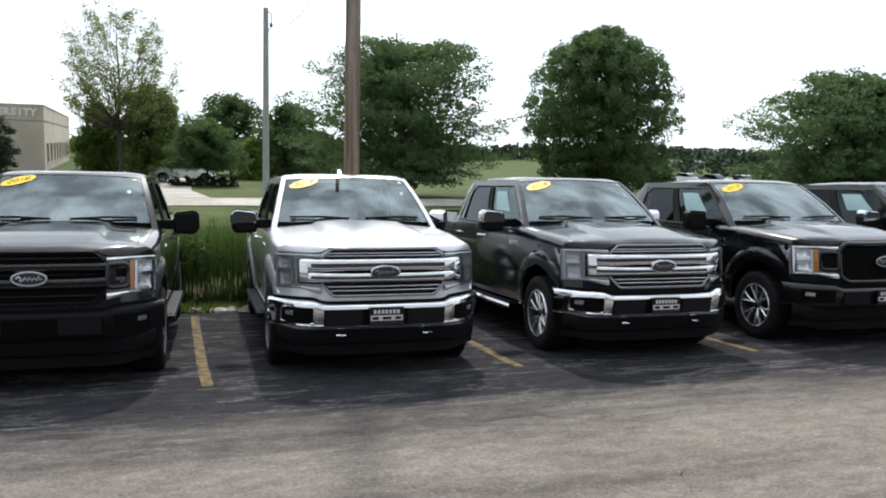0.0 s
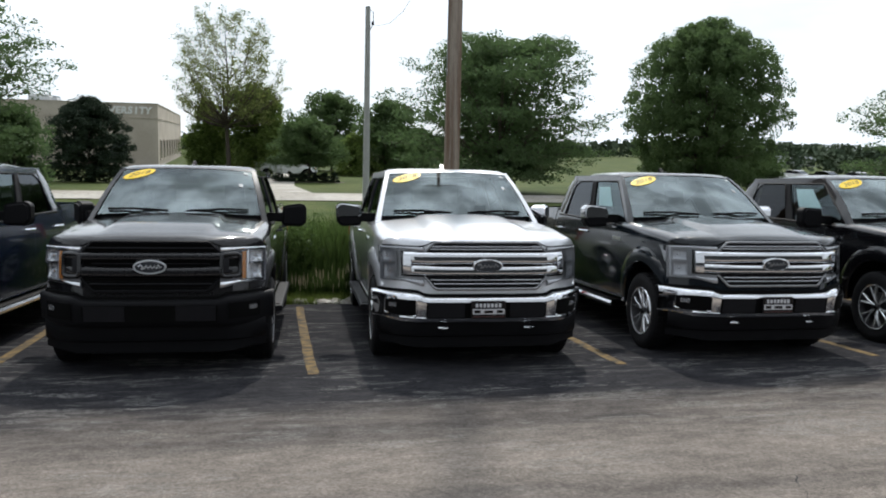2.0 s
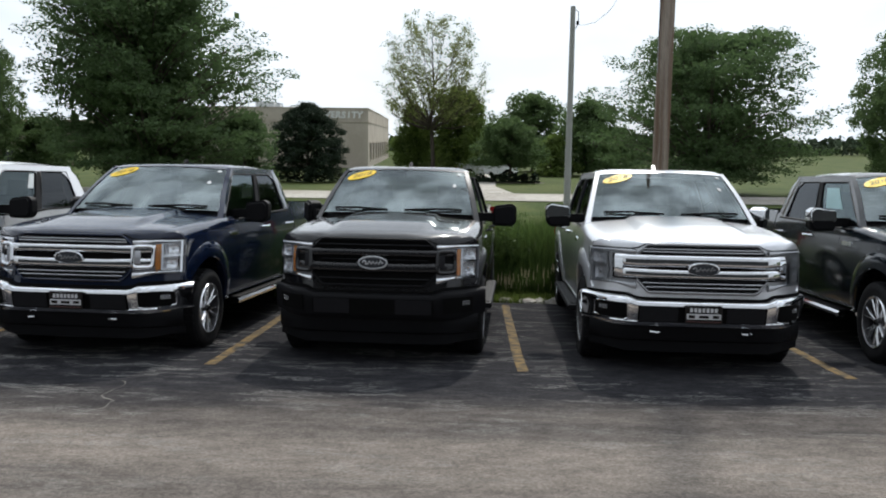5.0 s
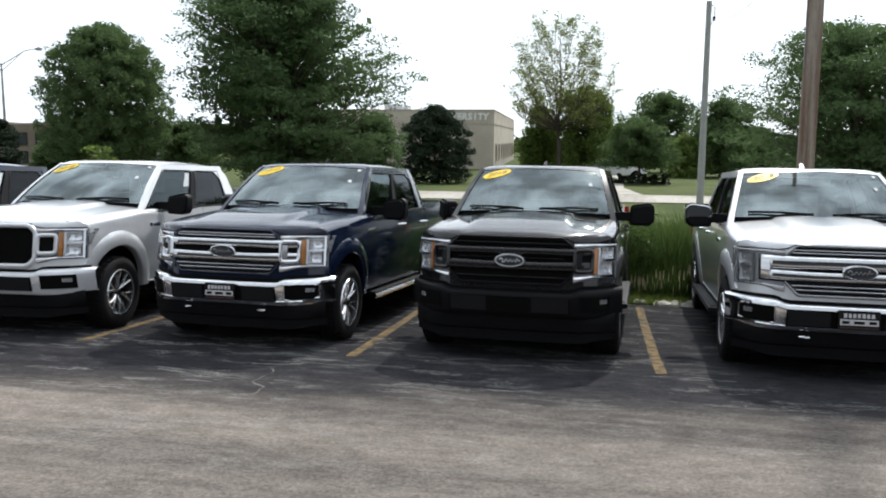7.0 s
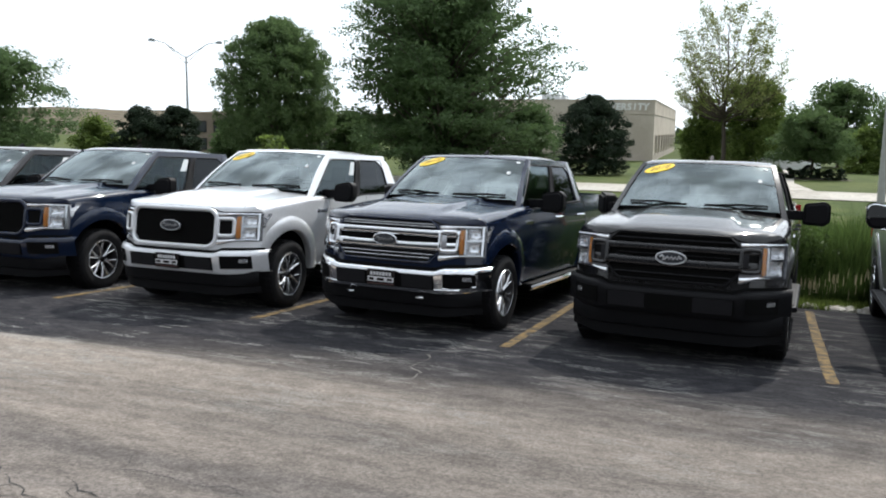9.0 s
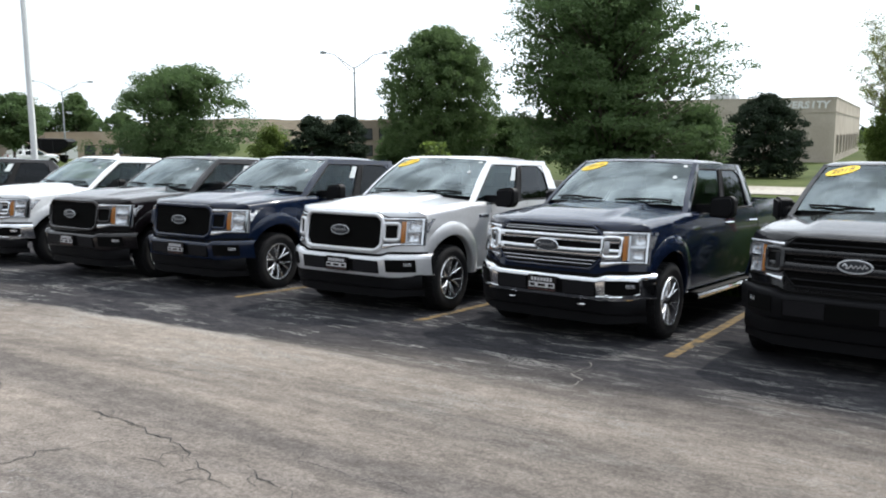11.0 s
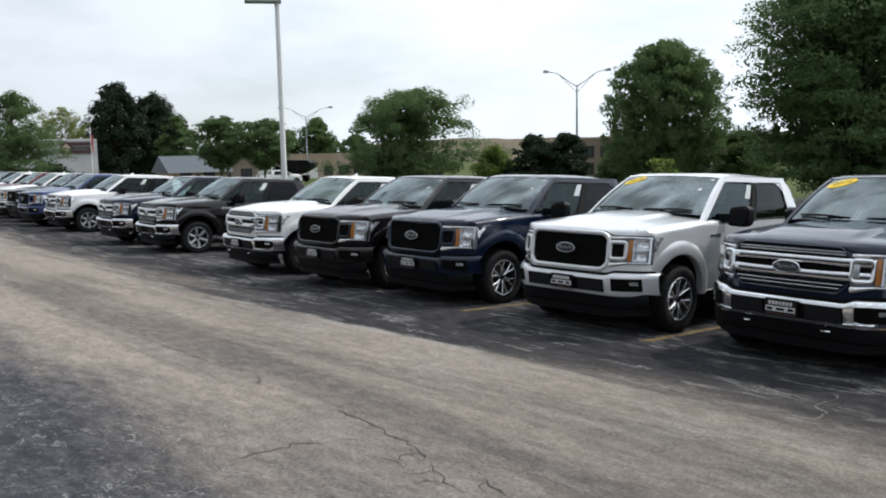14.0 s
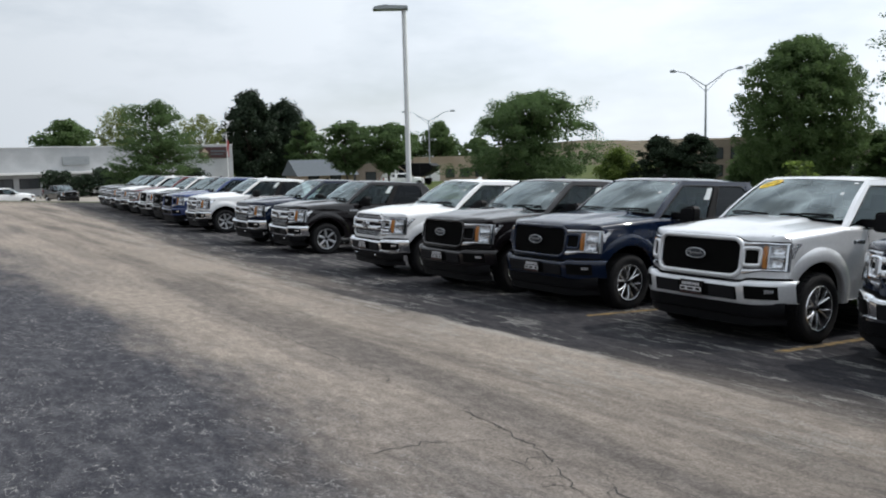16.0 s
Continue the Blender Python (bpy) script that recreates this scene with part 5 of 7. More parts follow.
    fold = spec.get("fold", 0)

    def moved(g, d):
        g.v = [(p[0] + d[0], p[1] + d[1], p[2] + d[2]) for p in g.v]
        return g
    for s in (1, -1):
        mo = part("mirror", cached(("mirror", s, s == fold), lambda: moved(mirror() if s > 0 else mirror().flipped(), (-s * 1.0, -1.97, 0) if s == fold else (0, 0, 0)).mesh("mirror", 0.03, segments=3)), M_PLASTIC, t, "black door mirror, folded back" if s == fold else "black door mirror")
        hinge = (s * 1.0, 1.97, 0.0)
        ma = part("mirror_arm", cached(("mirror_arm", s), lambda: (Geo().prism([(0.86, 1.32), (0.86, 1.42), (1.09, 1.42), (1.09, 1.32)], 1, 1.93, 2.02) if s > 0 else Geo().prism([(0.86, 1.32), (0.86, 1.42), (1.09, 1.42), (1.09, 1.32)], 1, 1.93, 2.02).flipped()).mesh("mirror_arm", 0.015)), M_PLASTIC, mo)
        if s == fold:
            ma.location = tuple(-c for c in hinge)
        if spec.get("mirror_cap"):
            def cap():
                g = Geo().prism(rounded_poly([(1.040, 1.375), (1.335, 1.365), (1.334, 1.500), (1.275, 1.538), (1.055, 1.510)], 0.040), 1, 1.865, 2.04)
                return g if s > 0 else g.flipped()
            cp = part("mirror_cap", cached(("mcap", s), lambda: cap().mesh("mirror_cap", 0.018, segments=3)), M_CHROME if spec["mirror_cap"] == "chrome" else col, mo, "bright mirror cap")
            cp.location = tuple(-c for c in hinge) if s == fold else (0, 0, 0)
        if s == fold:
            # swung back against the door glass
            mo.location = hinge
            mo.rotation_euler = (0, 0, s * radians(62))
    for nm, c in (("f", 2.86), ("r", 3.92)):
        both("door_handle", "handle_" + nm, lambda: Geo().tube([(0.97, c - 0.11, 1.18), (1.018, c - 0.09, 1.185), (1.018, c + 0.09, 1.185), (0.97, c + 0.11, 1.18)], 0.016, 6), M_CHROME if spec.get("bright_handles") else col)
    both("wiper", "wiper", lambda: Geo().tube([windshield_point(0.10, 0.045), Vector(windshield_point(0.5, 0.07)) + Vector((0, -0.03, 0.01)), Vector(windshield_point(0.82, 0.075)) + Vector((0, -0.02, 0.01))], 0.012, 5), M_PLASTIC)
    part("cowl", cached("cowl", lambda: Geo().grid([[(0.80 * u, 1.445 + 0.16 * u * u, 1.36) for u in steps(-1, 1, 12)], [(0.80 * u, 1.475 + 0.16 * u * u, 1.385) for u in steps(-1, 1, 12)], [(0.82 * u, 1.53 + 0.15 * u * u, 1.412) for u in steps(-1, 1, 12)]]).mesh("cowl")), M_PLASTIC, t, "black plastic cowl strip")
    if spec.get("fin", True):
        part("antenna_fin", cached("fin", lambda: Geo().prism([(2.62, 1.93), (2.80, 1.935), (2.79, 2.005), (2.76, 2.01)], 0, -0.02, 0.02).mesh("antenna_fin", 0.008)), M_PLASTIC if spec["paint"] not in ("silver", "white_silver", "white") else col, t)
    def badge():
        edge = [(1.585, 0.0), (1.60, 0.020), (1.64, 0.020), (1.65, 0.006), (1.675, 0.006), (1.685, 0.020), (1.70, 0.020), (1.712, 0.008), (1.725, 0.020), (1.765, 0.020), (1.775, 0.008), (1.785, 0.020), (1.825, 0.020), (1.84, 0.0)]
        rows = []
        for sgn in (-1, 1):
            rows.append([(side_w(y) - side_in(1.15) + 0.008, y, 1.152 + sgn * (h + 0.004)) for y, h in edge])
        g = Geo().grid(rows)
        return g.grid([[(p[0] - 0.012, p[1], p[2]) for p in rows[0]], rows[0]]).grid([rows[1], [(p[0] - 0.012, p[1], p[2]) for p in rows[1]]])
    both("fender_badge", "badge", lambda: badge(), M_CHROME, "small chrome fender badge")
    if spec.get("steps"):
        both("running_board", "running_board", lambda: Geo().prism([(0.86, 0.36), (1.06, 0.36), (1.075, 0.39), (1.06, 0.415), (0.86, 0.415)], 1, 1.65, 4.0), M_CHROME if spec["steps"] == "chrome" else M_PANEL, "side step")
        both("step_pad", "step_pad", lambda: Geo().box(0.88, 1.04, 1.75, 3.9, 0.416, 0.424), M_PLASTIC)

    # plate: the dealer's writing becomes bars
    if spec.get("plate", True):
        pz = 0.575
        pl = part("front_plate", cached("plate", lambda: Geo().box(-0.165, 0.165, -0.072, -0.036, pz - 0.068, pz + 0.098).mesh("front_plate", 0.006)), M_GLOSSBLACK, t, "black dealer plate with white bars")
        for k in range(7):
            part("plate_letter", cached(("plate_w", k), lambda: Geo().box(-0.122 + 0.036 * k, -0.098 + 0.036 * k, -0.076, -0.072, pz + 0.038, pz + 0.074).mesh("plate_letter")), M_PLATE, pl)
        part("plate_panel", cached("plate_p", lambda: Geo().box(-0.150, 0.150, -0.076, -0.072, pz - 0.026, pz + 0.024).mesh("plate_panel")), M_PLATE, pl)
        part("plate_mark", cached("plate_m", lambda: Geo().box(-0.135, -0.078, -0.079, -0.076, pz - 0.014, pz + 0.012).box(0.078, 0.135, -0.079, -0.076, pz - 0.014, pz + 0.012).box(-0.042, 0.042, -0.079, -0.076, pz - 0.014, pz + 0.010).mesh("plate_mark")), M_GLOSSBLACK, pl)
        part("plate_foot", cached("plate_f", lambda: Geo().box(-0.150, 0.150, -0.076, -0.072, pz - 0.050, pz - 0.044).mesh("plate_foot")), M_PLATE_RED, pl)

    # windshield stickers
    if spec.get("sticker", True):
        def on_glass(u, v, lift, a, c):
            p = Vector(windshield_point(u + a / 0.8, v + c / 0.75))
            return p + Vector((0, -0.7, 0.7)) * lift
        st = part("year_sticker", cached("sticker", lambda: Geo().grid([[on_glass(-0.67, 0.82, 0.006, r * a * 1.0, r * c + r * a * 0.30) for a, c in ellipse(0.17, 0.075, 24)] for r in (0.02, 0.5, 1.0)], loop=True).mesh("year_sticker")), M_STICKER, t, "yellow oval sticker reading 2018")

        def digits():
            me = digits_mesh("2018", 0.115)
            for v in me.vertices:
                a, c, d = v.co
                v.co = on_glass(-0.67, 0.82, 0.009 + d, a * 1.0, c * 0.85 + a * 0.30)
            return me
        part("year_number", cached("digits", digits), M_INK, st)
    for nm, us, vs in (("low", (0.74, 0.79), (0.55, 0.62)), ("top", (0.83, 0.89), (0.86, 0.91))):
        part("inspection_label", cached(("insp", nm), lambda: Geo().grid([[Vector(windshield_point(u, v)) + Vector((0, -0.004, 0.004)) for u in us] for v in vs]).mesh("inspection_label")), M_PAPER, t, "small white label on the glass")
    for s in spec.get("papers", (1,)):
        def sheet_at():
            g = window_pane(0.36, 0.425, 0.365, 0.425, 0.42, 0.80, 0.0) if s > 0 else window_pane(0.17, 0.38, 0.19, 0.38, 0.22, 0.72, 0.0)
            return g if s > 0 else g.flipped()
        part("window_sheet", cached(("sheet", s), lambda: sheet_at().mesh("window_sheet")), M_PAPER_BLUE if s < 0 else M_PAPER, t, "paper price sheet stuck to the side window")
    return t

# ---- the row of trucks ----
BARS = dict(grille="bars", spokes="twin", hooks=True)
MESH = dict(grille="mesh", spokes="split", chrome=False)
build_truck(-0.867, 7.588, dict(yaw=-2.8, paint="charcoal", grille="dark", spokes="six", chrome=False, plate=False, steps="grey", fold=-1, label="dark charcoal crew-cab pickup with blacked-out grille and black bumper", papers=()))
build_truck(2.137, 7.455, dict(BARS, yaw=-2.1, paint="white_silver", lamp="smoked", mirror_cap="chrome", steps="grey", bright_handles=True, papers=(), fold=1, label="bright white-silver crew-cab pickup with chrome bar grille and chrome bumper"))
build_truck(5.073, 7.396, dict(BARS, yaw=-1.9, paint="green_grey", lamp="smoked", mirror_cap="chrome", steps="chrome", bright_handles=True, papers=(-1,), fold=1, label="dark green-grey pickup with chrome grille, chrome mirrors and side steps"))
build_truck(7.93, 7.33, dict(MESH, yaw=-1.5, paint="black", papers=(-1,), fold=1, label="black pickup with black mesh grille and a paper window sheet"))
build_truck(10.9, 7.4, dict(BARS, paint="black", papers=(-1,), mirror_cap="chrome", fold=1, label="black pickup with chrome mirror and a pale blue window sheet"))
build_truck(-3.74, 7.59, dict(BARS, yaw=-3.3, paint="navy", steps="chrome", bright_handles=True, papers=(), fold=-1, label="navy blue pickup with chrome grille, chrome bumper and chrome side step"))
build_truck(-6.405, 7.512, dict(MESH, paint="silver", fin=False, fold=-1, label="silver pickup with black mesh grille and body-coloured bumper"))
build_truck(-9.40, 7.62, dict(MESH, paint="blue", sticker=False, fold=-1, label="deep blue pickup with black mesh grille and machined wheels"))
build_truck(-11.72, 7.48, dict(MESH, paint="brown", sticker=False, fold=-1, label="dark brown pickup with black mesh grille"))
build_truck(-14.65, 7.64, dict(BARS, yaw=-2, paint="white", sticker=False, fold=-1, label="white pickup with chrome bar grille and chrome bumper"))
build_truck(-20.5, 8.24, dict(BARS, yaw=-2, paint="brown", spokes="six", sticker=False, plate=False, fold=-1, label="dark brown pickup with six-spoke alloy wheels"))
build_truck(-23.4, 8.28, dict(BARS, yaw=-2, paint="blue", spokes="six", sticker=False, plate=False, fold=-1, label="dark blue pickup with chrome grille"))
build_truck(-29.2, 8.62, dict(BARS, yaw=-2, paint="white", spokes="six", sticker=False, plate=False, fold=-1, label="white pickup with six-spoke alloy wheels and chrome bumper"))
build_truck(-32.1, 8.60, dict(MESH, paint="bright_blue", sticker=False, plate=False, papers=(), fold=-1, label="bright blue pickup far down the row"))
build_truck(-35.0, 8.98, dict(MESH, paint="black", sticker=False, plate=False, papers=(), fold=-1, label="black pickup far down the row"))
build_truck(-37.9, 9.16, dict(MESH, paint="white", sticker=False, plate=False, papers=(), fold=-1, label="white pickup far down the row"))
build_truck(-40.8, 9.38, dict(BARS, paint="maroon", sticker=False, plate=False, papers=(), fold=-1, label="maroon pickup far down the row"))
build_truck(-43.7, 9.43, dict(BARS, paint="white", sticker=False, plate=False, papers=(), fold=-1, label="white pickup near the far end of the row"))
build_truck(-46.6, 9.58, dict(BARS, paint="charcoal", sticker=False, plate=False, papers=(), fold=-1, label="charcoal pickup at the far end of the row"))
build_truck(-49.5, 9.84, dict(BARS, paint="black", sticker=False, plate=False, papers=(), fold=-1, label="black pickup closing the far end of the row"))

# ---- trees, weeds and shrubs ----
def polar(az, d):
    return d * math.sin(radians(az)), d * math.cos(radians(az))


def leaf_mesh(name, centres, size, rng, flat=0.35, aspect=1.6):
    """Kite-shaped leaf sprays round given places; flat pulls them level."""
    n = len(centres)
    d = rng.normal(size=(n, 3))
    d[:, 2] *= flat
    d /= np.linalg.norm(d, axis=1)[:, None]
    u = rng.normal(size=(n, 3))
    u[:, 2] *= 0.5 + flat
    u -= d * (u * d).sum(1)[:, None]
    u /= np.linalg.norm(u, axis=1)[:, None]
    s = np.broadcast_to(size, n)[:, None] * rng.uniform(0.55, 1.35, n)[:, None]
    w = s / aspect
    v = np.stack([centres - d * s * 0.5, centres + u * w * 0.5 - d * s * 0.05, centres + d * s * 0.5, centres - u * w * 0.5 - d * s * 0.05], 1).reshape(-1, 3)
    me = bpy.data.meshes.new(name)
    me.from_pydata(v.tolist(), [], np.arange(n * 4).reshape(n, 4).tolist())
    return me


SHAPES = {
    # height fraction within the crown -> radius fraction
    "round": [(0, 0.55), (0.12, 0.82), (0.35, 1.0), (0.6, 0.97), (0.8, 0.78), (0.93, 0.48), (1, 0.14)],
    "wide": [(0, 0.55), (0.15, 0.95), (0.35, 1.0), (0.6, 0.80), (0.8, 0.52), (0.95, 0.22), (1, 0.06)],
    "cone": [(0, 0.66), (0.12, 0.86), (0.30, 0.96), (0.5, 1.0), (0.7, 0.90), (0.86, 0.70), (0.95, 0.52), (1, 0.26)],
    "dome": [(0, 0.66), (0.12, 0.92), (0.38, 1.0), (0.62, 0.93), (0.80, 0.76), (0.93, 0.50), (1, 0.22)],
    "vase": [(0, 0.22), (0.25, 0.72), (0.5, 1.0), (0.75, 0.9), (0.92, 0.5), (1, 0.15)],
    "bush": [(0, 0.80), (0.2, 0.98), (0.45, 1.0), (0.7, 0.82), (0.9, 0.45), (1, 0.12)],
}


def ball(rng, n):
    """Points spread evenly in a unit ball."""
    q = rng.normal(size=(n, 3))
    q /= np.linalg.norm(q, axis=1)[:, None]
    return q * rng.uniform(0, 1, n)[:, None] ** (1 / 2.6)


def frond_crown(rng, height, crown0, r0, prof, count, spread, per, lobes, ph, rise):
    """Leaf places on rising branches that end in flat sprays; also the branch lines."""
    pts, lines = [], []
    for _ in range(count):
        f = rng.uniform(0, 1) ** 0.85
        a = rng.uniform(0, 2 * math.pi)
        w = Vector((math.cos(a) * 1.3 + ph[0] * 9, math.sin(a) * 1.3 + ph[1] * 9, f * 2.4 + ph[2] * 9))
        r = r0 * curve_at(f, prof) * (1 + lobes * (1.4 * noise.noise(w) + 0.8 * noise.noise(w * 2.3))) * rng.uniform(0.80, 1.04)
        zt = crown0 + (height - spread * 0.3 - crown0) * f
        zb = max(crown0 * 0.8, zt - (rise * rng.uniform(0.5, 1.7) + 0.45 * f) * max(r, 0.25 * r0))
        out, side = np.array([math.cos(a), math.sin(a), 0]), np.array([-math.sin(a), math.cos(a), 0])

        def along(t):
            return out * (r * t) + np.array([0, 0, zb + (zt - zb) * t ** 0.9 + 0.07 * r * math.sin(math.pi * t)])
        lines.append([tuple(along(t)) for t in (0.0, 0.35, 0.7, 0.98)])
        for t in (0.45, 0.62, 0.76, 0.88, 1.0):
            c = along(t)
            wide = (0.15 + 0.22 * (1.05 - t)) * r
            for k in (-1, 1) if t < 0.95 else (-1, 0, 1):
                size = spread * rng.uniform(0.6, 1.15) * (1.0 - 0.15 * t)
                m = c + side * (k * wide * rng.uniform(0.3, 1.0)) + np.array([0, 0, rng.normal() * 0.14 * spread])
                e = ball(rng, max(4, int(per * (size / spread) ** 2)))
                pts.append(m + out * (e[:, :1] * size * 1.1) + side * (e[:, 1:2] * size * 0.9) + np.array([0, 0, 1.0]) * (e[:, 2:] * size * 0.45 - 0.14 * size * (e[:, :1] ** 2)))
    return np.concatenate(pts), lines


def tree(x, y, height, width, shape, mat, label, trunk=0.22, clumps=260, per=60, leaf=0.30, spread=0.55, seed=1, flat=0.35, fronds=0, category="tree", name="tree", hollow=0.35, lobes=0.22, core=0.11, big=2.7, upright=False, crest=0.22, rise=0.22):
    """A trunk with limbs and a ragged crown of many leaves; fronds gives layered branches, otherwise rounded clumps."""
    rng = np.random.default_rng(seed)
    z0 = ground_z(x, y) - 0.05
    t = empty(name, pose(x, y, z0), label, category)
    r0 = width / 2
    crown0 = height * trunk
    prof = SHAPES[shape]
    ph = rng.uniform(0, 6.28, 6)
    lines = []
    if fronds:
        pts, lines = frond_crown(rng, height, crown0, r0, prof, fronds, spread, per, lobes, ph, rise)
        cs = pts[rng.integers(0, len(pts), 400)]
    else:
        cs = []
        while len(cs) < clumps:
            f = rng.uniform(0, 1) ** 0.9
            a = rng.uniform(0, 2 * math.pi)
            w = Vector((math.cos(a) * 1.25 + ph[0] * 9, math.sin(a) * 1.25 + ph[1] * 9, f * (1.3 if upright else 2.6) + ph[2] * 9))
            lob = 1 + lobes * (1.5 * noise.noise(w) + 0.9 * noise.noise(w * 2.3))
            rad = r0 * curve_at(f, prof) * lob
            q = math.sqrt(rng.uniform(hollow ** 2, 1))
            cs.append((rad * q * math.cos(a), rad * q * math.sin(a), crown0 + (height - spread * 0.85 - crown0) * f * (1 - crest * abs(noise.noise(Vector((math.cos(a) * 1.6 + ph[3] * 9, math.sin(a) * 1.6 + ph[4] * 9, 0)))))))
        cs = np.array(cs)
        fat = np.repeat(rng.uniform(0.65, 1.35, clumps), per)[:, None] * spread * 1.25
        pts = np.repeat(cs, per, axis=0) + ball(rng, clumps * per) * fat * np.array([1, 1, 0.95 if upright else 0.70])
    pts[:, 2] = np.clip(pts[:, 2], 0.15, height)
    # shaded inner sprays that close the crown
    n_core = int(len(pts) * core)
    inner = cs[rng.integers(0, len(cs), n_core)]
    inner[:, :2] *= rng.uniform(0.2, 0.85, (n_core, 1))
    inner = inner + rng.normal(size=(n_core, 3)) * spread * np.array([0.45, 0.45, 0.3])
    inner[:, 2] = np.clip(inner[:, 2], 0.15, height - spread * rng.uniform(0.5, 2.0, n_core))
    sizes = np.concatenate([np.full(len(pts), leaf), np.full(n_core, leaf * big)])
    part("crown", leaf_mesh("crown", np.concatenate([pts, inner]), sizes, rng, flat), mat, t, "")
    g = Geo()
    rt = max(0.05, height * 0.018)
    lean = rng.normal(size=2) * 0.02 * height
    fork = crown0 + (height - crown0) * 0.30
    stem = [(0, 0, -0.1), (lean[0] * 0.2, lean[1] * 0.2, crown0 * 0.5), (lean[0] * 0.5, lean[1] * 0.5, crown0), (lean[0], lean[1], fork), (lean[0], lean[1], crown0 + (height - crown0) * 0.8)]
    g.tube(stem, [rt * 1.35, rt, rt * 0.9, rt * 0.65, rt * 0.15], 8)
    for line in lines:
        g.tube(line, [rt * 0.30, rt * 0.20, rt * 0.11, rt * 0.04], 5)
    picks = [] if lines else rng.choice(len(cs), min(len(cs), 46), replace=False)
    for i in picks:
        c = cs[i]
        s = rng.uniform(0.0, 0.75)
        zb = crown0 * 0.75 + (min(c[2], height * 0.85) - crown0 * 0.75) * s
        b = Vector((lean[0] * 0.7, lean[1] * 0.7, zb))
        m = b.lerp(Vector(c), 0.5) + Vector((0, 0, 0.06 * height * rng.uniform(0.2, 1)))
        r = rt * (0.42 - 0.25 * s)
        g.tube([b, m, Vector(c)], [r, r * 0.6, r * 0.18], 5)
    part("trunk", g.mesh("trunk"), M_BARK, t, "")
    return t


def open_tree(x, y, height, width, mat, label, seed, leaf=0.16, tuft=24, limbs=62):
    """A thinly leaved tree: a straight leader, upswept limbs and twigs against the sky."""
    rng = np.random.default_rng(seed)
    t = empty("tree", pose(x, y, ground_z(x, y) - 0.05), label, "tree")
    g, pts = Geo(), []
    half, rt = width / 2, height * 0.013
    prof = [(0, 0.72), (0.2, 0.97), (0.42, 1.0), (0.62, 0.96), (0.80, 0.82), (0.92, 0.60), (1, 0.25)]
    low = 0.34 * height

    def leader(z):
        return Vector((0.10 * math.sin(z * 0.9), 0.08 * math.cos(z * 0.7), z))
    zs = [-0.1 + 0.95 * height * k / 8 for k in range(9)]
    g.tube([leader(z) for z in zs], [rt * (1.15 - 1.06 * k / 8) for k in range(9)], 8)
    for k in range(limbs):
        f = ((k + rng.uniform(0, 1)) / limbs) ** 0.8
        a = 2.4 * k + rng.uniform(-0.4, 0.4)
        r = half * curve_at(f, prof) * rng.uniform(0.55, 1.02) ** 0.7
        end = Vector((r * math.cos(a), r * math.sin(a), low + (height - low) * f * 0.985))
        z0 = max(0.27 * height + 0.1 * end.z, end.z - r * rng.uniform(1.2, 2.0) - 0.05 * height)
        b = leader(z0)
        line = []
        for i in range(6):
            u = i / 5
            p = b.lerp(end, u)
            p.x += (end.x - b.x) * 0.16 * math.sin(math.pi * u)
            p.y += (end.y - b.y) * 0.16 * math.sin(math.pi * u)
            line.append(p + Vector(rng.normal(size=3)) * 0.05 * (0 < i < 5))
        rb = rt * (0.46 - 0.30 * f)
        g.tube(line, [rb * (1 - 0.16 * i) for i in range(6)], 5)
        for j in range(12):
            u = 0.30 + 0.70 * (j + rng.uniform(0, 1)) / 12
            q = line[min(4, int(u * 5))].lerp(line[min(4, int(u * 5)) + 1], u * 5 - min(4, int(u * 5)))
            d = Vector((rng.normal() * 0.8, rng.normal() * 0.8, rng.uniform(-0.1, 1.1))) + (end - b).normalized() * 0.7
            d.normalize()
            tip = q + d * rng.uniform(0.05, 0.115) * height * (1.1 - 0.4 * u)
            m = q.lerp(tip, 0.5) + Vector((0, 0, 0.06))
            g.tube([q, m, tip], [rb * 0.28, rb * 0.20, rb * 0.10], 4)
            for c, wgt in ((m, 0.5), (tip, 1.0)):
                n = int(tuft * wgt * rng.uniform(0.3, 1.5))
                pts.append(np.array(c) + ball(rng, n) * np.array([0.030, 0.030, 0.020]) * height)
    part("crown", leaf_mesh("crown", np.concatenate(pts), leaf, rng, 0.5), mat, t)
    part("trunk", g.mesh("trunk"), M_BARK, t)
    return t


def top_h(x, y, z_top):
    return z_top - ground_z(x, y)


def tree_at(az, d, width, z_top, shape, mat, label, **kw):
    x, y = polar(az, d)
    if d > 90:
        kw["per"], kw["leaf"] = int(kw["per"] * 0.6), kw["leaf"] * 1.28
    return tree(x, y, top_h(x, y, z_top), width, shape, mat, label, **kw)


LOC = dict(leaf=0.165, flat=0.45, spread=0.80, lobes=0.26, per=56)
px, py = polar(-2.9, 78)
open_tree(px, py, top_h(px, py, 13.2), 10.2, M_LEAF_PALE, "tall thinly leaved tree with bare pale branches", 3)
tree_at(-1.0, 81, 8.0, 7.4, "bush", M_LEAF_LIGHT, "leafy mid-green tree under the tall one", upright=True, trunk=0.06, clumps=190, per=170, leaf=0.18, seed=4)
tree_at(-4.2, 82, 4.6, 5.8, "bush", M_LEAF_LIGHT, "low leafy tree beside the tan building", upright=True, trunk=0.06, clumps=140, per=170, leaf=0.18, seed=5)
tree_at(15.5, 56, 15.2, 9.5, "cone", M_LEAF_LOCUST, "wide spreading locust tree with layered airy branches", trunk=0.10, fronds=150, seed=7, core=0.12, rise=0.36, **LOC)
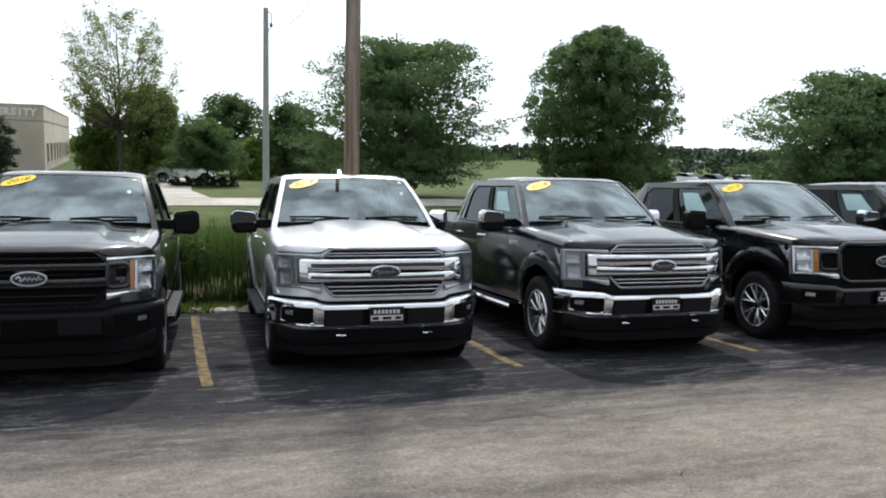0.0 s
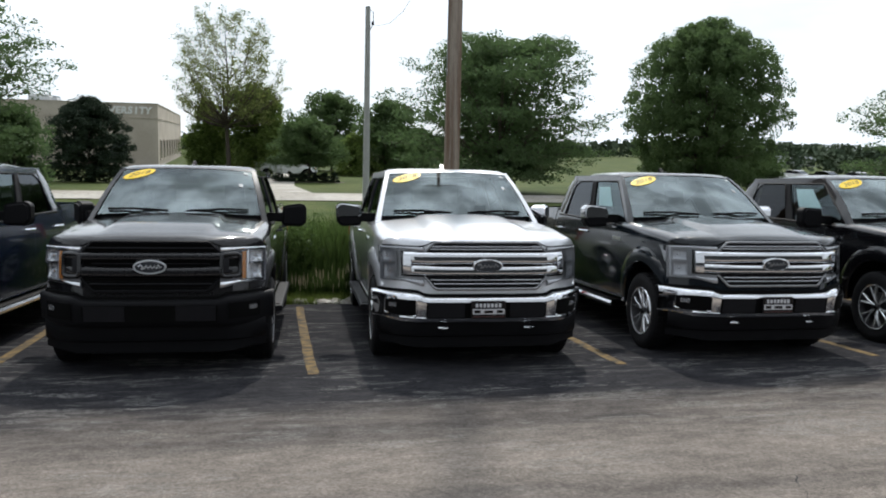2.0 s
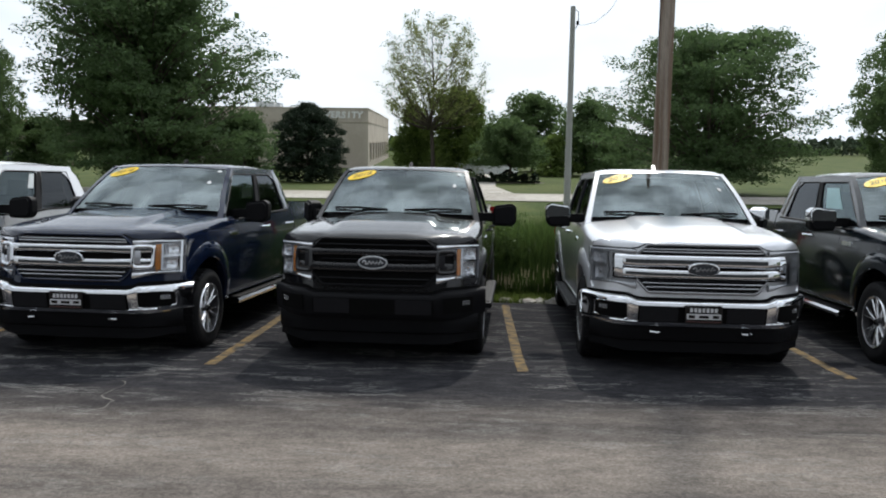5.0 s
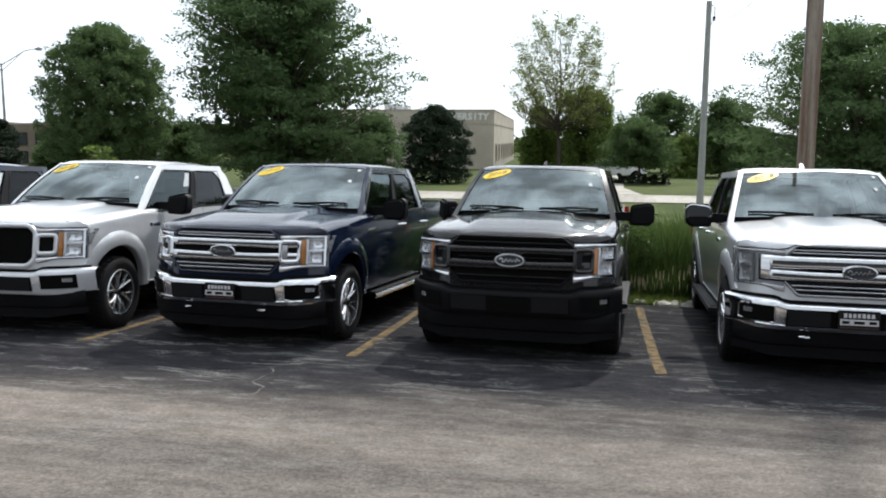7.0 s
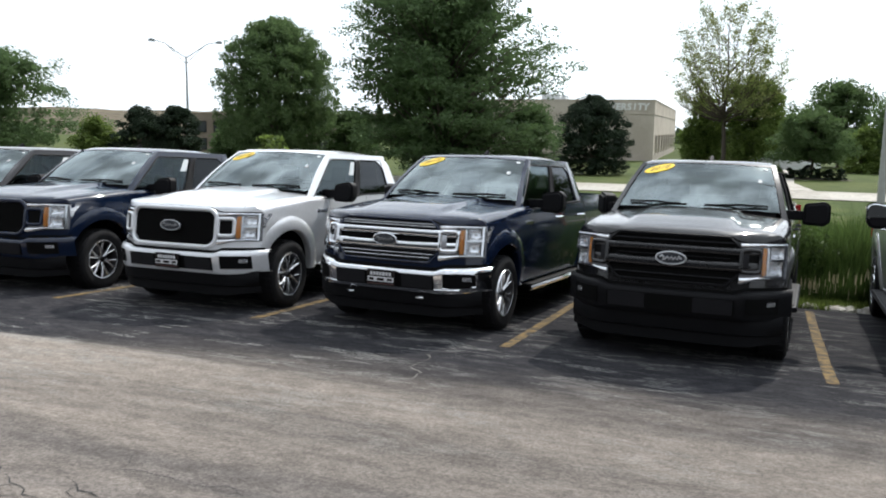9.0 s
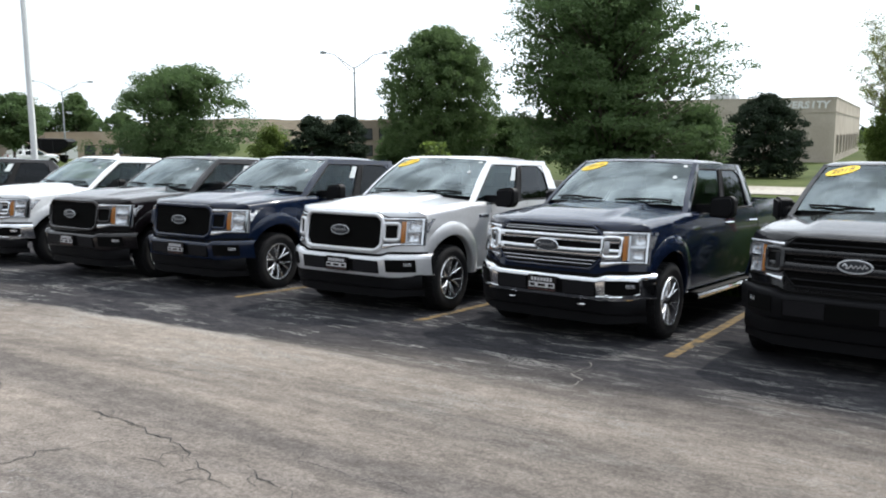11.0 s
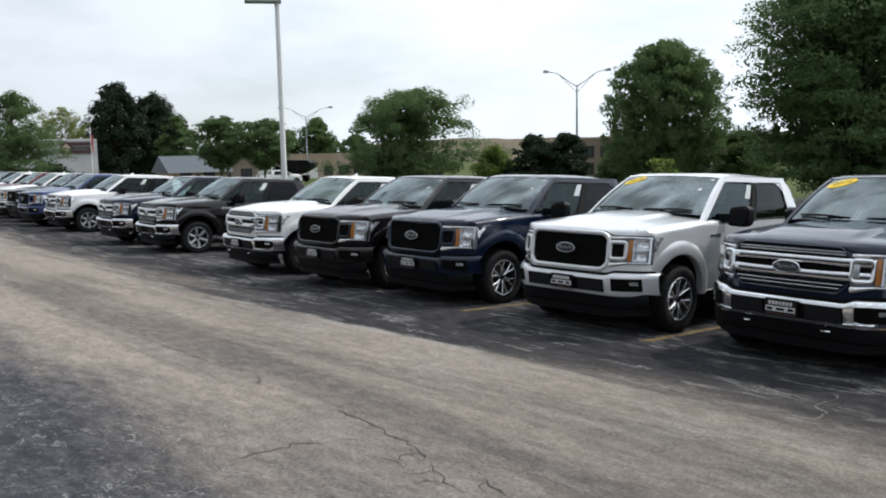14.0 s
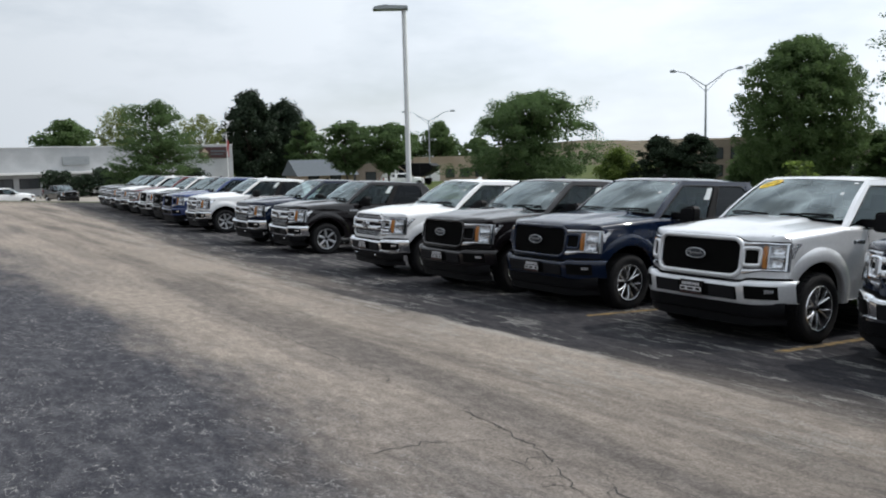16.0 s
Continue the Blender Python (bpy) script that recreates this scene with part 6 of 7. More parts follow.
tree_at(28.9, 62, 11.6, 11.2, "round", M_LEAF, "dense egg-shaped maple tree in full leaf", trunk=0.05, clumps=950, per=85, leaf=0.165, spread=0.36, seed=8, hollow=0.5, lobes=0.06, core=0.20, big=2.0, upright=True, flat=0.9, crest=0.06)
tree_at(44.6, 58, 14.0, 7.7, "cone", M_LEAF_LOCUST, "broad locust tree at the lot's far side", trunk=0.08, fronds=150, seed=9, core=0.14, **LOC)
tree_at(-11.4, 66, 6.6, 5.0, "bush", M_LEAF_DARK, "dark rounded juniper shrub", trunk=0.02, clumps=260, per=150, leaf=0.13, spread=0.36, seed=10, category="shrub", name="shrub", hollow=0.6, lobes=0.1, crest=0.08)
tree_at(2.5, 70, 6.4, 4.2, "bush", M_LEAF, "small round crab apple tree over a mulch bed", upright=True, trunk=0.26, clumps=170, per=150, leaf=0.15, spread=0.40, seed=11, hollow=0.4, lobes=0.15)
tree_at(4.0, 105, 10.6, 8.4, "round", M_LEAF, "mid-green tree beyond the driveway", upright=True, trunk=0.08, clumps=190, per=150, leaf=0.22, seed=12, spread=0.65)
tree_at(7.9, 95, 8.4, 7.2, "round", M_LEAF, "mid-distance rounded tree behind the concrete pole", upright=True, trunk=0.05, clumps=190, per=150, leaf=0.20, seed=13)
tree_at(5.4, 92, 5.0, 3.2, "bush", M_LEAF_LIGHT, "light green shrub by the driveway", trunk=0.03, clumps=110, per=90, leaf=0.22, seed=14, category="shrub", name="shrub")
tree_at(-21.5, 52, 12.9, 12.6, "cone", M_LEAF_LOCUST, "large dark locust tree with layered branches", trunk=0.06, fronds=230, seed=15, core=0.20, rise=0.42, **LOC)
tree_at(-15.6, 54, 4.6, 4.0, "bush", M_LEAF_LOCUST, "leafy growth at the foot of the locust", trunk=0.06, clumps=110, per=120, leaf=0.18, seed=16, category="shrub", name="shrub")
tree_at(-32.7, 64, 9.4, 10.2, "round", M_LEAF, "dense upright oval maple tree", trunk=0.04, clumps=850, per=80, leaf=0.165, spread=0.36, seed=17, hollow=0.5, lobes=0.06, core=0.20, big=2.0, upright=True, flat=0.9, crest=0.06)
tree_at(-50.0, 80, 14.4, 8.6, "dome", M_LEAF_LOCUST, "broad tree with an uneven top beside the street", trunk=0.10, clumps=230, per=230, leaf=0.18, spread=0.70, seed=18, hollow=0.3, lobes=0.5, core=0.14)
tree_at(-41.4, 75, 4.8, 3.8, "bush", M_LEAF_DARK, "dark trimmed evergreen shrub by the street", trunk=0.03, clumps=150, per=140, leaf=0.15, spread=0.34, seed=19, category="shrub", name="shrub", hollow=0.6, crest=0.1)
tree_at(-39.2, 75, 4.8, 3.9, "bush", M_LEAF_DARK, "dark spreading shrub beside the street lamp", trunk=0.03, clumps=150, per=140, leaf=0.15, spread=0.34, seed=20, category="shrub", name="shrub", hollow=0.6, crest=0.1)
tree_at(-44.2, 76, 3.4, 3.0, "bush", M_LEAF_LIGHT, "light green bush among dark shrubs", trunk=0.03, clumps=90, per=90, leaf=0.2, seed=21, category="shrub", name="shrub")
tree_at(-36.0, 68, 3.0, 2.3, "bush", M_LEAF, "low green bush under the maple tree", trunk=0.03, clumps=70, per=90, leaf=0.2, seed=22, category="shrub", name="shrub")
tree_at(-68.9, 160, 12.4, 16.0, "bush", M_LEAF_DARK, "tall dark evergreen tree with a jagged outline", upright=True, trunk=0.02, clumps=280, per=190, leaf=0.3, spread=0.8, seed=23, hollow=0.3, lobes=0.2)
tree_at(-66.7, 162, 14.5, 14.4, "bush", M_LEAF_DARK, "lower dark evergreen tree beside the tall one", upright=True, trunk=0.02, clumps=260, per=180, leaf=0.3, spread=0.8, seed=36, hollow=0.3, lobes=0.2)
tree_at(-75.1, 80, 8.8, 8.2, "dome", M_LEAF_LOCUST, "open tree in front of the pale building", trunk=0.10, fronds=80, per=64, leaf=0.16, spread=0.75, seed=24, lobes=0.3, core=0.05)
tree_at(-80.3, 180, 15.0, 12.2, "wide", M_LEAF, "far tree rising behind the roof", trunk=0.3, clumps=130, per=110, leaf=0.40, spread=0.9, seed=25, lobes=0.4)
for az, d, w, z, sd in ((-72.2, 150, 9.0, 10.4, 26), (-77.2, 165, 8.6, 12.6, 37)):
    px, py = polar(az, d)
    open_tree(px, py, top_h(px, py, z), w, M_LEAF_PALE, "far pale thin tree behind the roof", sd, 0.26, 14)
tree_at(-62.6, 100, 8.2, 6.9, "vase", M_LEAF_LOCUST, "small street tree with a dark forked trunk", trunk=0.34, fronds=60, per=60, leaf=0.19, spread=0.75, seed=27, core=0.10, rise=0.5)
tree_at(-59.8, 100, 7.6, 6.7, "vase", M_LEAF_LOCUST, "small street tree with a spreading top", trunk=0.34, fronds=60, per=60, leaf=0.19, spread=0.75, seed=28, core=0.10, rise=0.5)
tree_at(-65.3, 150, 7.0, 9.6, "bush", M_LEAF, "green tree beside the evergreen", trunk=0.1, clumps=100, per=130, leaf=0.28, seed=29)
tree_at(-56.2, 170, 8.6, 9.8, "round", M_LEAF, "far rounded tree behind the lamp", upright=True, trunk=0.1, clumps=120, per=120, leaf=0.36, spread=0.8, seed=30, lobes=0.4)
tree_at(-58.2, 172, 6.4, 8.0, "bush", M_LEAF, "lower far tree beside the street lamp", upright=True, trunk=0.1, clumps=90, per=110, leaf=0.36, spread=0.8, seed=38, lobes=0.4)
tree_at(-53.6, 165, 9.0, 6.4, "bush", M_LEAF, "far low tree behind rooftops", trunk=0.1, clumps=90, per=90, leaf=0.45, spread=0.8, seed=31)
tree_at(-28.0, 66, 5.0, 3.6, "bush", M_LEAF, "bush between the maple and the locust", trunk=0.05, clumps=100, per=100, leaf=0.2, seed=32, category="shrub", name="shrub")
tree_at(32.4, 80, 4.4, 2.2, "bush", M_LEAF, "low bush beside the maple", trunk=0.04, clumps=80, per=90, leaf=0.22, seed=33, category="shrub", name="shrub")
tree_at(9.6, 120, 9.0, 4.4, "bush", M_LEAF, "low far trees behind the field", trunk=0.04, clumps=120, per=90, leaf=0.34, seed=34)
tree_at(-33.5, 16, 1.3, 2.06, "bush", M_LEAF_LIGHT, "young sapling top behind the silver pickup", trunk=0.5, clumps=34, per=12, leaf=0.11, spread=0.09, core=0.0, seed=35, category="sapling", name="sapling")


def woods(name, az0, az1, d, h0, h1, seed, label):
    """A far band of trees, too small to count."""
    rng = np.random.default_rng(seed)
    pts = []
    n = int((az1 - az0) * d / 40)
    for k in range(n):
        az = rng.uniform(az0, az1)
        dd = d * rng.uniform(0.95, 1.1)
        h = rng.uniform(h0, h1) * (0.75 + 0.5 * noise.noise((az * 0.35, seed, 0)))
        x, y = polar(az, dd)
        r = h * 0.55
        m = 32
        q = rng.normal(size=(m, 3))
        q /= np.linalg.norm(q, axis=1)[:, None]
        q *= rng.uniform(0.5, 1, m)[:, None] ** 0.4
        pts.append(np.array([x, y, -1.8 + h * 0.55]) + q * np.array([r, r, h * 0.5]))
    pts = np.concatenate(pts)
    ob = part(name, leaf_mesh(name, pts, d * 0.0062, rng, 0.8, 1.3), M_FARWOOD)
    return tagged(ob, label, "woods", kind="stuff")


woods("far_woods", 8, 62, 300, 5.0, 8.5, 41, "far dark green belt of trees across the fields")
woods("far_woods", 30, 66, 158, 3.9, 5.0, 46, "dark green hedge of trees beyond the parked cars")
woods("far_woods", -28, 8, 260, 5.0, 8.0, 42, "far woods behind the buildings")
woods("far_woods", -100, -60, 280, 6.0, 11.0, 43, "far woods behind the pale building")
woods("far_woods", 62, 180, 300, 6.0, 9.0, 44, "far woods beyond the lot")
woods("far_woods", 180, 260, 300, 6.0, 9.0, 45, "far woods behind the street")

# bare hill ridge on the horizon
hill = Geo()
rows = []
for k in range(6):
    f = k / 5
    row = []
    for j in range(40):
        az = -56 + 36 * j / 39
        x, y = polar(az, 300 + 90 * f)
        e = smooth((az + 56) / 5) * smooth((-20 - az) / 5)
        z = -2.0 + e * (9.6 + 1.1 * noise.noise((az * 0.25, 0, 0)) + 0.5 * noise.noise((az * 0.9, 4, 0))) * smooth(f * 1.6)
        row.append((x, y, z))
    rows.append(row)
hill.grid(rows)
tagged(part("far_hill", hill.mesh("far_hill"), M_BROWNROOF), "bare brownish hill ridge on the horizon", "hill", kind="structure")


def weeds():
    rng = np.random.default_rng(5)
    v, f, sv, sf = [], [], [], []
    spots = []
    for _ in range(15000):
        spots.append((rng.uniform(-58, 16), 12.35 + abs(rng.normal()) * 0.9))
    for _ in range(13000):
        spots.append((rng.uniform(-0.4, 2.0), 12.72 + abs(rng.normal()) * 1.2))
    for _ in range(16000):
        spots.append((rng.uniform(-9, 9), 12.75 + abs(rng.normal()) * 0.8))
    for _ in range(15000):
        spots.append((rng.uniform(-0.8, 3.2), rng.uniform(13.4, 24.0)))
    for x, y in [(a, c + row_shift(a)) for a, c in spots]:
        if -0.6 < x < 2.2 and y < 12.85:
            continue
        z = ground_z(x, y) - 0.03
        patch = 0.5 + 0.5 * noise.noise((x * 0.9, y * 0.9, 5))
        h = rng.uniform(0.35, 0.95) * (0.65 + 0.9 * patch) * (0.25 + 0.85 * min(1, (y - row_shift(x) - 12.5) / 1.5)) * (1 - 0.35 * smooth((y - row_shift(x) - 17) / 5))
        if -1.0 < x < 3.4:
            h *= 1 + 0.4 * smooth((y - 13.0) / 1.0)
        a = rng.uniform(0, 6.28)
        w = rng.uniform(0.005, 0.013)
        dx, dy = math.cos(a) * w, math.sin(a) * w
        bx, by = rng.normal(size=2) * 0.16 * h
        k = len(v)
        v += [(x - dx, y - dy, z), (x + dx, y + dy, z), (x + bx * 0.4 + dx * 0.7, y + by * 0.4 + dy * 0.7, z + h * 0.6), (x + bx * 0.4 - dx * 0.7, y + by * 0.4 - dy * 0.7, z + h * 0.6), (x + bx, y + by, z + h)]
        f += [(k, k + 1, k + 2, k + 3), (k + 3, k + 2, k + 4)]
        if rng.uniform() < 0.12 and y - row_shift(x) < 12.95:
            k = len(sv)
            tx, ty, tz = x + bx, y + by, z + h * 0.92
            sv += [(tx - 0.006, ty, tz), (tx + 0.006, ty, tz), (tx + 0.005 + bx * 0.1, ty, tz + 0.11), (tx + bx * 0.12, ty + 0.01, tz + 0.15)]
            sf += [(k, k + 1, k + 2, k + 3)]
    for nm, vv, ff, mat, lab in (("tall_weeds", v, f, M_WEED, "tall green weeds and grasses along the lot's edge"), ("grass_seed_heads", sv, sf, M_SEED, "pale dry grass seed heads")):
        me = bpy.data.meshes.new(nm)
        me.from_pydata(vv, [], ff)
        tagged(part(nm, me, mat), lab, "weeds", kind="stuff")


def edge_grass():
    """Short sunlit grass between the stones and the weeds."""
    rng = np.random.default_rng(8)
    n = 8000
    xs, ys = rng.uniform(-0.6, 2.2, n), 12.42 + rng.uniform(0, 1, n) ** 1.2 * 0.9
    v, f = [], []
    for x, y in zip(xs, ys):
        z, h, a = ground_z(x, y) - 0.03, rng.uniform(0.06, 0.20) * (0.8 + 0.9 * (y - 12.4)), rng.uniform(0, 6.28)
        dx, dy = 0.007 * math.cos(a), 0.007 * math.sin(a)
        bx, by = rng.normal(size=2) * 0.45 * h
        k = len(v)
        v += [(x - dx, y - dy, z), (x + dx, y + dy, z), (x + bx, y + by, z + h)]
        f.append((k, k + 1, k + 2))
    me = bpy.data.meshes.new("edge_grass")
    me.from_pydata(v, [], f)
    tagged(part("edge_grass", me, M_EDGE_GRASS), "short light green grass at the end of the paving", "grass", kind="stuff")


weeds()
edge_grass()
# taller leafy weed plants in the gap
for wx, wy, wh, ws in ((0.72, 13.6, 1.45, 61), (0.30, 13.5, 1.35, 65), (0.05, 13.9, 1.5, 66), (1.15, 13.8, 1.0, 62), (0.45, 13.9, 1.2, 63), (1.6, 14.0, 0.95, 64)):
    rng = np.random.default_rng(ws)
    t = empty("weed_plant", pose(wx, wy, ground_z(wx, wy) - 0.03), "tall leafy green weed behind the parked trucks", "weed", "tall weeds")
    g, pts = Geo(), []
    for k in range(5):
        a, l = rng.uniform(0, 6.28), rng.uniform(0.08, 0.28)
        h = wh * rng.uniform(0.75, 1.0)
        g.tube([(0, 0, 0), (l * math.cos(a) * 0.4, l * math.sin(a) * 0.4, h * 0.5), (l * math.cos(a), l * math.sin(a), h)], [0.012, 0.009, 0.004], 5)
        for z in np.linspace(0.1, 1.0, 170):
            pts.append((l * math.cos(a) * z + rng.normal() * 0.085, l * math.sin(a) * z + rng.normal() * 0.085, h * z))
    part("stem", g.mesh("stem"), M_WEED, t)
    part("leaves", leaf_mesh("leaves", np.array(pts), 0.07, rng, 0.5, 2.6), M_WEED, t)

# pale stones at the end of the paving
rng = np.random.default_rng(9)
for k in range(26):
    bm = bmesh.new()
    bmesh.ops.create_icosphere(bm, subdivisions=2, radius=1.0)
    s = rng.uniform(0.05, 0.13)
    for v in bm.verts:
        v.co *= s * (1 + 0.35 * noise.noise(v.co * 1.6 + Vector((k * 3.1, 0, 0))))
        v.co.z *= 0.62
    me = bpy.data.meshes.new("stone")
    bm.to_mesh(me)
    bm.free()
    x, y = rng.uniform(0.1, 1.7), 12.3 + rng.uniform(0.05, 0.35)
    ob = part("stone", me, M_GRAVEL)
    ob.location = (x, y, ground_z(x, y) - 0.01)
    ob.rotation_euler = (0, 0, rng.uniform(0, 6))
    tagged(ob, "pale rounded stone at the edge of the paving", "stone", "edge stones")

# unseen plain wall, added behind the viewer so chrome and paint reflect something dark
tagged(part("wall_rear", Geo().box(-70, 70, -34.4, -34, 0.2, 8.2).mesh("wall_rear"), M_REFLECTION_WALL), "plain dark wall added out of view to darken reflections", "wall", kind="structure")

# ---- poles, lamps and wires ----
def round_pole(name, x, y, z_top, r0, r1, mat, label, category):
    z0 = ground_z(x, y) - 0.2
    t = empty(name, pose(x, y, z0), label, category)
    g = Geo()
    h = z_top - z0
    g.tube([(0, 0, h * k / 8) for k in range(9)], [r0 + (r1 - r0) * k / 8 for k in range(9)], 20)
    part("shaft", g.mesh("shaft"), mat, t)
    return t, h


wp, h = round_pole("utility_pole", 3.72, 16.6, 14.0, 0.165, 0.115, M_WOODPOLE, "weathered brown wooden utility pole behind the trucks", "utility pole")
part("pole_conduit", Geo().tube([(-0.15, -0.05, 4.6), (-0.15, -0.05, 10.9)], 0.008, 6).mesh("pole_conduit"), M_GALV, wp)
part("crossarm", Geo().box(-1.2, 1.2, -0.16, -0.06, h - 0.55, h - 0.42).mesh("crossarm", 0.01), M_WOODPOLE, wp)
cp, h = round_pole("concrete_pole", 4.54, 40.0, 8.35, 0.17, 0.115, M_CONCRETE, "slim grey concrete pole on the grass verge", "pole")
part("bracket", Geo().tube([(0.10, 0, h - 0.15), (0.26, 0, h - 0.25), (0.26, 0, h - 0.8), (0.12, 0, h - 1.05)], 0.022, 6).mesh("bracket"), M_GALV, cp, "small steel bracket near the top")
part("insulator", Geo().lathe([(0, 0.001), (0.0, 0.06), (0.16, 0.07), (0.18, 0.001)], 10, 2, (0.24, 0, h - 0.85)).mesh("insulator"), M_PLASTIC, cp)
# the wire sags between the two poles
sag = [(0, 7.4), (0.12, 6.6), (0.25, 6.1), (0.4, 6.03), (0.6, 6.33), (0.8, 6.87), (1, 7.5)]
wire_pts = [(3.60 + 1.16 * u, 16.5 + 23.5 * u, curve_at(u, sag)) for u in (k / 28 for k in range(29))]
tagged(part("service_wire", Geo().tube(wire_pts, 0.0075, 5).mesh("service_wire"), M_PLASTIC), "thin wire drooping from the wooden pole to the concrete pole", "wire")

lp, h = round_pole("lot_light", -21.95, 13.27, 6.78, 0.088, 0.072, M_WHITEPOLE, "white painted steel parking lot light pole", "parking lot light")
lamp_head = part("lamp_head", Geo().prism([(-0.95, 0.0), (0.12, 0.0), (0.12, 0.10), (-0.60, 0.14), (-0.90, 0.09)], 0, -0.20, 0.20).mesh("lamp_head", 0.015), M_GALV, lp, "flat grey lamp head")
lamp_head.location = (0, 0, h - 0.12)
lamp_head.rotation_euler = (0, 0, radians(-32))
part("base_cap", Geo().lathe([(0.1, 0.16), (0.42, 0.16), (0.46, 0.10)], 14, 2).mesh("base_cap"), M_CONCRETE, lp)


def street_lamp(az, d, z_top, half):
    x, y = polar(az, d)
    z0 = ground_z(x, y)
    h = z_top - z0
    t = empty("street_lamp", pose(x, y, z0, 0, 0, -az), "tall galvanised street lamp with two curved arms", "street lamp", "street lamps")
    part("shaft", Geo().tube([(0, 0, 0), (0, 0, h * 0.5), (0, 0, h * 0.86)], [0.14, 0.11, 0.07], 10).mesh("shaft"), M_GALV, t)
    for s in (1, -1):
        part("arm", Geo().tube([(0, 0, h * 0.85), (s * half * 0.25, 0, h * 0.895), (s * half * 0.6, 0, h * 0.965), (s * half * 0.9, 0, h * 0.985)], [0.05, 0.045, 0.04, 0.035], 7).tube([(0, 0, h * 0.80), (s * half * 0.25, 0, h * 0.872), (s * half * 0.55, 0, h * 0.955)], [0.03, 0.03, 0.03], 6).mesh("arm"), M_GALV, t)
        part("lamp_head", Geo().prism([(s * half * 0.84, h * 0.983), (s * half * 0.95, h * 0.998), (s * half * 1.06, h * 0.99), (s * half * 1.04, h * 0.972), (s * half * 0.88, h * 0.972)], 1, -0.13, 0.13).mesh("lamp_head", 0.02), M_GALV, t)
    return t


street_lamp(-38.5, 82, 9.9, 3.1)
street_lamp(-56.9, 135, 9.9, 4.1)

# ---- buildings ----
def building(name, p, q, depth, z0, z1, mat, label, cat="building"):
    """A walled block whose front runs from p to q (left to right as seen); local x along the front, y into the block."""
    dx, dy = q[0] - p[0], q[1] - p[1]
    ang = math.degrees(math.atan2(dy, dx))
    w = math.hypot(dx, dy)
    t = empty(name, pose(p[0], p[1], z0, 0, 0, ang), label, cat)
    h = z1 - z0
    part("wall", Geo().box(0, w, 0, 0.3, -0.6, h).box(0, w, depth - 0.3, depth, -0.6, h).box(0, 0.3, 0.3, depth - 0.3, -0.6, h).box(w - 0.3, w, 0.3, depth - 0.3, -0.6, h).mesh("wall"), mat, t)
    part("roof", Geo().box(0.3, w - 0.3, 0.3, depth - 0.3, h - 0.45, h - 0.3).mesh("roof"), M_GREYROOF, t)
    part("parapet_cap", Geo().box(-0.06, w + 0.06, -0.06, 0.36, h, h + 0.10).box(-0.06, w + 0.06, depth - 0.36, depth + 0.06, h, h + 0.10).box(-0.06, 0.36, 0.36, depth - 0.36, h, h + 0.1).box(w - 0.36, w + 0.06, 0.36, depth - 0.36, h, h + 0.1).mesh("parapet_cap"), M_WHITEPAINT if mat is M_WHITEWALL else mat, t)
    return t, w, h


def front_window(t, x0, x1, z0, z1, y=0.0, bars=1):
    w = part("window", Geo().box(x0, x1, y - 0.04, y + 0.05, z0, z1).mesh("window"), M_DARKWIN, t)
    g = Geo()
    e = 0.09
    g.box(x0 - e, x1 + e, y - 0.09, y + 0.02, z1, z1 + e).box(x0 - e, x1 + e, y - 0.14, y + 0.02, z0 - e, z0).box(x0 - e, x0, y - 0.09, y + 0.02, z0, z1).box(x1, x1 + e, y - 0.09, y + 0.02, z0, z1)
    for k in range(bars):
        c = x0 + (x1 - x0) * (k + 1) / (bars + 1)
        g.box(c - 0.03, c + 0.03, y - 0.07, y - 0.03, z0, z1)
    part("window_frame", g.mesh("window_frame"), M_PANEL, w)


# tan office block: long front and a deep flank
near_c = polar(-7.3, 110)
front_l = (near_c[0] - 27, near_c[1] - 1.6)
tb, tw, th = building("office_building", front_l, near_c, 60, -1.9, 5.9, M_TANWALL, "tan concrete office building with pale letters on its front")
for k, ch in enumerate("UNIVERSITY"):
    me = digits_mesh(ch, 1.16, 0.05)
    for v in me.vertices:
        u, w, d = v.co
        v.co = (u + tw - 1.15 - 0.70 * (9 - k), -0.10 - d, w + th - 0.85)
    part("sign_letter", me, M_WHITEPAINT, tb)
part("roof_unit", Geo().box(tw - 15.5, tw - 13.0, 4.0, 6.5, th - 0.3, th + 0.95).box(tw - 12.9, tw - 12.2, 4.2, 6.0, th - 0.3, th + 0.6).mesh("roof_unit", 0.03), M_WHITEPAINT, tb, "pale metal roof unit")
for x0 in (tw - 5.6, tw - 11.0, tw - 16.4):
    front_window(tb, x0, x0 + 1.9, 1.0, 3.1, bars=1)
for k in range(9):
    c = 3.0 + 6.2 * k
    wn_ = part("flank_window", Geo().box(tw - 0.02, tw + 0.03, c, c + 2.9, 1.0, 3.3).mesh("flank_window"), M_DARKWIN, tb)
    part("window_surround", Geo().box(tw, tw + 0.10, c - 0.2, c, 0.8, 3.5).box(tw, tw + 0.10, c + 2.9, c + 3.1, 0.8, 3.5).box(tw, tw + 0.10, c, c + 2.9, 3.3, 3.5).box(tw, tw + 0.14, c, c + 2.9, 0.8, 1.0).mesh("window_surround"), M_TANWALL, wn_)
part("wall_band", Geo().box(0.3, tw + 0.07, -0.07, -0.003, th - 1.75, th - 1.6).box(tw + 0.003, tw + 0.07, 0.0, 59, th - 1.75, th - 1.6).mesh("wall_band"), M_TANWALL, tb)
part("roof_unit", Geo().box(tw - 15.5, tw - 12.6, 6, 9, th - 0.3, th + 0.9).mesh("roof_unit", 0.05), M_GALV, tb, "grey rooftop air unit")

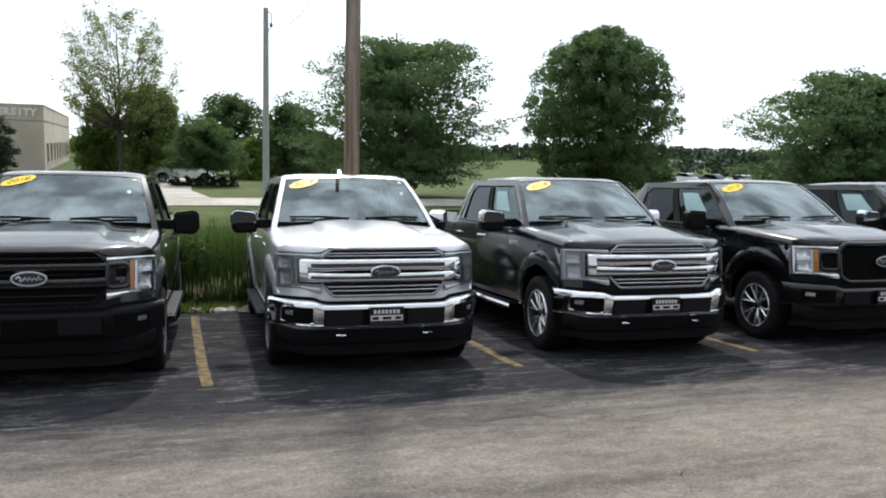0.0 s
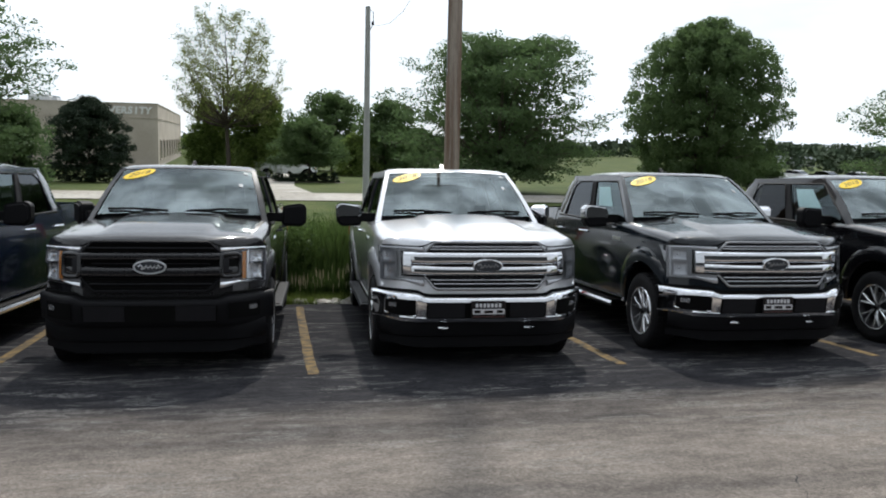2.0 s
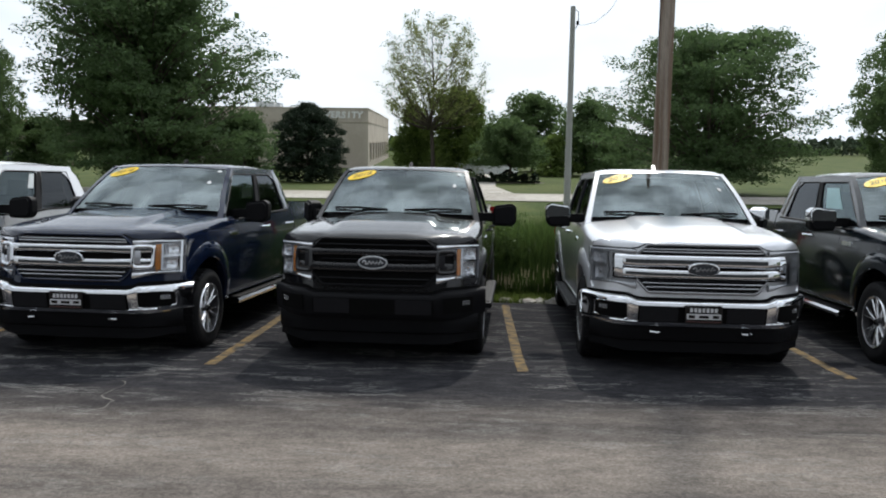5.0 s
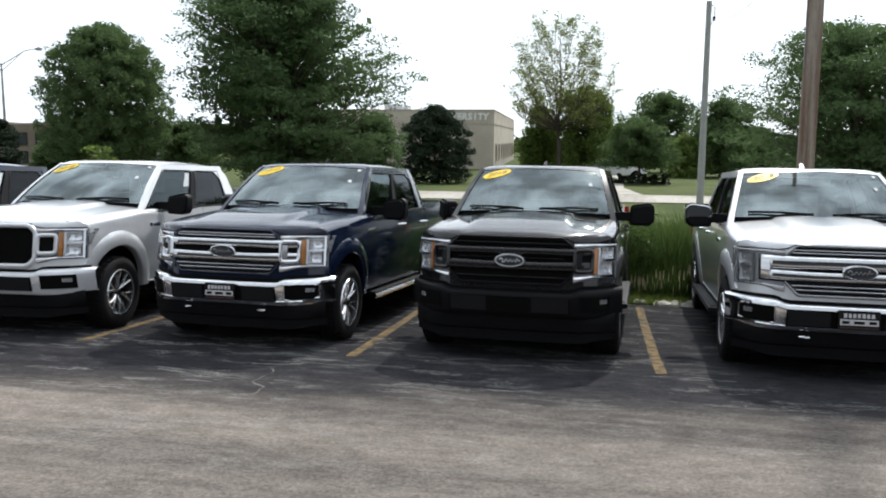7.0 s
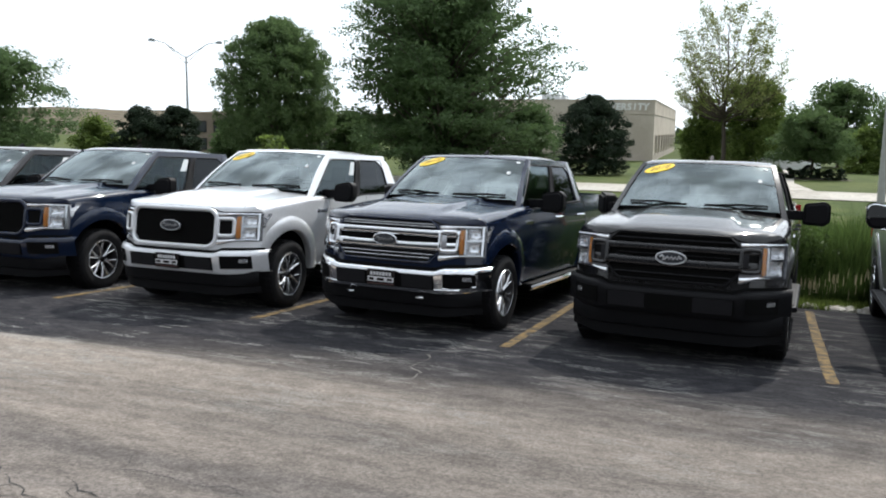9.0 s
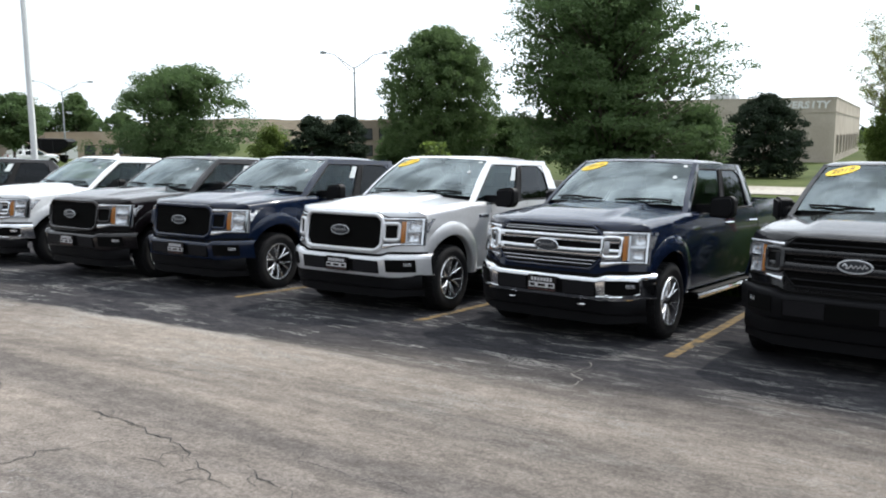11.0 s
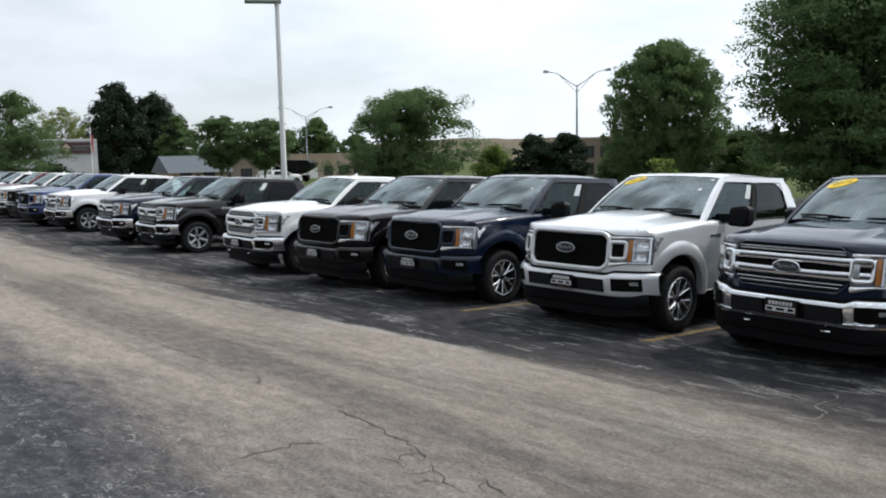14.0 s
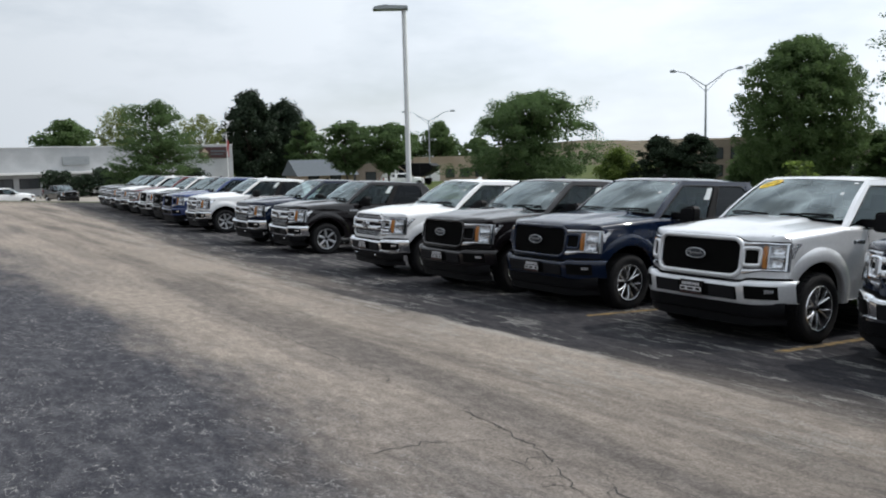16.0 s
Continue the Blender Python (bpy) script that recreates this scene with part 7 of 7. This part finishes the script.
# pale warehouse with a maroon sign
wh_b, ww, whh = building("warehouse", polar(-90, 128), polar(-70.2, 132), 14, -1.7, 5.0, M_WHITEWALL, "long pale metal warehouse with a maroon sign board")
part("awning", Geo().box(1, ww - 11, -1.6, -0.02, 3.0, 3.35).mesh("awning", 0.03), M_WHITEPAINT, wh_b)
part("lower_front", Geo().box(1.2, ww - 11.2, -0.10, -0.02, -0.3, 2.95).mesh("lower_front"), M_WHITEWALL, wh_b)
for k in range(9):
    front_window(wh_b, 2.2 + 3.3 * k, 4.6 + 3.3 * k, 1.2, 2.4, -0.10)
sg = part("sign", Geo().box(ww - 5.1, ww - 0.7, -0.3, -0.02, 4.75, 6.4).mesh("sign", 0.04), M_SIGNRED, wh_b, "maroon sign board with a pale emblem")
part("sign_mark", Geo().prism([(ww - 4.9, 5.58), (ww - 4.3, 6.2), (ww - 3.7, 5.58), (ww - 4.3, 4.96)], 1, -0.34, -0.30).mesh("sign_mark"), M_TANBRICK, sg)
part("sign_writing", Geo().box(ww - 3.4, ww - 1.1, -0.34, -0.30, 5.65, 5.9).box(ww - 3.4, ww - 1.5, -0.34, -0.30, 5.25, 5.42).mesh("sign_writing"), M_GREYROOF, sg)
part("roof_unit", Geo().box(ww - 27, ww - 22.5, 3, 6, whh - 0.4, whh + 0.25).mesh("roof_unit"), M_GALV, wh_b)
part("wall_vent", Geo().box(ww - 24, ww - 20.5, -0.5, -0.02, 4.2, 5.4).mesh("wall_vent", 0.05), M_GALV, wh_b)

# flag before the warehouse's corner
fx, fy = polar(-70.55, 122)
fl, fh_ = round_pole("flagpole", fx, fy, 6.5, 0.07, 0.05, M_WHITEPOLE, "thin white flagpole with a limp striped flag", "flagpole")
flag = Geo()
flag.grid([[(0.05 + 0.55 * u + 0.05 * math.sin(v * 9), 0.10 * math.sin(u * 7 + v * 3), fh_ - 1.1 - 2.3 * v) for u in steps(0, 1, 6)] for v in steps(0, 1, 8)])
flag.grid([[(0.05 + 0.55 * u + 0.05 * math.sin(v * 9), 0.10 * math.sin(u * 7 + v * 3) + 0.02, fh_ - 1.1 - 2.3 * v) for u in steps(0, 1, 6)] for v in steps(0, 1, 8)], flip=True)
part("flag", flag.mesh("flag", recalc=False), M_FLAG, fl, "faded red and white striped flag")

# low tan brick building and the grey-roofed house
lb, lw, lh = building("brick_building", polar(-58.0, 140), polar(-48.5, 146), 20, -2.0, 2.3, M_TANBRICK, "low tan brick building across the street")
for k in range(7):
    front_window(lb, 5.5 + 2.6 * k, 6.9 + 2.6 * k, 0.9, 2.2)
part("garage_door", Geo().box(2.0, 4.4, -0.06, -0.003, -0.4, 2.3).mesh("garage_door"), M_WHITEPAINT, lb)
gl, glw, glh = building("low_building", polar(-63.2, 136), polar(-58.2, 139), 14, -2.0, 1.4, M_BROWNBRICK, "long low grey-brown building behind the street trees")
for k in range(3):
    front_window(gl, 1.2 + 3.4 * k, 2.8 + 3.4 * k, 0.8, 2.1)
gh, gw, ghh = building("house", polar(-65.8, 118), polar(-62.2, 120), 9, -2.0, 0.2, M_TANBRICK, "small house with a grey pitched roof")
part("pitched_roof", Geo().prism([(-0.8, ghh - 0.1), (4.5, ghh + 2.2), (9.8, ghh - 0.1)], 0, -0.6, gw + 0.6).mesh("pitched_roof"), M_GREYROOF, gh)
for k in range(2):
    front_window(gh, 1.2 + 3.2 * k, 2.6 + 3.2 * k, 0.8, 2.0)
bb, bw, bh = building("brick_building", polar(-38.8, 112), polar(-26.0, 112), 25, -1.9, 3.5, M_BROWNBRICK, "two-storey brown brick building behind the maple")
for k in range(9):
    front_window(bb, 1.2 + 2.65 * k, 2.8 + 2.65 * k, 0.9, 2.2)
    front_window(bb, 1.2 + 2.65 * k, 2.8 + 2.65 * k, 3.1, 4.4)

# small farm building and a yard light across the fields
fb, fw, fh = building("farm_building", polar(33.7, 220), polar(35.7, 222), 9, -2.2, -0.3, M_WHITEWALL, "small pale building far across the fields")
part("pitched_roof", Geo().prism([(-0.5, fh - 0.1), (4.5, fh + 0.9), (9.5, fh - 0.1)], 0, -0.4, fw + 0.4).mesh("pitched_roof"), M_GREYROOF, fb)
for k in range(3):
    front_window(fb, 0.8 + 2.3 * k, 2.0 + 2.3 * k, 0.4, 1.3)
yx, yy = polar(36.3, 200)
yl, h = round_pole("yard_light", yx, yy, 3.3, 0.16, 0.10, M_GALV, "far grey yard light pole", "light pole")
part("lamp_head", Geo().box(-1.0, 1.0, -0.2, 0.2, h - 0.15, h + 0.12).mesh("lamp_head", 0.05), M_GALV, yl)

# driveway and parked things across the street
drive = Geo()
drive.grid([[(x, y, ground_z(x, y) + 0.02) for x in (a, c)] for y, a, c in ((49.3, -0.9, 2.4), (60, -0.7, 1.6), (80, -0.8, 2.1), (105, -1.0, 2.8), (130, -1.2, 3.4))])
tagged(part("driveway", drive.mesh("driveway", recalc=False), M_ROAD), "pale concrete driveway across the street", "driveway", kind="structure")
mx, my = polar(2.3, 70)
bed = Geo()
bed.grid([[(mx + r * 3.2 * math.cos(a), my + r * 1.6 * math.sin(a), ground_z(mx, my) + 0.16 * (1 - r * r) - 0.02) for a in (2 * math.pi * k / 20 for k in range(20))] for r in (0.02, 0.5, 0.8, 1.0)], loop=True)
tagged(part("mulch_bed", bed.mesh("mulch_bed"), M_BARK), "low brown mulch bed round the crab apple", "mulch bed", kind="structure")
for k in range(6):
    x, y = mx - 2.2 + 0.9 * k, my - 0.9 + 0.2 * (k % 2)
    tree(x, y, 0.95, 1.1, "bush", M_LEAF_DARK, "dark red-brown clipped shrub in the mulch bed", trunk=0.02, clumps=24, per=40, leaf=0.12, spread=0.14, seed=70 + k, category="shrub", name="shrub")

# clipped dark hedge under the warehouse awning
rng = np.random.default_rng(88)
hx0, hx1 = polar(-81.8, 118), polar(-72.0, 121)
f = rng.uniform(0, 1, 9000)
hp = np.stack([hx0[0] + (hx1[0] - hx0[0]) * f + rng.normal(size=9000) * 0.5, hx0[1] + (hx1[1] - hx0[1]) * f + rng.normal(size=9000) * 0.35,
               -1.6 + (2.9 + 0.5 * np.sin(f * 23) + 0.3 * np.sin(f * 61)) * rng.uniform(0, 1, 9000) ** 0.8], 1)
tagged(part("hedge", leaf_mesh("hedge", hp, 0.42, rng, 0.8), M_LEAF_DARK), "dark green hedge along the pale warehouse front", "hedge", kind="stuff")

# ---- far vehicles ----
white_far = next(o for o in scene.objects if o.get("label", "").startswith("white pickup far down"))
black_far = next(o for o in scene.objects if o.get("label", "").startswith("black pickup far down"))


def far_truck(src, az, d, rz, label):
    x, y = polar(az, d)
    ob = copy_thing(src, pose(x, y, ground_z(x, y) + 0.02, 0, 0, rz))
    ob["label"], ob["group"] = label, "vehicles across the lot"


far_truck(white_far, -82.4, 95, 180, "white pickup parked side-on by the warehouse")
far_truck(black_far, -80.3, 98, 100, "dark pickup parked before the warehouse")
far_truck(white_far, -78.6, 118, 90, "white pickup beyond the end of the row")
far_truck(white_far, -57.4, 112, 165, "white pickup parked before the tan building")
far_truck(white_far, 3.0, 80, 90, "white pickup parked behind the crab apple")


def parked_car(az, d, rz, col, label):
    """A small car seen far off across the street."""
    x, y = polar(az, d)
    t = empty("parked_car", pose(x, y, ground_z(x, y), 0, 0, rz), label, "car", "cars parked across the street")
    part("body", cached("far_body", lambda: Geo().prism(rounded_poly([(-2.25, 0.32), (2.25, 0.32), (2.28, 0.66), (2.1, 0.84), (0.95, 0.98), (-2.2, 1.02), (-2.3, 0.7)], 0.08), 1, -0.88, 0.88).mesh("body", 0.05)), col, t)
    part("cabin", cached("far_cabin", lambda: Geo().prism([(0.98, 0.97), (0.25, 1.37), (-1.2, 1.37), (-1.5, 1.0)], 1, -0.76, 0.76).mesh("cabin", 0.04)), M_PRIVACY, t, "dark windows")
    part("roof", cached("far_roof", lambda: Geo().prism([(0.30, 1.35), (0.18, 1.42), (-1.1, 1.42), (-1.25, 1.35)], 1, -0.74, 0.74).mesh("roof", 0.02)), col, t)
    for wx in (-1.35, 1.38):
        for s in (1, -1):
            w = part("wheel", cached("far_wheel", lambda: Geo().lathe([(-0.10, 0.2), (-0.10, 0.31), (0.10, 0.31), (0.10, 0.2), (0.04, 0.001)], 16).mesh("wheel")), M_TYRE, t)
            w.location, w.rotation_euler = (wx, s * 0.80, 0.31), (0, 0, s * math.pi / 2)
    return t


rnd = random.Random(12)
CAR_COLOURS = (("white", "white"), ("silver", "silver"), ("black", "black"), ("white", "white"), ("maroon", "dark red"), ("blue", "dark blue"))
for k in range(12):
    key, word = CAR_COLOURS[k % 6]
    parked_car(33.0 + 1.75 * k, 112 + 2.0 * (k % 2), rnd.uniform(-78, -66) - 1.2 * k, PAINTS[key], word + " car parked far across the street")


def dump_truck(az, d, rz):
    x, y = polar(az, d)
    t = empty("dump_truck", pose(x, y, ground_z(x, y), 0, 0, rz), "dump truck with white cab and dark body", "dump truck")
    part("cab", Geo().prism([(-1.2, 1.0), (1.2, 1.0), (1.2, 2.3), (0.7, 2.95), (-0.7, 2.95), (-1.2, 2.3)], 1, -3.0, -1.6).mesh("cab", 0.06), M_WHITEPAINT, t)
    part("cab_window", Geo().box(-1.0, 1.0, -3.03, -2.99, 1.9, 2.6).box(1.19, 1.23, -2.8, -1.9, 1.9, 2.55).box(-1.23, -1.19, -2.8, -1.9, 1.9, 2.55).mesh("cab_window"), M_DARKWIN, t)
    part("engine_hood", Geo().prism([(-4.3, 0.9), (-3.0, 0.9), (-3.0, 1.9), (-4.2, 1.65)], 0, -1.0, 1.0).mesh("engine_hood", 0.06), M_WHITEPAINT, t)
    part("dump_body", Geo().prism([(-1.1, 1.3), (2.4, 1.25), (4.1, 2.1), (4.4, 2.75), (3.7, 3.15), (-1.3, 3.25), (-1.5, 3.05), (-1.3, 2.2)], 0, -1.25, 1.25).mesh("dump_body", 0.04), M_PLASTIC, t)
    part("chassis", Geo().box(-0.5, 0.5, -4.0, 3.4, 0.7, 1.0).mesh("chassis"), M_VOID, t)
    for s in (1, -1):
        part("hoist_arm", Geo().tube([(s * 1.28, -1.5, 3.0), (s * 1.28, 0.2, 1.9), (s * 1.28, 1.6, 1.1)], 0.07, 6).mesh("hoist_arm"), M_TANBRICK, t, "tan steel hoist arm")
        part("body_rib", Geo().box(s * 1.25 - 0.05, s * 1.25 + 0.05, 0.6, 0.75, 1.35, 3.1).box(s * 1.25 - 0.05, s * 1.25 + 0.05, 2.2, 2.35, 1.4, 3.1).mesh("body_rib"), M_PANEL, t)
    for wy in (-3.4, 1.3, 2.5):
        for s in (1, -1):
            w = part("wheel", cached("big_wheel", lambda: Geo().lathe([(-0.15, 0.2), (-0.15, 0.48), (-0.1, 0.52), (0.1, 0.52), (0.15, 0.48), (0.15, 0.2), (0.05, 0.05), (0.05, 0.001)], 22).mesh("wheel")), M_TYRE, t)
            w.location = (s * 1.05, wy, 0.52)
    return t


dump_truck(-58.3, 122, -60)
